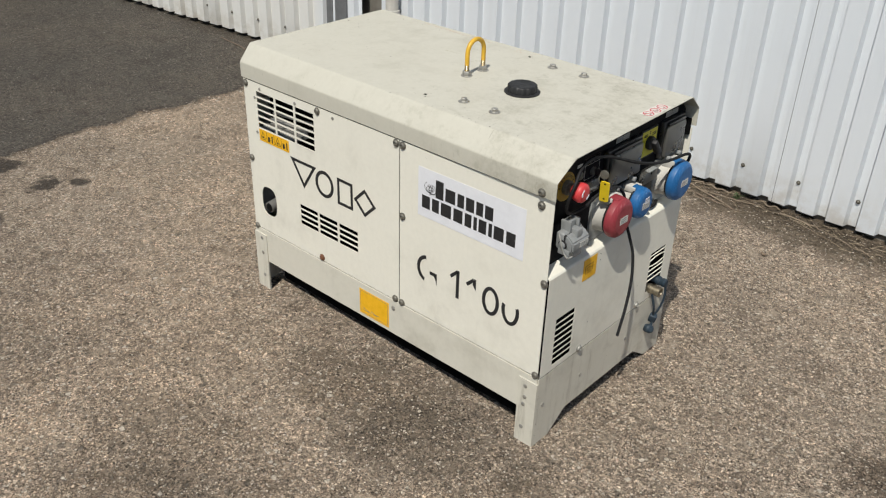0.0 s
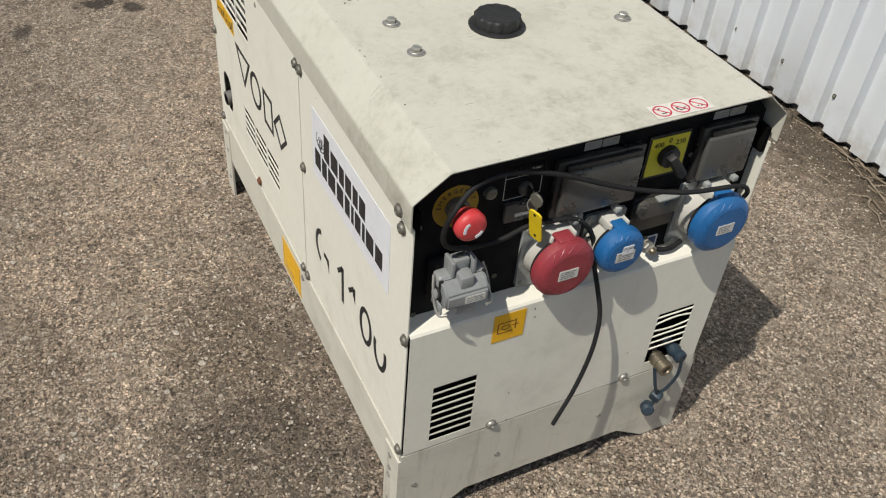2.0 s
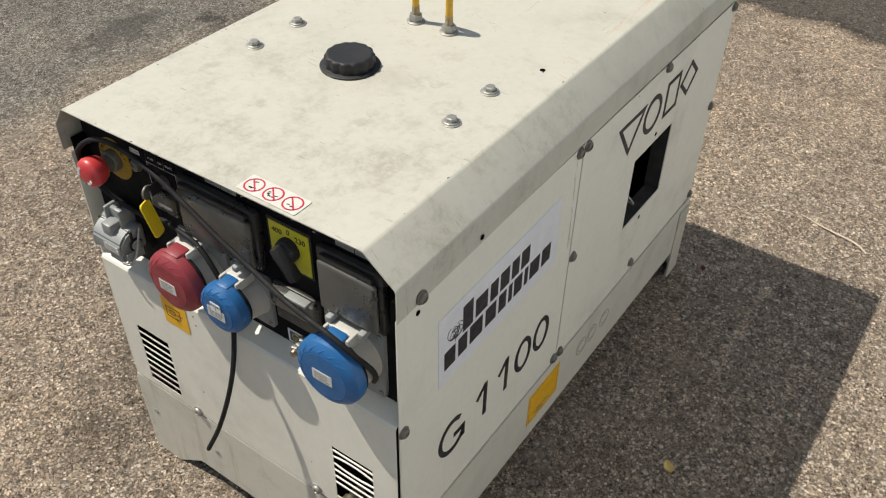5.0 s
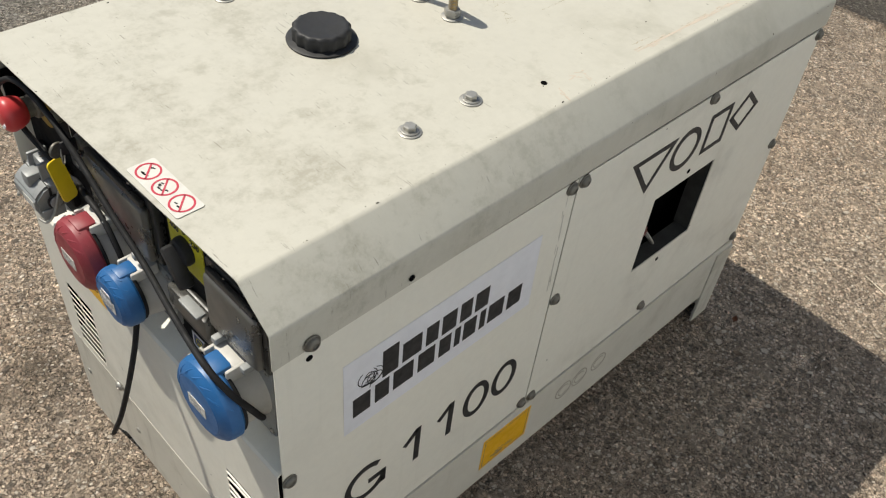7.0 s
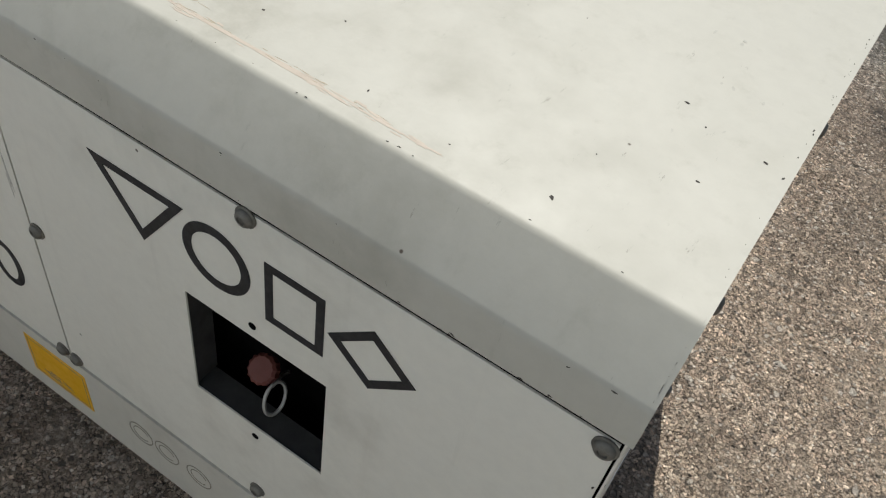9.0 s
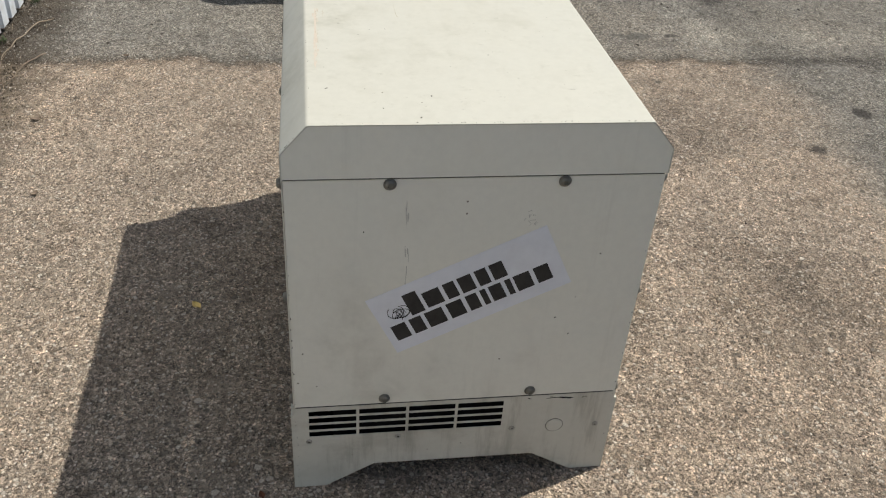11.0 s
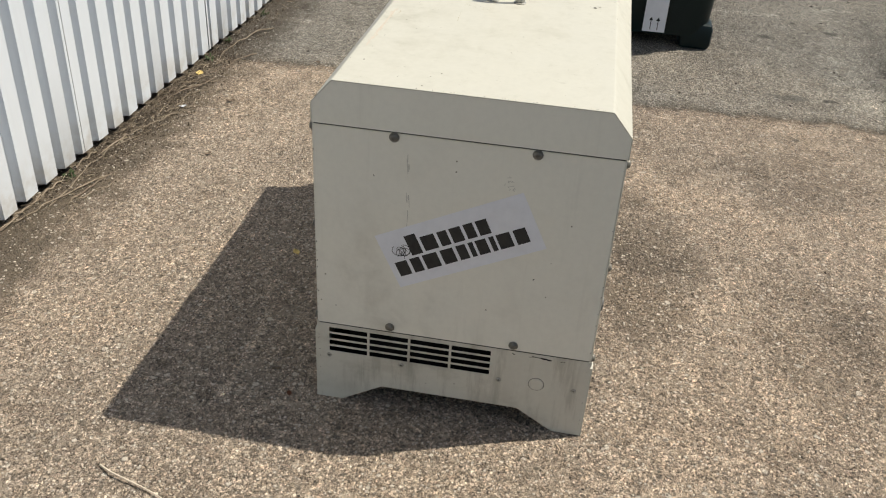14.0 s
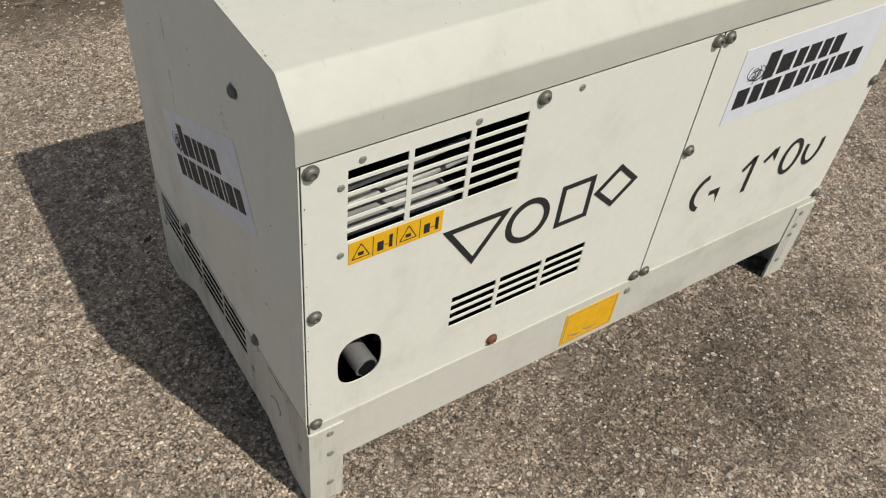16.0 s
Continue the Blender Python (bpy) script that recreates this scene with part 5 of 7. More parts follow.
def cee_socket(y, z, r, mat, flange, label, house, seed, extra=False):
    """A panel socket with square flange, cylindrical housing and a closed round lid with curved ridges."""
    fy0, fy1, fz0, fz1 = flange
    root = part("socket", slab(bmesh.new(), rounded(fy0, fy1, fz0, fz1, 0.006), 0.0, 0.006, PANEL), M_GREY, gen, label, smooth=30)
    for a, b in ((fy0 + 0.008, fz0 + 0.008), (fy1 - 0.008, fz0 + 0.008), (fy0 + 0.008, fz1 - 0.008), (fy1 - 0.008, fz1 - 0.008)):
        bm = bmesh.new()
        lathe(bm, [(0.004, 0.006), (0.0042, 0.008), (0.0022, 0.0088), (0.002, 0.0074), (0.0005, 0.0074)], 12, PANEL @ Matrix.Translation((a, b, 0)))
        part("screw", bm, M_STEEL, root)
    depth = 1.168 - PANEL_X
    fc_y, fc_z = (fy0 + fy1) / 2, (fz0 + fz1) / 2
    bm = bmesh.new()
    rings = []
    for t, q in ((0.006, 0.86), (0.012, 0.84), (depth * 0.75, 0.84), (depth, 0.90)):
        k = t / depth
        cy, cz = fc_y + (y - fc_y) * k, fc_z + (z - fc_z) * k
        rings.append([bm.verts.new((PANEL_X + t, cy + r * q * math.cos(a), cz + r * q * math.sin(a))) for a in [2 * math.pi * i / 40 for i in range(40)]])
    for a, b in zip(rings, rings[1:]):
        for i in range(40):
            j = (i + 1) % 40
            bm.faces.new((a[i], a[j], b[j], b[i]))
    bm.faces.new(rings[0])
    bm.faces.new(rings[-1])
    part("housing", bm, house, root)
    f = Matrix(((0, 0, 1, 1.162), (1, 0, 0, y), (0, 1, 0, z), (0, 0, 0, 1)))
    bm = bmesh.new()
    d = 0.030
    lathe(bm, [(r * 0.93, 0.0), (r, 0.004), (r, 0.012), (r * 0.97, 0.019), (r * 0.86, 0.025), (r * 0.74, 0.0275), (r * 0.725, 0.0268), (r * 0.70, 0.0278), (r * 0.3, 0.0290)], 64, f)
    # curved ridges round the shoulder
    for i in range(7):
        a0 = radians(28 + i * 21)
        pts = []
        for k in range(9):
            t = k / 8
            a = a0 + t * 0.55
            rr = r * (1.0 - 0.24 * t)
            h = 0.012 + 0.0145 * math.sin(t * math.pi / 2)
            pts.append(f @ Vector((rr * math.cos(a), rr * math.sin(a), h)))
        part("ridge", tube(bmesh.new(), pts, [0.0006 + 0.0012 * math.sin(math.pi * k / 8) for k in range(9)], 6), mat, root)
    cap_ob = part("lid", bm, mat, root, smooth=25)
    # hinge block on top with the lid's coloured tongue
    hw = r * 0.33
    bm = bmesh.new()
    for s in (-1, 1):
        box(bm, PANEL_X + 0.010, 1.163, y + s * hw * 1.16 - 0.0025, y + s * hw * 1.16 + 0.0025, z + r * 0.66, z + r * 1.04, bevel=0.002)
    box(bm, PANEL_X + 0.008, PANEL_X + 0.034, y - hw * 1.25, y + hw * 1.25, z + r * 0.60, z + r * 1.03, bevel=0.003)
    part("hinge", bm, house, root)
    part("tongue", boxed(PANEL_X + 0.030, 1.176, y - hw * 0.88, y + hw * 0.88, z + r * 0.78, z + r * 1.03, bevel=0.004), mat, cap_ob)
    part("gasket", lathe(bmesh.new(), [(r * 0.92, -0.004), (r * 0.955, -0.002), (r * 0.955, 0.001), (r * 0.92, 0.002)], 48, f), M_RUBBER, root)
    label_on("rating_label", f, -0.018, 0.016, -0.010, 0.009, 0.0291, cap_ob, 4, seed=seed)
    if extra:
        label_on("name_label", f, -0.009, 0.011, 0.005, 0.021, 0.0299, cap_ob, text="SOCKET\n2", mat=M_WHITE)
    return root


cee_socket(0.240, 0.602, 0.052, M_RED, (0.194, 0.299, 0.530, 0.653), "closed red round-lidded power socket", M_PALE, 1)
cee_socket(0.342, 0.606, 0.041, M_BLUE, (0.306, 0.383, 0.545, 0.642), "small closed blue round-lidded power socket", M_PALE, 2, True)
cee_socket(0.540, 0.602, 0.055, M_BLUE, (0.488, 0.592, 0.530, 0.657), "large closed blue round-lidded power socket", M_PALE, 3)


M_BEZEL = plain("smoked_bezel", (0.032, 0.031, 0.029), 0.32, 0, 0.5, 30, 0.1)


def breaker_cover(y0, y1, z0, z1, label):
    root = part("breaker_cover", boxed(PANEL_X, PANEL_X + 0.014, y0, y1, z0, z1, bevel=0.004), M_BEZEL, gen, label, smooth=30)
    bm = bmesh.new()
    box(bm, PANEL_X + 0.012, PANEL_X + 0.024, y0 + 0.007, y1 - 0.007, z0 + 0.006, z1 - 0.014, bevel=0.006, seg=3)
    part("window", bm, M_CLEAR, root, "dusty clear flap")
    bm = bmesh.new()
    box(bm, PANEL_X + 0.015, PANEL_X + 0.022, y0 + 0.012, y1 - 0.012, z1 - 0.013, z1 - 0.004, bevel=0.002)
    part("hinge_bar", bm, M_BEZEL, root)
    for t in (0.25, 0.75):
        y = y0 + (y1 - y0) * t
        part("latch", boxed(PANEL_X + 0.014, PANEL_X + 0.032, y - 0.005, y + 0.005, z0 - 0.005, z0 + 0.005, bevel=0.002), M_GREY, root)
    return root


breaker_cover(0.230, 0.384, 0.662, 0.766, "wide circuit-breaker cover with a smoked flap")
breaker_cover(0.491, 0.601, 0.664, 0.768, "circuit-breaker cover with a smoked flap")
M_DIM = plain("yellowed_label", (0.30, 0.29, 0.26), 0.5, 0, 0.4, 60, 0.03)
label_on("panel_label", PANEL, 0.279, 0.308, 0.768, 0.782, 0.0003, gen, 3, M_DIM, seed=5)
label_on("panel_label", PANEL, 0.310, 0.339, 0.768, 0.782, 0.0003, gen, 2, M_DIM, seed=15)
label_on("panel_label", PANEL, 0.515, 0.545, 0.771, 0.785, 0.0003, gen, 2, M_DIM, seed=6)
label_on("panel_label", PANEL, 0.547, 0.577, 0.771, 0.785, 0.0003, gen, 2, M_DIM, seed=16)
for y, z in ((0.398, 0.712), (0.490, 0.712), (0.612, 0.70), (0.612, 0.53), (0.155, 0.565), (0.02, 0.53), (0.02, 0.70)):
    bm = bmesh.new()
    lathe(bm, [(0.0042, 0), (0.0045, 0.002), (0.0022, 0.003), (0.002, 0.0016), (0.0004, 0.0016)], 12, PANEL @ Matrix.Translation((y, z, 0)))
    part("panel_screw", bm, M_DULL, gen)

# selector switch
sw = part("selector_switch", slab(bmesh.new(), rounded(0.396, 0.475, 0.687, 0.767, 0.003), 0.0, 0.004, PANEL), M_CAP, gen, "rotary voltage selector on a yellow plate", smooth=30)
part("dial_plate", slab(bmesh.new(), rect(0.4005, 0.4715, 0.692, 0.762), 0.004, 0.0052, PANEL), M_YELLOW, sw, "yellow plate with black figures", smooth=0)
for s, u, v in (("400", 0.4150, 0.7490), ("0", 0.4355, 0.7540), ("230", 0.4560, 0.7480)):
    part("figures", lettering(s, 0.0125, PANEL @ Matrix.Translation((u, v, 0.0056)), thick=0.0003), M_MARK, sw, smooth=0)
bm = bmesh.new()
lathe(bm, [(0.018, 0.005), (0.0185, 0.010), (0.0170, 0.016), (0.014, 0.018)], 32, PANEL @ Matrix.Translation((0.4355, 0.7275, 0)))
part("knob_base", bm, M_CAP, sw)
km = PANEL @ Matrix.Translation((0.4355, 0.7275, 0)) @ Matrix.Rotation(radians(-52), 4, "Z")
bm = bmesh.new()
box(bm, -0.014, 0.040, -0.0075, 0.0075, 0.014, 0.032, bevel=0.004)
bmesh.ops.transform(bm, matrix=km, verts=bm.verts[:])
part("knob_handle", bm, M_CAP, sw)

# small meter window, empty cover, earth plate
mid_c = part("blank_cover", boxed(PANEL_X, PANEL_X + 0.008, 0.394, 0.482, 0.580, 0.652, bevel=0.003), M_BEZEL, gen, "grey blank socket cover with a smoked flap")
part("flap", boxed(PANEL_X + 0.006, PANEL_X + 0.020, 0.396, 0.480, 0.616, 0.650, bevel=0.004), M_CLEAR, mid_c)
part("flap_lip", boxed(PANEL_X + 0.010, PANEL_X + 0.024, 0.430, 0.470, 0.648, 0.653, bevel=0.0015), M_GREY, mid_c)
ep = part("earth_plate", slab(bmesh.new(), rect(0.404, 0.470, 0.530, 0.556), 0.0004, 0.0012, PANEL), M_WHITE, gen, "white plate with a blue earth symbol", smooth=0)
bm = bmesh.new()
slab(bm, rect(0.408, 0.432, 0.533, 0.553), 0.0012, 0.0015, PANEL)
slab(bm, rect(0.448, 0.467, 0.533, 0.553), 0.0012, 0.0015, PANEL)
part("blue_print", bm, plain("blue_ink", (0.03, 0.05, 0.15), 0.5), ep, smooth=0)
bm = bmesh.new()
arc(bm, 0.420, 0.543, 0.0075, 0.0075, 0, 360, 0.0012, 0.0015, 0.0018, PANEL, 20)
for i in range(3):
    slab(bm, bar((0.4165 + i * 0.001, 0.543 - i * 0.0022), (0.4235 - i * 0.001, 0.543 - i * 0.0022), 0.001), 0.0015, 0.0018, PANEL)
part("symbol", bm, M_YELLOW, ep, smooth=0)
et = part("earth_terminal", lathe(bmesh.new(), [(0.011, 0), (0.011, 0.003), (0.006, 0.0032), (0.006, 0.030), (0.005, 0.032)], 16, PANEL @ Matrix.Translation((0.441, 0.548, 0))), M_BRASS, gen, "brass earth stud with nuts")
for h in (0.004, 0.014, 0.021):
    bm = bmesh.new()
    lathe(bm, [(0.0095, h), (0.0100, h + 0.001), (0.0100, h + 0.005), (0.0092, h + 0.006)], 6, PANEL @ Matrix.Translation((0.441, 0.548, 0)) @ Matrix.Rotation(h * 60, 4, "Z"))
    part("nut", bm, M_STEEL, et)
part("earth_strap", tube(bmesh.new(), smoothed([(1.126, 0.445, 0.545), (1.134, 0.465, 0.535), (1.136, 0.490, 0.532), (1.13, 0.515, 0.535)]), 0.0045, 10), M_RUBBER, gen, "short black earth lead")

# start panel outline, key switch, hour meter
bm = bmesh.new()
t = 0.0009
for u0, u1, v0, v1 in ((0.152, 0.174, 0.749, 0.767), (0.174, 0.190, 0.749, 0.767), (0.190, 0.213, 0.749, 0.767), (0.152, 0.213, 0.712, 0.767)):
    for p, q in (((u0, v0), (u1, v0)), ((u1, v0), (u1, v1)), ((u1, v1), (u0, v1)), ((u0, v1), (u0, v0))):
        slab(bm, bar(p, q, t), 0.0002, 0.0006, PANEL)
sp = part("start_panel_print", bm, M_LABEL, gen, "fine pale lines round the key switch", smooth=0)
for s, u in (("STOP", 0.163), ("ON", 0.182), ("START", 0.2015)):
    part("words", lettering(s, 0.0055, PANEL @ Matrix.Translation((u, 0.758, 0.0006)), thick=0.0002), M_LABEL, sp, smooth=0)
hm = part("hour_meter", boxed(PANEL_X, PANEL_X + 0.009, 0.154, 0.211, 0.673, 0.707, bevel=0.003), M_CLEAR, gen, "hour meter behind a clear window")
part("digit_window", boxed(PANEL_X + 0.009, PANEL_X + 0.0096, 0.170, 0.200, 0.683, 0.689), M_LABEL, hm, smooth=0)
lamp = part("pilot_lamp", lathe(bmesh.new(), [(0.010, 0), (0.0105, 0.003), (0.0085, 0.008), (0.004, 0.010)], 24, PANEL @ Matrix.Translation((0.128, 0.734, 0))), plain("dull_lens", (0.12, 0.12, 0.09), 0.3), gen, "unlit pilot lamp")
label_on("lamp_label", PANEL, 0.118, 0.139, 0.754, 0.762, 0.0003, lamp, 1, seed=9)
ks = part("key_switch", lathe(bmesh.new(), [(0.011, 0), (0.0115, 0.004), (0.0095, 0.008), (0.003, 0.0082)], 24, PANEL @ Matrix.Translation((0.186, 0.727, 0))), M_DULL, gen, "key switch with its key in it")
part("key", boxed(PANEL_X + 0.008, PANEL_X + 0.030, 0.1845, 0.1875, 0.717, 0.737, bevel=0.001), M_CAP, ks, "black-headed key")
ring = [Vector((PANEL_X + 0.028 + 0.004 * math.cos(a), 0.185 + 0.006 * math.cos(a), 0.716 + 0.012 * math.sin(a))) for a in [2 * math.pi * k / 20 for k in range(21)]]
head = Matrix.Translation((PANEL_X + 0.034, 0.186, 0.728)) @ Euler((radians(90), 0, radians(18))).to_matrix().to_4x4()
part("key_head", lathe(bmesh.new(), [(0.0105, -0.002), (0.0112, -0.001), (0.0112, 0.001), (0.0105, 0.002), (0.004, 0.0024)], 28, head), M_DULL, ks, "round steel key head")
part("key_ring", tube(bmesh.new(), ring, 0.0011, 6), M_STEEL, ks)
_up = Vector((0.10, -0.22, 0.97)).normalized()
_out = Vector((0.30, -0.93, 0.0))
_out = (_out - _up * _out.dot(_up)).normalized()
_side = _up.cross(_out)
tm = Matrix.Translation((PANEL_X + 0.038, 0.189, 0.684)) @ Matrix((_side, _up, _out)).transposed().to_4x4()
bm = bmesh.new()
slab(bm, rounded(-0.0115, 0.0115, -0.030, 0.030, 0.006), -0.0014, 0.0014, tm)
tag = part("key_tag", bm, M_TAG, ks, "yellow plastic key tag", smooth=30)
bm = bmesh.new()
lathe(bm, [(0.0025, 0), (0.0025, 0.0004)], 12, tm @ Matrix.Translation((0, -0.021, 0.0014)))
lathe(bm, [(0.0025, 0), (0.0025, 0.0004)], 12, tm @ Matrix.Translation((0, 0.024, 0.0014)))
part("tag_hole", bm, M_BLACK, tag)

# emergency stop
em = PANEL @ Matrix.Translation((0.075, 0.7235, 0))
es = part("emergency_stop", lathe(bmesh.new(), [(0.0355, 0.0002), (0.0358, 0.0016), (0.0345, 0.002)], 48, em), M_DISC, gen, "red mushroom emergency stop on an ochre disc")
for i, ch in enumerate("EMERGENCY"):
    a = radians(172 - i * 19)
    part("letter", lettering(ch, 0.0105, em @ Matrix.Rotation(a - radians(90), 4, "Z") @ Matrix.Translation((0, 0.0275, 0.0026)), thick=0.0002), M_MARK, es, smooth=0)
bm = bmesh.new()
lathe(bm, [(0.0175, 0.002), (0.0178, 0.012), (0.0165, 0.014), (0.0135, 0.0145), (0.0135, 0.026)], 32, em)
part("collar", bm, M_DULL, es)
bm = bmesh.new()
lathe(bm, [(0.0150, 0.024), (0.0185, 0.027), (0.0225, 0.036), (0.0240, 0.046), (0.0225, 0.052), (0.017, 0.0565), (0.008, 0.0575)], 40, em)
btn = part("button", bm, M_STOP, es, "worn red mushroom button")
bm = bmesh.new()
arc(bm, 0, 0, 0.0135, 0.0135, 120, 195, 0.0042, 0.0568, 0.0578, em, 10)
arc(bm, 0, 0, 0.0135, 0.0135, 285, 340, 0.0042, 0.0568, 0.0578, em, 10)
part("arrow_print", bm, M_WHITE, btn, smooth=0)

# grey multi-pin connector with locking levers
plug = part("multipin_connector", boxed(PANEL_X, PANEL_X + 0.010, 0.034, 0.122, 0.572, 0.640, bevel=0.003), M_BLACK, gen, "grey cast multi-pin connector with lever locks")
bm = bmesh.new()
box(bm, PANEL_X + 0.010, PANEL_X + 0.034, 0.041, 0.117, 0.580, 0.624, bevel=0.006, seg=3)
part("shell", bm, M_PLUG, plug)
bm = bmesh.new()
prof = [(0.030, 0.622), (0.044, 0.618), (0.058, 0.604), (0.058, 0.582), (0.050, 0.575), (0.030, 0.578)]
a = [bm.verts.new((PANEL_X + x, 0.044, z)) for x, z in prof]
b = [bm.verts.new((PANEL_X + x, 0.114, z)) for x, z in prof]
for i in range(6):
    j = (i + 1) % 6
    bm.faces.new((a[i], a[j], b[j], b[i]))
bm.faces.new(a)
bm.faces.new(b[::-1])
bmesh.ops.bevel(bm, geom=bm.edges[:], offset=0.0035, segments=2, affect="EDGES")
part("hood", bm, M_PLUG, plug)
part("clamp", boxed(PANEL_X + 0.016, PANEL_X + 0.052, 0.068, 0.090, 0.606, 0.630, bevel=0.003), M_PLUG, plug)
part("clamp", boxed(PANEL_X + 0.010, PANEL_X + 0.030, 0.066, 0.092, 0.622, 0.646, bevel=0.003), M_PLUG, plug)
for y in (0.060, 0.094):
    part("clamp_ear", boxed(PANEL_X + 0.008, PANEL_X + 0.036, y, y + 0.006, 0.606, 0.648, bevel=0.002), M_PLUG, plug)
part("tail", boxed(PANEL_X + 0.028, PANEL_X + 0.050, 0.066, 0.098, 0.556, 0.578, bevel=0.003), M_PLUG, plug)
for y, sgn in ((0.040, -1), (0.118, 1)):
    side = Matrix.Translation((PANEL_X + 0.032, y, 0.596)) @ Euler((radians(-90 * sgn), 0, 0)).to_matrix().to_4x4()
    part("pivot_ring", lathe(bmesh.new(), [(0.0115, -0.001), (0.0115, 0.0012), (0.0, 0.0012)], 20, side), M_CAP, plug)
    part("pivot", lathe(bmesh.new(), [(0.0085, 0.001), (0.0088, 0.004), (0.006, 0.0058), (0.0, 0.0058)], 20, side), M_PLUG, plug)
    part("lever", boxed(PANEL_X + 0.022, PANEL_X + 0.054, min(y, y + sgn * 0.0028), max(y, y + sgn * 0.0028), 0.572, 0.588, bevel=0.001), M_PLUG, plug)
part("clamp_screw", lathe(bmesh.new(), [(0.0048, 0.0), (0.0050, 0.0025), (0.003, 0.0035), (0.0, 0.0035)], 14, Matrix.Translation((PANEL_X + 0.020, 0.079, 0.646))), M_DULL, plug)
part("shadow_gap", boxed(PANEL_X + 0.0335, PANEL_X + 0.0365, 0.0415, 0.1165, 0.568, 0.6205), M_CAP, plug)
lf = Matrix(((0, 0, 1, PANEL_X + 0.0581), (1, 0, 0, 0), (0, 1, 0, 0), (0, 0, 0, 1)))
label_on("connector_label", lf, 0.074, 0.107, 0.585, 0.599, 0.0, plug, 3, seed=12)
for y, sgn in ((0.039, -1), (0.119, 1)):
    wire = smoothed([(PANEL_X + 0.020, y, 0.622), (PANEL_X + 0.030, y + sgn * 0.004, 0.604), (PANEL_X + 0.040, y + sgn * 0.005, 0.582), (PANEL_X + 0.052, y + sgn * 0.003, 0.570), (PANEL_X + 0.058, y - sgn * 0.008, 0.572)], 5)
    part("bail", tube(bmesh.new(), wire, 0.0022, 8), M_STEEL, plug, "bright wire bail")

# cables
loop = smoothed([(1.130, 0.578, 0.566), (1.140, 0.590, 0.590), (1.153, 0.595, 0.620), (1.170, 0.585, 0.649), (1.178, 0.552, 0.671), (1.166, 0.470, 0.672), (1.156, 0.400, 0.684), (1.152, 0.330, 0.708), (1.148, 0.260, 0.738), (1.146, 0.200, 0.762),
                 (1.146, 0.140, 0.775), (1.150, 0.090, 0.770), (1.158, 0.056, 0.742), (1.150, 0.047, 0.700), (1.140, 0.060, 0.666), (1.134, 0.100, 0.650), (1.134, 0.150, 0.650),
                 (1.136, 0.190, 0.662), (1.142, 0.230, 0.666), (1.144, 0.270, 0.660), (1.146, 0.298, 0.636), (1.146, 0.313, 0.600), (1.149, 0.322, 0.555), (1.162, 0.330, 0.510),
                 (1.178, 0.333, 0.462), (1.191, 0.322, 0.400), (1.200, 0.297, 0.325), (1.206, 0.263, 0.251)], 8)
loop = [Vector((p.x + 0.002, p.y - 0.005 * min(1, max(0, (p.z - 0.62) / 0.06)), p.z + 0.009 * min(1, max(0, (p.z - 0.62) / 0.06)))) for p in loop]
part("loose_cable", tube(bmesh.new(), loop, 0.0040, 12), M_RUBBER, gen, "black rubber cable looped over the panel, cut end hanging")

# drain couplings below the right-hand vent
bm = bmesh.new()
m = Matrix(((0, 0, 1, 1.11), (1, 0, 0, 0.528), (0, 1, 0, 0.254), (0, 0, 0, 1)))
lathe(bm, [(0.012, 0), (0.012, 0.035), (0.015, 0.036), (0.015, 0.042), (0.0135, 0.043), (0.0135, 0.048), (0.015, 0.049), (0.015, 0.055), (0.0135, 0.056), (0.0135, 0.061), (0.015, 0.062), (0.015, 0.074), (0.010, 0.0745), (0.009, 0.068), (0.001, 0.068)], 28, m)
cp = part("drain_coupling", bm, M_BRASS, gen, "brass ribbed drain coupling")
part("strap", tube(bmesh.new(), smoothed([(1.165, 0.516, 0.246), (1.174, 0.522, 0.205), (1.170, 0.536, 0.175), (1.166, 0.545, 0.158)]), 0.0035, 8), M_TEAL, cp)
bm = bmesh.new()
m2 = Matrix(((0, 0, 1, 1.11), (1, 0, 0, 0.562), (0, 1, 0, 0.268), (0, 0, 0, 1)))
lathe(bm, [(0.011, 0), (0.011, 0.040), (0.0135, 0.042), (0.0135, 0.050), (0.0115, 0.052), (0.0115, 0.058), (0.013, 0.060), (0.013, 0.068), (0.010, 0.071)], 28, m2)
part("second_coupling", bm, M_TEAL, cp, "faded blue dust cap")
part("strap", tube(bmesh.new(), smoothed([(1.178, 0.566, 0.262), (1.180, 0.566, 0.220), (1.174, 0.556, 0.180), (1.166, 0.548, 0.158)]), 0.0034, 8), M_TEAL, cp)
bm = bmesh.new()
box(bm, -0.011, 0.011, -0.009, 0.009, -0.014, 0.014, bevel=0.004)
bmesh.ops.transform(bm, matrix=Matrix.Translation((1.165, 0.546, 0.150)) @ Euler((0.3, 0.2, 0.4)).to_matrix().to_4x4(), verts=bm.verts[:])
part("dust_cap", bm, M_TEAL, cp, "faded blue rubber dust cap")
bm = bmesh.new()
lathe(bm, [(0.010, -0.014), (0.013, -0.012), (0.013, 0.008), (0.008, 0.014)], 20, Matrix.Translation((1.164, 0.534, 0.116)) @ Euler((0.5, 1.1, 0)).to_matrix().to_4x4())
part("dust_cap", bm, M_TEAL, cp, "faded blue rubber dust cap")
part("strap", tube(bmesh.new(), smoothed([(1.165, 0.546, 0.145), (1.166, 0.542, 0.130), (1.164, 0.536, 0.118)]), 0.004, 8), M_TEAL, cp)


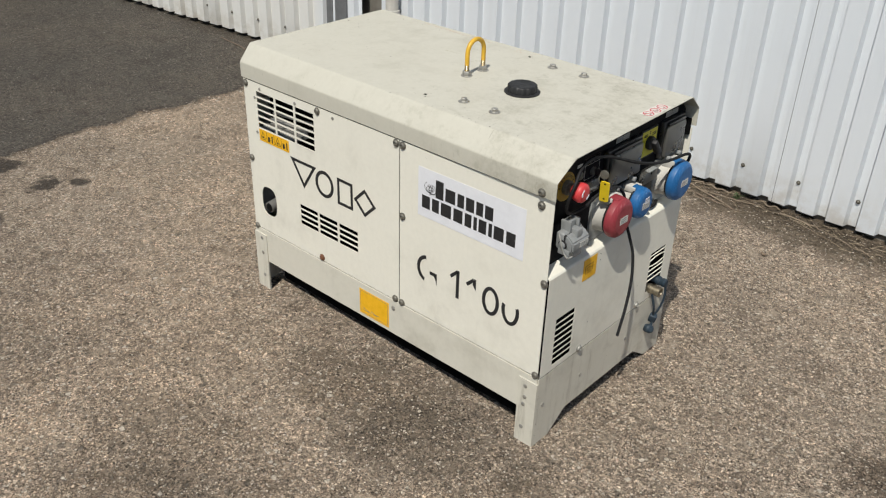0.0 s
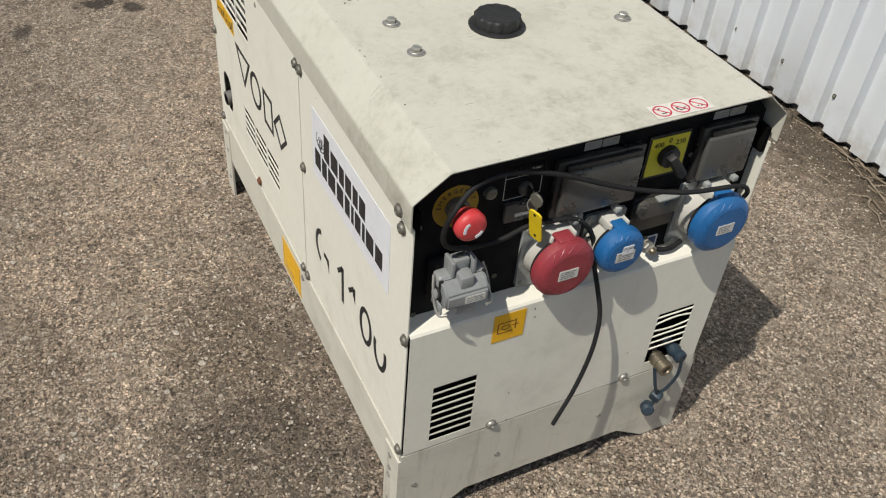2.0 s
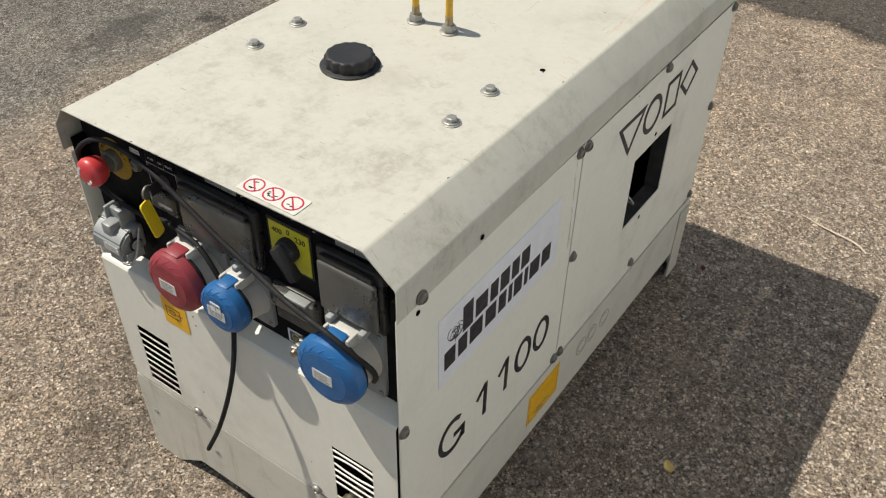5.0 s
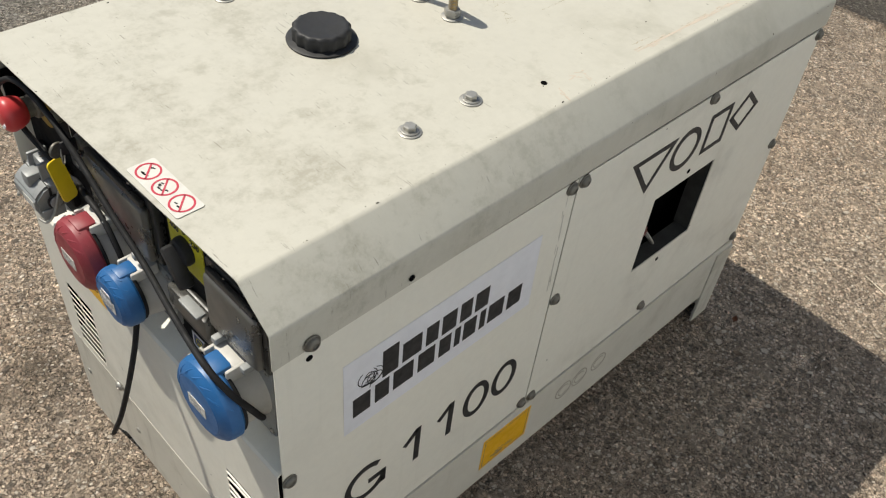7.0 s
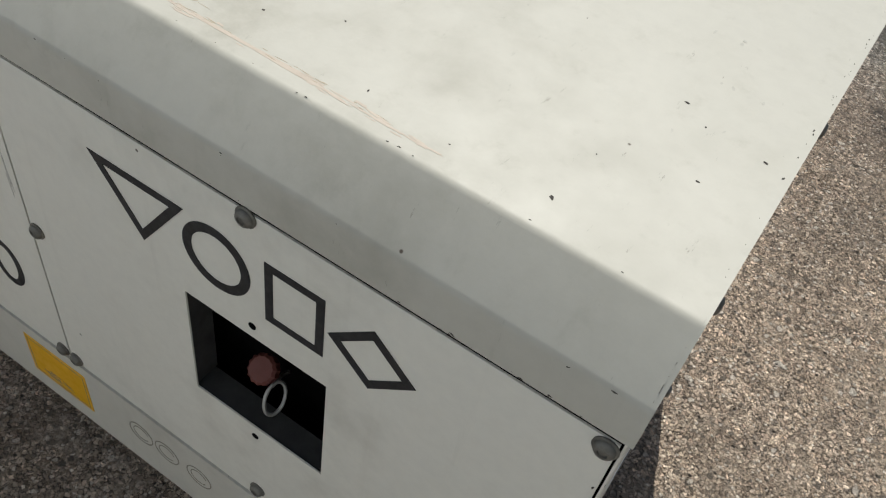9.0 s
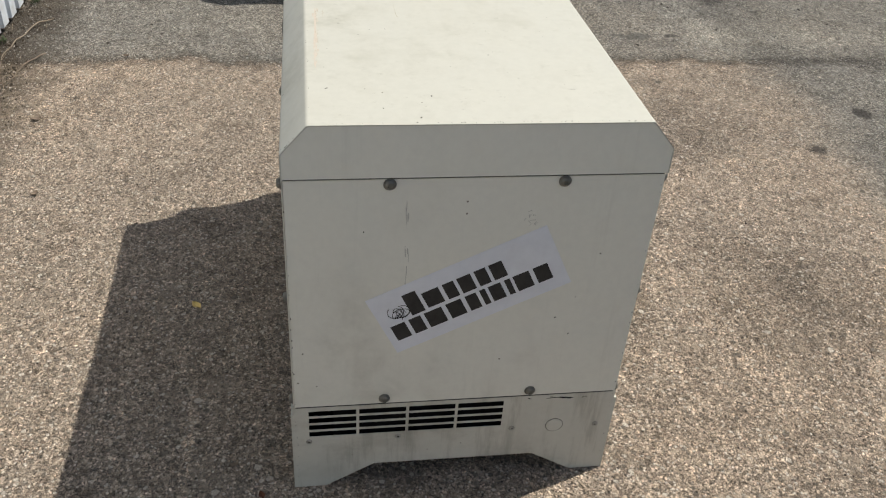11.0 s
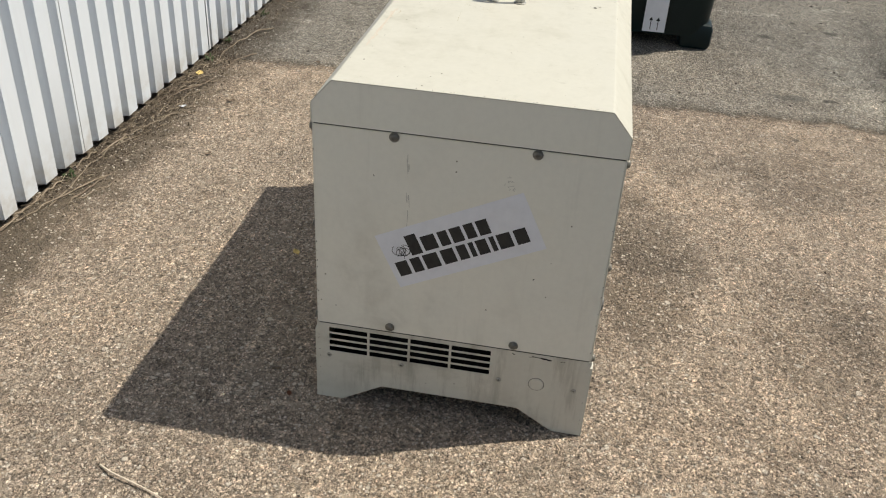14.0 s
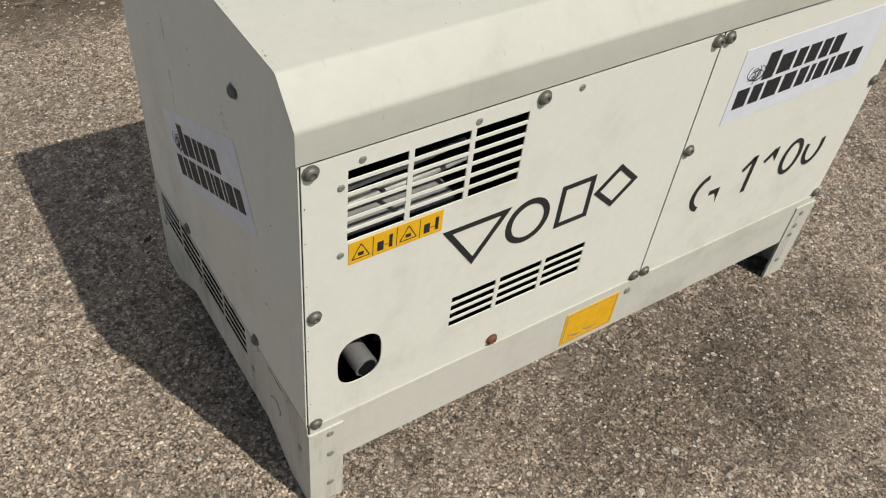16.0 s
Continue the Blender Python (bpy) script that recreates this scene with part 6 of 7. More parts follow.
# ---- scuffs and scrapes on the paint ----
def fleck(bm, m, u, v, long, wide, turn, r2, top=0.00015):
    """One irregular flat chip or smear of paint damage."""
    n = r2.randint(6, 9)
    pts = []
    for k in range(n):
        a = 2 * math.pi * k / n
        q = r2.uniform(0.55, 1.1)
        x, y = long / 2 * math.cos(a) * q, wide / 2 * math.sin(a) * q
        pts.append((u + x * math.cos(turn) - y * math.sin(turn), v + x * math.sin(turn) + y * math.cos(turn)))
    slab(bm, pts, 0.00002, top, m)


def scuff(m, u0, v0, u1, v1, n, width, mat, seed, label, long=(0.003, 0.02), wide=(0.0005, 0.0018), slant=0.12):
    r2 = random.Random(seed)
    bm = bmesh.new()
    d = Vector((u1 - u0, v1 - v0))
    turn = math.atan2(d.y, d.x)
    side = Vector((-d.y, d.x)).normalized()
    for i in range(n):
        p = Vector((u0, v0)) + d * r2.random() + side * r2.gauss(0, width)
        fleck(bm, m, p.x, p.y, r2.uniform(*long), r2.uniform(*wide), turn + r2.gauss(0, slant), r2, 0.00010 + 0.00008 * r2.random())
    tagged(part("scrape", bm, mat, gen, label, smooth=0), label, kind="stuff")


M_PINK2 = plain("pale_reddish_scrape", (0.50, 0.43, 0.35), 0.7, 0, 0.12, 140, 0.2)
scuff(TOP, 0.567, -0.47, 0.569, -0.25, 9, 0.0012, M_PINK2, 41, "faint reddish band along the scrape", (0.05, 0.10), (0.002, 0.0045), 0.015)
scuff(TOP, 0.566, -0.495, 0.570, -0.215, 60, 0.0022, M_PINK2, 1, "long reddish scrape along the lid edge", (0.006, 0.034), (0.001, 0.0032), 0.06)
scuff(TOP, 0.564, -0.48, 0.568, -0.26, 26, 0.0016, M_SCUFF, 21, "bare flecks along the scrape", (0.003, 0.016), (0.0006, 0.0016), 0.08)
scuff(TOP, 0.551, -0.475, 0.553, -0.445, 5, 0.001, M_SCUFF, 22, "short bare scrape", (0.006, 0.014), (0.0008, 0.002), 0.2)
scuff(TOP, 0.559, -0.645, 0.584, -0.653, 9, 0.0014, M_PINK2, 2, "short reddish scrape", (0.005, 0.014), (0.001, 0.003))
scuff(TOP, 0.552, -0.625, 0.554, -0.585, 9, 0.003, M_PINK2, 3, "short reddish scrapes", (0.005, 0.016), (0.001, 0.003), 0.4)
scuff(TOP, 0.556, -0.590, 0.582, -0.598, 7, 0.0014, M_PINK2, 23, "short reddish scrape", (0.005, 0.014), (0.0008, 0.002))
M_KHAKI = plain("khaki_scratch", (0.37, 0.335, 0.24), 0.7, 0, 0.15, 140, 0.1)
scuff(TOP, 0.345, -0.542, 0.412, -0.575, 14, 0.006, M_KHAKI, 4, "short khaki scratches", (0.004, 0.02), (0.0004, 0.0011), 0.7)
scuff(TOP, 0.412, -0.508, 0.410, -0.446, 12, 0.0008, M_KHAKI, 5, "thin dark scratch", (0.005, 0.016), (0.0004, 0.0012), 0.1)
scuff(TOP, 0.25, -0.10, 0.44, -0.055, 8, 0.014, M_FAINT, 6, "small dents with dirt in them", (0.003, 0.010), (0.002, 0.004), 0.6)
SHOULDER = Matrix.Translation((0, 0.021, 0.7962)) @ Matrix(((1, 0, 0, 0), (0, 0.686, -0.728, 0), (0, 0.728, 0.686, 0), (0, 0, 0, 1)))
scuff(SHOULDER, 0.858, 0.006, 0.904, 0.002, 75, 0.0065, M_SCUFF, 7, "patch of worn-off paint", (0.004, 0.014), (0.0008, 0.0026), 0.5)
scuff(SHOULDER, 0.96, 0.020, 1.12, 0.018, 14, 0.008, M_FAINT, 8, "grey scratches along the shoulder", (0.006, 0.03), (0.0005, 0.0016), 0.2)
scuff(REAR, -0.137, 0.2135, -0.108, 0.214, 12, 0.0006, M_DARK, 9, "dark chip along the base plate", (0.008, 0.014), (0.001, 0.003), 0.05)
scuff(REAR, -0.108, 0.2138, -0.082, 0.2105, 12, 0.0008, M_DARK, 19, "dark chip along the base plate", (0.008, 0.014), (0.002, 0.004), 0.05)
scuff(REAR, -0.176, 0.2165, -0.170, 0.2125, 3, 0.0006, M_DARK, 29, "small dark chip", (0.003, 0.005), (0.0015, 0.0025))
scuff(REAR, -0.068, 0.2115, -0.054, 0.2125, 4, 0.0008, M_DARK, 39, "small dark chips", (0.003, 0.006), (0.001, 0.002))
M_RUN = plain("faint_run_mark", (0.47, 0.455, 0.40), 0.6, 0, 0.4, 120, 0.1)
scuff(REAR, -0.43, 0.67, -0.425, 0.50, 9, 0.002, M_RUN, 10, "faint grey run mark", (0.015, 0.05), (0.0015, 0.004), 0.05)
scuff(REAR, -0.226, 0.655, -0.214, 0.625, 14, 0.005, M_RUN, 11, "faint scribbled smudge", (0.004, 0.014), (0.0008, 0.002), 1.2)

scuff(FAR, -0.676, 0.69, -0.668, 0.50, 14, 0.0012, M_RUN, 51, "faint dirt line beside the door gap", (0.02, 0.06), (0.0008, 0.002), 0.03)


def chips():
    """Small dark chips along the folds and cut edges, and specks over the top."""
    r2 = random.Random(77)
    for label, m, runs, spots in (
            ("small dark chips and specks on the lid", TOP, (((W - 0.047, -1.1), (W - 0.047, -0.02), 34, 0.0012), ((0.047, -1.1), (0.047, -0.02), 16, 0.0012), ((0.05, -0.0012), (W - 0.05, -0.0012), 30, 0.0008), ((0.05, -1.158), (W - 0.05, -1.158), 20, 0.001)),
             ((0.386, -0.094), (0.404, -0.071), (0.411, -0.019), (0.467, -0.052), (0.554, -0.126), (0.490, -0.354), (0.548, -0.287), (0.524, -0.41), (0.544, -0.657), (0.083, -0.666), (0.039, -0.583), (0.05, -0.991))),
            ("small dark chips along the side fold", FAR, (((-1.12, 0.766), (-0.02, 0.766), 22, 0.0012), ((-1.1, 0.7255), (-0.02, 0.7255), 18, 0.0006), ((-0.006, 0.25), (-0.006, 0.71), 9, 0.0008), ((-1.13, 0.2215), (-0.02, 0.2215), 16, 0.0007)), ((-0.25, 0.40), (-0.62, 0.31))),
            ("small dark chips along the side fold", NEAR, (((0.02, 0.7255), (1.12, 0.7255), 16, 0.0006), ((0.006, 0.25), (0.006, 0.71), 12, 0.0008), ((0.03, 0.2215), (1.1, 0.2215), 18, 0.0007), ((0.02, 0.766), (1.1, 0.766), 10, 0.0012)), ((0.75, 0.70), (1.02, 0.738))),
            ("small dark chips along the rear edges", REAR, (((-W + 0.004, 0.02), (-W + 0.004, 0.7), 30, 0.0012), ((-0.004, 0.02), (-0.004, 0.7), 26, 0.0012), ((-W + 0.05, H - 0.0015), (-0.05, H - 0.0015), 22, 0.0007), ((-W + 0.006, 0.776), (-W + 0.04, 0.812), 12, 0.0008), ((-0.006, 0.776), (-0.04, 0.812), 12, 0.0008)),
             ((-0.15, 0.42), (-0.12, 0.38), (-0.52, 0.085), (-0.5, 0.62))),
            ("small dark chips along the front edges", FRONT, (((0.004, 0.23), (0.004, 0.5), 12, 0.001), ((0.02, 0.2225), (W - 0.02, 0.2225), 14, 0.0008), ((0.004, 0.02), (0.004, 0.2), 8, 0.001)), ((0.2, 0.3), (0.33, 0.12), (0.45, 0.3)))):
        bm = bmesh.new()
        for (ua, va), (ub, vb), n, spread_k in runs:
            turn = math.atan2(vb - va, ub - ua)
            for i in range(n):
                t = r2.random()
                k = 0.0009 + 0.0032 * r2.random() ** 2.5
                fleck(bm, m, ua + (ub - ua) * t + r2.gauss(0, spread_k), va + (vb - va) * t + r2.gauss(0, spread_k), k * 1.5, k * 0.55, turn + r2.gauss(0, 0.2), r2, 0.0002)
        for u, v in spots:
            k = r2.uniform(0.002, 0.0045)
            fleck(bm, m, u, v, k * 1.3, k * 0.8, r2.random() * 3, r2, 0.0002)
        if m is TOP:
            for i in range(50):
                k = r2.uniform(0.0006, 0.0016)
                fleck(bm, m, r2.uniform(0.06, W - 0.06), r2.uniform(-1.12, -0.03), k * 1.3, k, r2.random() * 3, r2, 0.0002)
        tagged(part("paint_chips", bm, M_CHIP, gen, label, smooth=0), label, kind="stuff")


M_CHIP = plain("chip_brown_black", (0.035, 0.028, 0.022), 0.8, 0, 0.5, 90, 0.2)
chips()

# ---- container behind ----
def build_container():
    root = thing("storage_container", "dark green moulded plastic container on block feet", "container", at=(3.40, 0.12, 0))
    bm = bmesh.new()
    lay = [(0.065, 0.470, 0.615), (0.09, 0.478, 0.628), (0.36, 0.505, 0.640), (0.44, 0.515, 0.645), (0.455, 0.535, 0.655), (0.495, 0.535, 0.655), (0.51, 0.525, 0.645)]
    rings = []
    for z, hx, hy in lay:
        rings.append([bm.verts.new((u, v, z)) for u, v in rounded(-hx, hx, -hy, hy, 0.09, 6)])
    for a, b in zip(rings, rings[1:]):
        n = len(a)
        for i in range(n):
            j = (i + 1) % n
            bm.faces.new((a[i], a[j], b[j], b[i]))
    bm.faces.new(rings[0][::-1])
    bm.faces.new(rings[-1])
    part("body", bm, M_BIN, root, smooth=40)
    for sx in (-1, 1):
        for y0, y1 in ((-0.655, -0.49), (-0.09, 0.09), (0.49, 0.655)):
            x0, x1 = (-0.472, -0.30) if sx < 0 else (0.30, 0.472)
            part("foot", boxed(x0, x1, y0, y1, 0.0, 0.135, bevel=0.03), M_BIN, root)
    for y in (-0.52, 0.52):
        part("lug", boxed(-0.555, -0.515, y - 0.05, y + 0.05, 0.46, 0.49, bevel=0.008), M_BIN, root)
        part("lug", boxed(-0.46 if y > 0 else 0.02, -0.36 if y > 0 else 0.12, 0.645, 0.69, 0.46, 0.49, bevel=0.008), M_BIN, root)
    f = Matrix(((0, 0, -1, -0.497), (-1, 0, 0, 0), (0, 1, 0, 0), (0, 0, 0, 1)))
    lab = part("label", slab(bmesh.new(), rect(0.30, 0.41, 0.085, 0.26), 0.012, 0.014, f), M_WHITE, root, "white label with two upright arrows", smooth=0)
    bm = bmesh.new()
    for u in (0.337, 0.372):
        slab(bm, bar((u, 0.097), (u, 0.148), 0.004), 0.014, 0.0145, f)
        slab(bm, [(u - 0.010, 0.142), (u + 0.010, 0.142), (u, 0.160)], 0.014, 0.0145, f)
    part("print", bm, M_MARK, lab, smooth=0)


build_container()


# ---- trailer at the edge of the yard ----
def build_trailer():
    root = thing("parked_trailer", "white-sided trailer parked on the far asphalt", "trailer", at=(5.8, -4.33, 0))
    part("body", boxed(-0.75, 2.0, -1.4, 1.3, 0.34, 1.1, bevel=0.03), M_PALE, root)
    part("chassis", boxed(-0.6, 1.9, -1.2, 1.1, 0.24, 0.34, bevel=0.01), M_DULL, root)
    for x in (0.0, 1.2):
        for y in (-1.25, 1.15):
            w = part("wheel", lathe(bmesh.new(), [(0.14, -0.09), (0.25, -0.09), (0.28, -0.06), (0.28, 0.06), (0.25, 0.09), (0.14, 0.09)], 32, Matrix.Translation((x, y, 0.28)) @ Euler((radians(90), 0, 0)).to_matrix().to_4x4()), M_RUBBER, root)
            part("rim", lathe(bmesh.new(), [(0.14, -0.08), (0.13, 0.07), (0.05, 0.09)], 24, Matrix.Translation((x, y, 0.28)) @ Euler((radians(90), 0, 0)).to_matrix().to_4x4()), M_STEEL, w)


build_trailer()


# ---- twigs, leaves and litter ----
def twig(name, pts, r, mat, label, group=""):
    p = smoothed(pts, 6)
    n = len(p)
    bm = tube(bmesh.new(), p, [r * (1.0 - 0.6 * i / n) for i in range(n)], 6)
    return tagged(part(name, bm, mat), label, "twig", group)


twig("twig", [(-0.332, 1.024, 0.004), (-0.352, 0.985, 0.010), (-0.375, 0.90, 0.006), (-0.40, 0.83, 0.004)], 0.0030, M_PALETWIG, "single dry twig lying on the asphalt")
r3 = random.Random(11)
runs = [
    [(3.63, 1.477), (3.45, 1.586), (3.35, 1.70), (3.24, 1.755), (3.05, 1.77)], [(2.56, 1.641), (2.446, 1.699), (2.31, 1.727), (2.16, 1.742), (2.0, 1.715)],
    [(2.19, 1.593), (2.095, 1.629), (1.96, 1.659), (1.83, 1.711), (1.71, 1.755), (1.54, 1.772)], [(1.05, 1.76), (1.18, 1.747), (1.24, 1.724), (1.34, 1.694), (1.456, 1.652), (1.52, 1.614)],
    [(1.535, 1.618), (1.60, 1.622), (1.67, 1.638), (1.745, 1.610)], [(0.72, 1.69), (0.785, 1.668), (0.874, 1.653), (0.925, 1.628)],
    [(0.69, 1.68), (0.76, 1.65), (0.82, 1.614), (0.89, 1.612)], [(0.66, 1.73), (0.78, 1.72), (0.91, 1.75), (1.04, 1.745), (1.14, 1.726), (1.29, 1.683)],
    [(1.60, 1.74), (1.72, 1.68), (1.85, 1.66), (1.97, 1.69)], [(1.66, 1.75), (1.75, 1.70), (1.80, 1.64), (1.84, 1.60)], [(1.45, 1.70), (1.52, 1.67), (1.62, 1.69), (1.70, 1.66)],
    [(0.90, 1.657), (0.80, 1.698), (0.70, 1.727), (0.62, 1.750), (0.54, 1.766), (0.48, 1.782), (0.39, 1.779)],
    [(0.82, 1.782), (0.74, 1.782), (0.67, 1.782), (0.57, 1.782), (0.47, 1.782), (0.39, 1.782), (0.29, 1.782)],
    [(0.70, 1.782), (0.61, 1.782), (0.54, 1.782), (0.44, 1.782)],
    [(0.60, 1.782), (0.53, 1.782), (0.46, 1.782)],
    [(0.28, 1.672), (0.24, 1.695), (0.21, 1.721)],
    [(1.06, 1.782), (0.99, 1.782), (0.92, 1.782)],
    [(-2.4, 1.55), (-2.1, 1.50), (-1.9, 1.46), (-1.7, 1.47)],
]
for i, run in enumerate(runs):
    pts = []
    for (x, y), (x1, y1) in zip(run, run[1:]):
        for k in range(3):
            t = k / 3
            pts.append((x + (x1 - x) * t + r3.gauss(0, 0.004), y + (y1 - y) * t + r3.gauss(0, 0.0025), 0.005 + abs(r3.gauss(0, 0.006))))
    pts.append((*run[-1], 0.004))
    pts[0] = (*run[0], 0.004)
    twig("twig", pts, r3.uniform(0.0022, 0.0034), M_TWIG if 11 <= i < 17 else (M_TWIG, M_TWIG, M_TWIG2)[i % 3], "long dry stalk lying along the wall", "stalks along the wall")

# crumbs of soil, bark and stems along the foot of the wall
bm = bmesh.new()
for i in range(4200):
    x = r3.uniform(-3.0, 4.5) if r3.random() < 0.5 else r3.gauss(1.55, 0.45)
    y = 1.80 - abs(r3.gauss(0, 0.085))
    if x < -1.65:
        y -= 0.075
    s = r3.uniform(0.0012, 0.0042) * (1.6 if r3.random() < 0.08 else 1)
    m = Matrix.Translation((x, y, s * 0.3)) @ Euler((r3.random() * 6, r3.random() * 6, r3.random() * 6)).to_matrix().to_4x4() @ Matrix.Diagonal((s * r3.uniform(0.6, 2.2), s, s * 0.6, 1))
    v = [bm.verts.new(m @ Vector(q)) for q in ((1, 0.2, 0), (-1, 0, 0.1), (0.1, 1, 0), (0, -1, -0.2), (0, 0.3, 1), (0.2, 0, -1))]
    for a, b, c in ((0, 2, 4), (2, 1, 4), (1, 3, 4), (3, 0, 4), (2, 0, 5), (1, 2, 5), (3, 1, 5), (0, 3, 5)):
        bm.faces.new((v[a], v[b], v[c]))
tagged(part("litter", bm, plain("dark_litter", (0.11, 0.085, 0.06), 0.95, 0, 0.6, 30, 0.4), smooth=0), "dark crumbs of soil and bark along the wall", "litter", kind="stuff")
bm = bmesh.new()
for i in range(620):
    x, y = (r3.uniform(-0.2, 3.2) if r3.random() < 0.4 else r3.gauss(1.5, 0.4)), 1.79 - abs(r3.gauss(0, 0.09))
    a = r3.gauss(0, 0.8)
    k = r3.uniform(0.012, 0.06)
    z = 0.004 + abs(r3.gauss(0, 0.006))
    d = Vector((math.cos(a), math.sin(a), r3.gauss(0, 0.08))) * k
    c = Vector((x, y, z))
    tube(bm, [c - d / 2, c + Vector((0, 0, 0.002)), c + d / 2], r3.uniform(0.0006, 0.0013), 4)
straw_m = Mat("mixed_straw", (0.2, 0.15, 0.1), 0.9)
straw_m.put("Base Color", straw_m.ramp(straw_m.nt.nodes.new("ShaderNodeNewGeometry").outputs["Random Per Island"], [(0.0, (0.035, 0.026, 0.018)), (0.6, (0.13, 0.098, 0.068)), (1.0, (0.38, 0.31, 0.22))]))
tagged(part("straw", bm, straw_m.mat, smooth=0), "short dry straws scattered along the wall", "straw", kind="stuff")


def leaf(x, y, size, turn, mat, label):
    bm = bmesh.new()
    n = 7
    rows = []
    for i in range(n):
        t = i / (n - 1)
        w = size * 0.32 * math.sin(math.pi * min(1, t * 0.94 + 0.03))
        px = (t - 0.5) * size
        z = 0.003 + 0.006 * abs(t - 0.5)
        rows.append([bm.verts.new((px, -w, z + 0.004)), bm.verts.new((px, 0, z)), bm.verts.new((px, w, z + 0.005))])
    low = [[bm.verts.new(v.co - Vector((0, 0, 0.0006))) for v in r] for r in rows]
    for a, b, la, lb in zip(rows, rows[1:], low, low[1:]):
        for j in (0, 1):
            bm.faces.new((a[j], a[j + 1], b[j + 1], b[j]))
            bm.faces.new((la[j], lb[j], lb[j + 1], la[j + 1]))
    ob = part("dry_leaf", bm, mat)
    ob.matrix_local = Matrix.Translation((x, y, 0)) @ Matrix.Rotation(turn, 4, "Z")
    return tagged(ob, label, "leaf", "fallen leaves")


leaf(0.593, 0.881, 0.032, 0.7, M_LEAF, "small yellow dry leaf on shaded asphalt")
leaf(0.062, 0.76, 0.022, 1.9, M_TWIG2, "small brown leaf beside the generator")
leaf(-0.02, 0.70, 0.02, 0.4, M_RUST, "small reddish leaf on the asphalt")
leaf(1.879, 1.74, 0.05, 0.2, M_LEAF, "pale dry leaf among the stalks")
leaf(1.521, 1.659, 0.03, 2.2, M_WHITE, "scrap of white paper among the stalks")
leaf(3.39, 1.734, 0.05, 2.6, M_TWIG, "dry leaf at the foot of the wall")
for _x, _y, _s in ((1.634, 1.502, 0.035), (1.15, 1.396, 0.025), (3.30, 1.578, 0.04), (2.166, 1.289, 0.022)):
    leaf(_x, _y, _s, _x * 5, M_TWIG2, "small dark curled leaf on the asphalt")


def weed(x, y, seed):
    r2 = random.Random(seed)
    bm = bmesh.new()
    for i in range(20):
        a = r2.random() * 6.3
        k = r2.uniform(0.010, 0.032)
        c = Vector((x + r2.gauss(0, 0.015), y + r2.gauss(0, 0.01), 0.0))
        tip = c + Vector((math.cos(a) * k * 0.7, math.sin(a) * k * 0.5, k * r2.uniform(0.3, 0.9)))
        s = Vector((-math.sin(a), math.cos(a), 0)) * k * 0.16
        mid_v = (c + tip) / 2 + Vector((0, 0, k * 0.15))
        v = [bm.verts.new(q) for q in (c, mid_v + s, tip, mid_v - s)]
        u = [bm.verts.new(q - Vector((0, 0, 0.0006))) for q in (c, mid_v + s, tip, mid_v - s)]
        bm.faces.new(v)
        bm.faces.new(u[::-1])
        for k2 in range(4):
            l = (k2 + 1) % 4
            bm.faces.new((v[k2], v[l], u[l], u[k2]))
    tagged(part("weed", bm, M_MOSS, smooth=0), "small green weed at the foot of the wall", "weed", "weeds along the wall")


for i, (x, y) in enumerate(((0.86, 1.77), (2.05, 1.77), (2.32, 1.78), (2.75, 1.76), (3.3, 1.77))):
    weed(x, y, 40 + i)

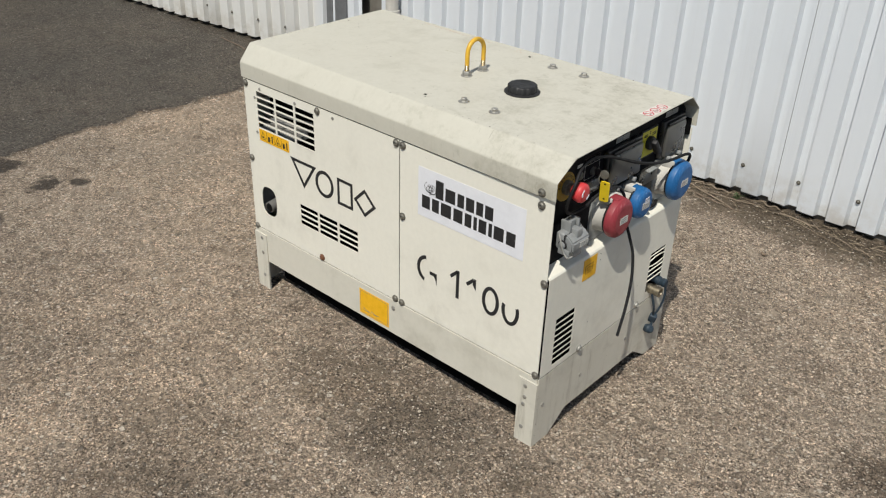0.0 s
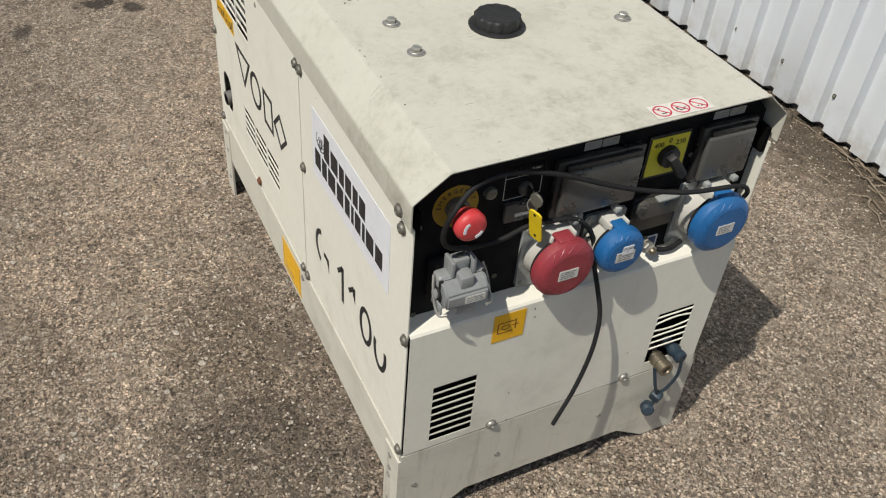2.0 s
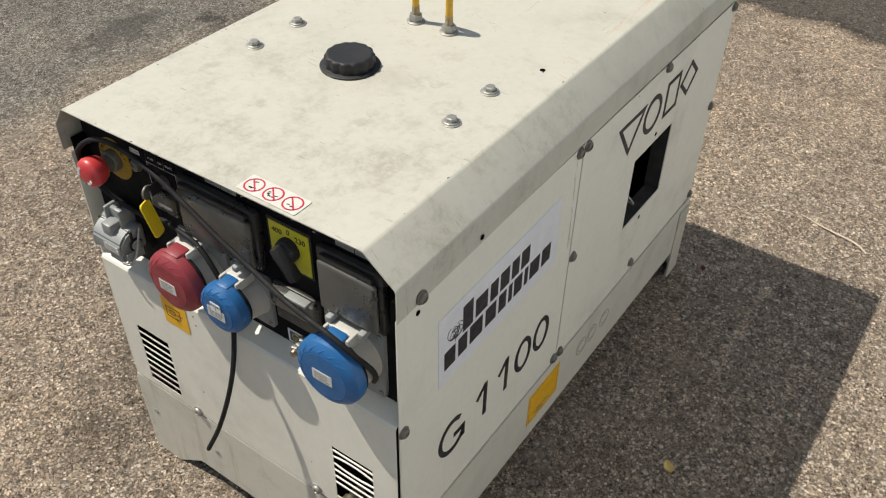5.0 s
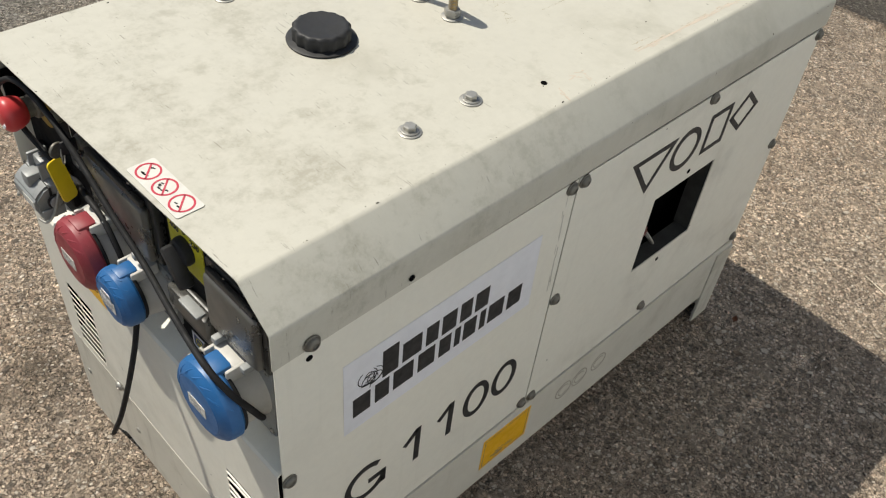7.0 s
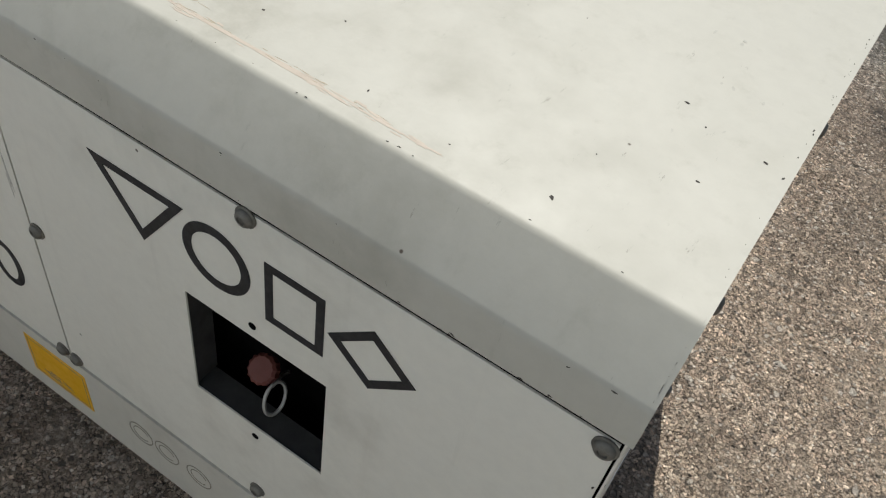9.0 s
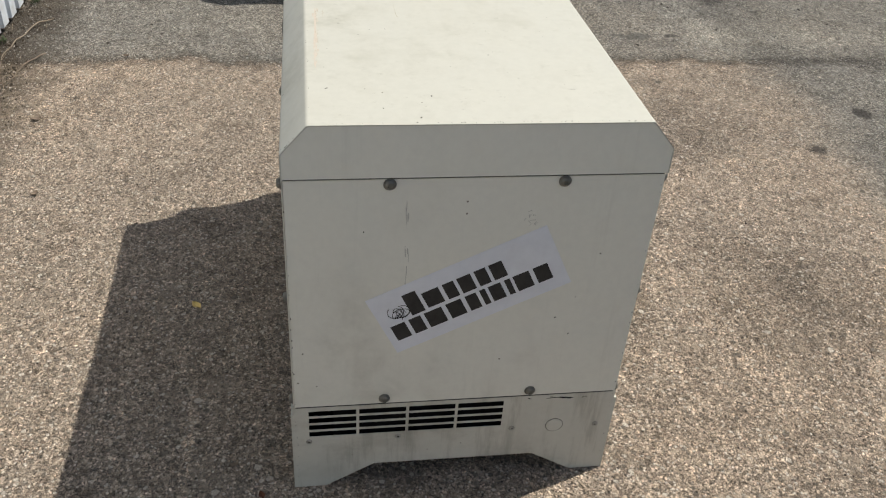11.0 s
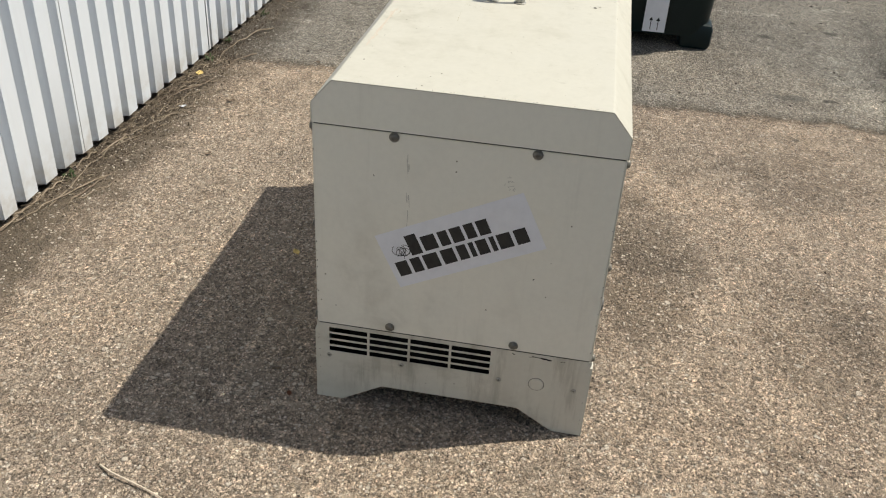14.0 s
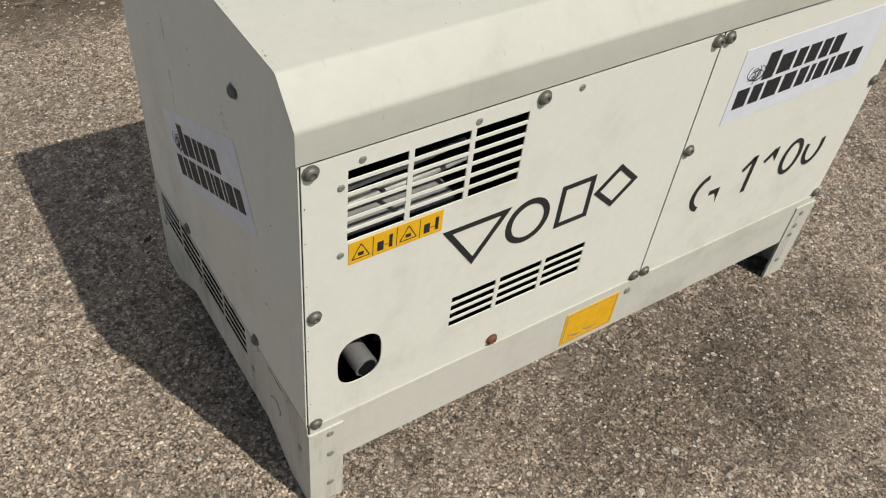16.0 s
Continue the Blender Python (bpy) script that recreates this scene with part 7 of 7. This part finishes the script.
# loose grit on the asphalt
bm = bmesh.new()
for i in range(2600):
    x, y = r3.uniform(-1.6, 3.0), r3.uniform(-1.4, 1.75)
    if -0.02 < x < 1.17 and -0.02 < y < 0.65:
        continue
    s = r3.uniform(0.0012, 0.0036)
    m = Matrix.Translation((x, y, s * 0.4)) @ Euler((r3.random() * 6, r3.random() * 6, r3.random() * 6)).to_matrix().to_4x4() @ Matrix.Diagonal((s * r3.uniform(0.8, 1.6), s, s * 0.7, 1))
    v = [bm.verts.new(m @ Vector(q)) for q in ((1, 0, 0), (-1, 0, 0), (0, 1, 0), (0, -1, 0), (0, 0, 1), (0, 0, -1))]
    for a, b, c in ((0, 2, 4), (2, 1, 4), (1, 3, 4), (3, 0, 4), (2, 0, 5), (1, 2, 5), (3, 1, 5), (0, 3, 5)):
        bm.faces.new((v[a], v[b], v[c]))
grit_m = Mat("loose_grit", (0.3, 0.26, 0.2), 0.9)
_isl = grit_m.nt.nodes.new("ShaderNodeNewGeometry").outputs["Random Per Island"]
grit_m.put("Base Color", grit_m.ramp(_isl, [(0.0, (0.07, 0.055, 0.045)), (0.5, (0.26, 0.21, 0.16)), (1.0, (0.6, 0.55, 0.47))]))
tagged(part("grit", bm, grit_m.mat, smooth=0), "loose stone chips scattered on the asphalt", "grit", kind="stuff")

# dark clods and crumbs on the yard
bm = bmesh.new()
for i in range(420):
    x, y = 2.15 + 3.6 * r3.random() ** 1.2, r3.uniform(-3.2, 1.5)
    if 2.8 < x < 4.0 and -0.6 < y < 0.85:
        continue
    s = 0.0025 + 0.0085 * r3.random() ** 2.5
    m = Matrix.Translation((x, y, s * 0.3)) @ Euler((0, 0, r3.random() * 6)).to_matrix().to_4x4() @ Matrix.Diagonal((s * r3.uniform(0.8, 2.0), s, s * 0.6, 1))
    v = [bm.verts.new(m @ (Vector(q) * r3.uniform(0.75, 1.2))) for q in ((1, 0, 0), (0.3, 0.8, 0), (-0.7, 0.6, 0), (-0.9, -0.3, 0), (0.2, -0.9, 0), (0.1, 0.1, 1), (0, 0, -0.6))]
    for a in range(5):
        b = (a + 1) % 5
        bm.faces.new((v[a], v[b], v[5]))
        bm.faces.new((v[b], v[a], v[6]))
tagged(part("crumbs", bm, plain("dark_clod", (0.055, 0.045, 0.036), 0.95, 0, 0.5, 60, 0.4), smooth=0), "dark dry clods scattered over the grey asphalt", "crumbs", kind="stuff")
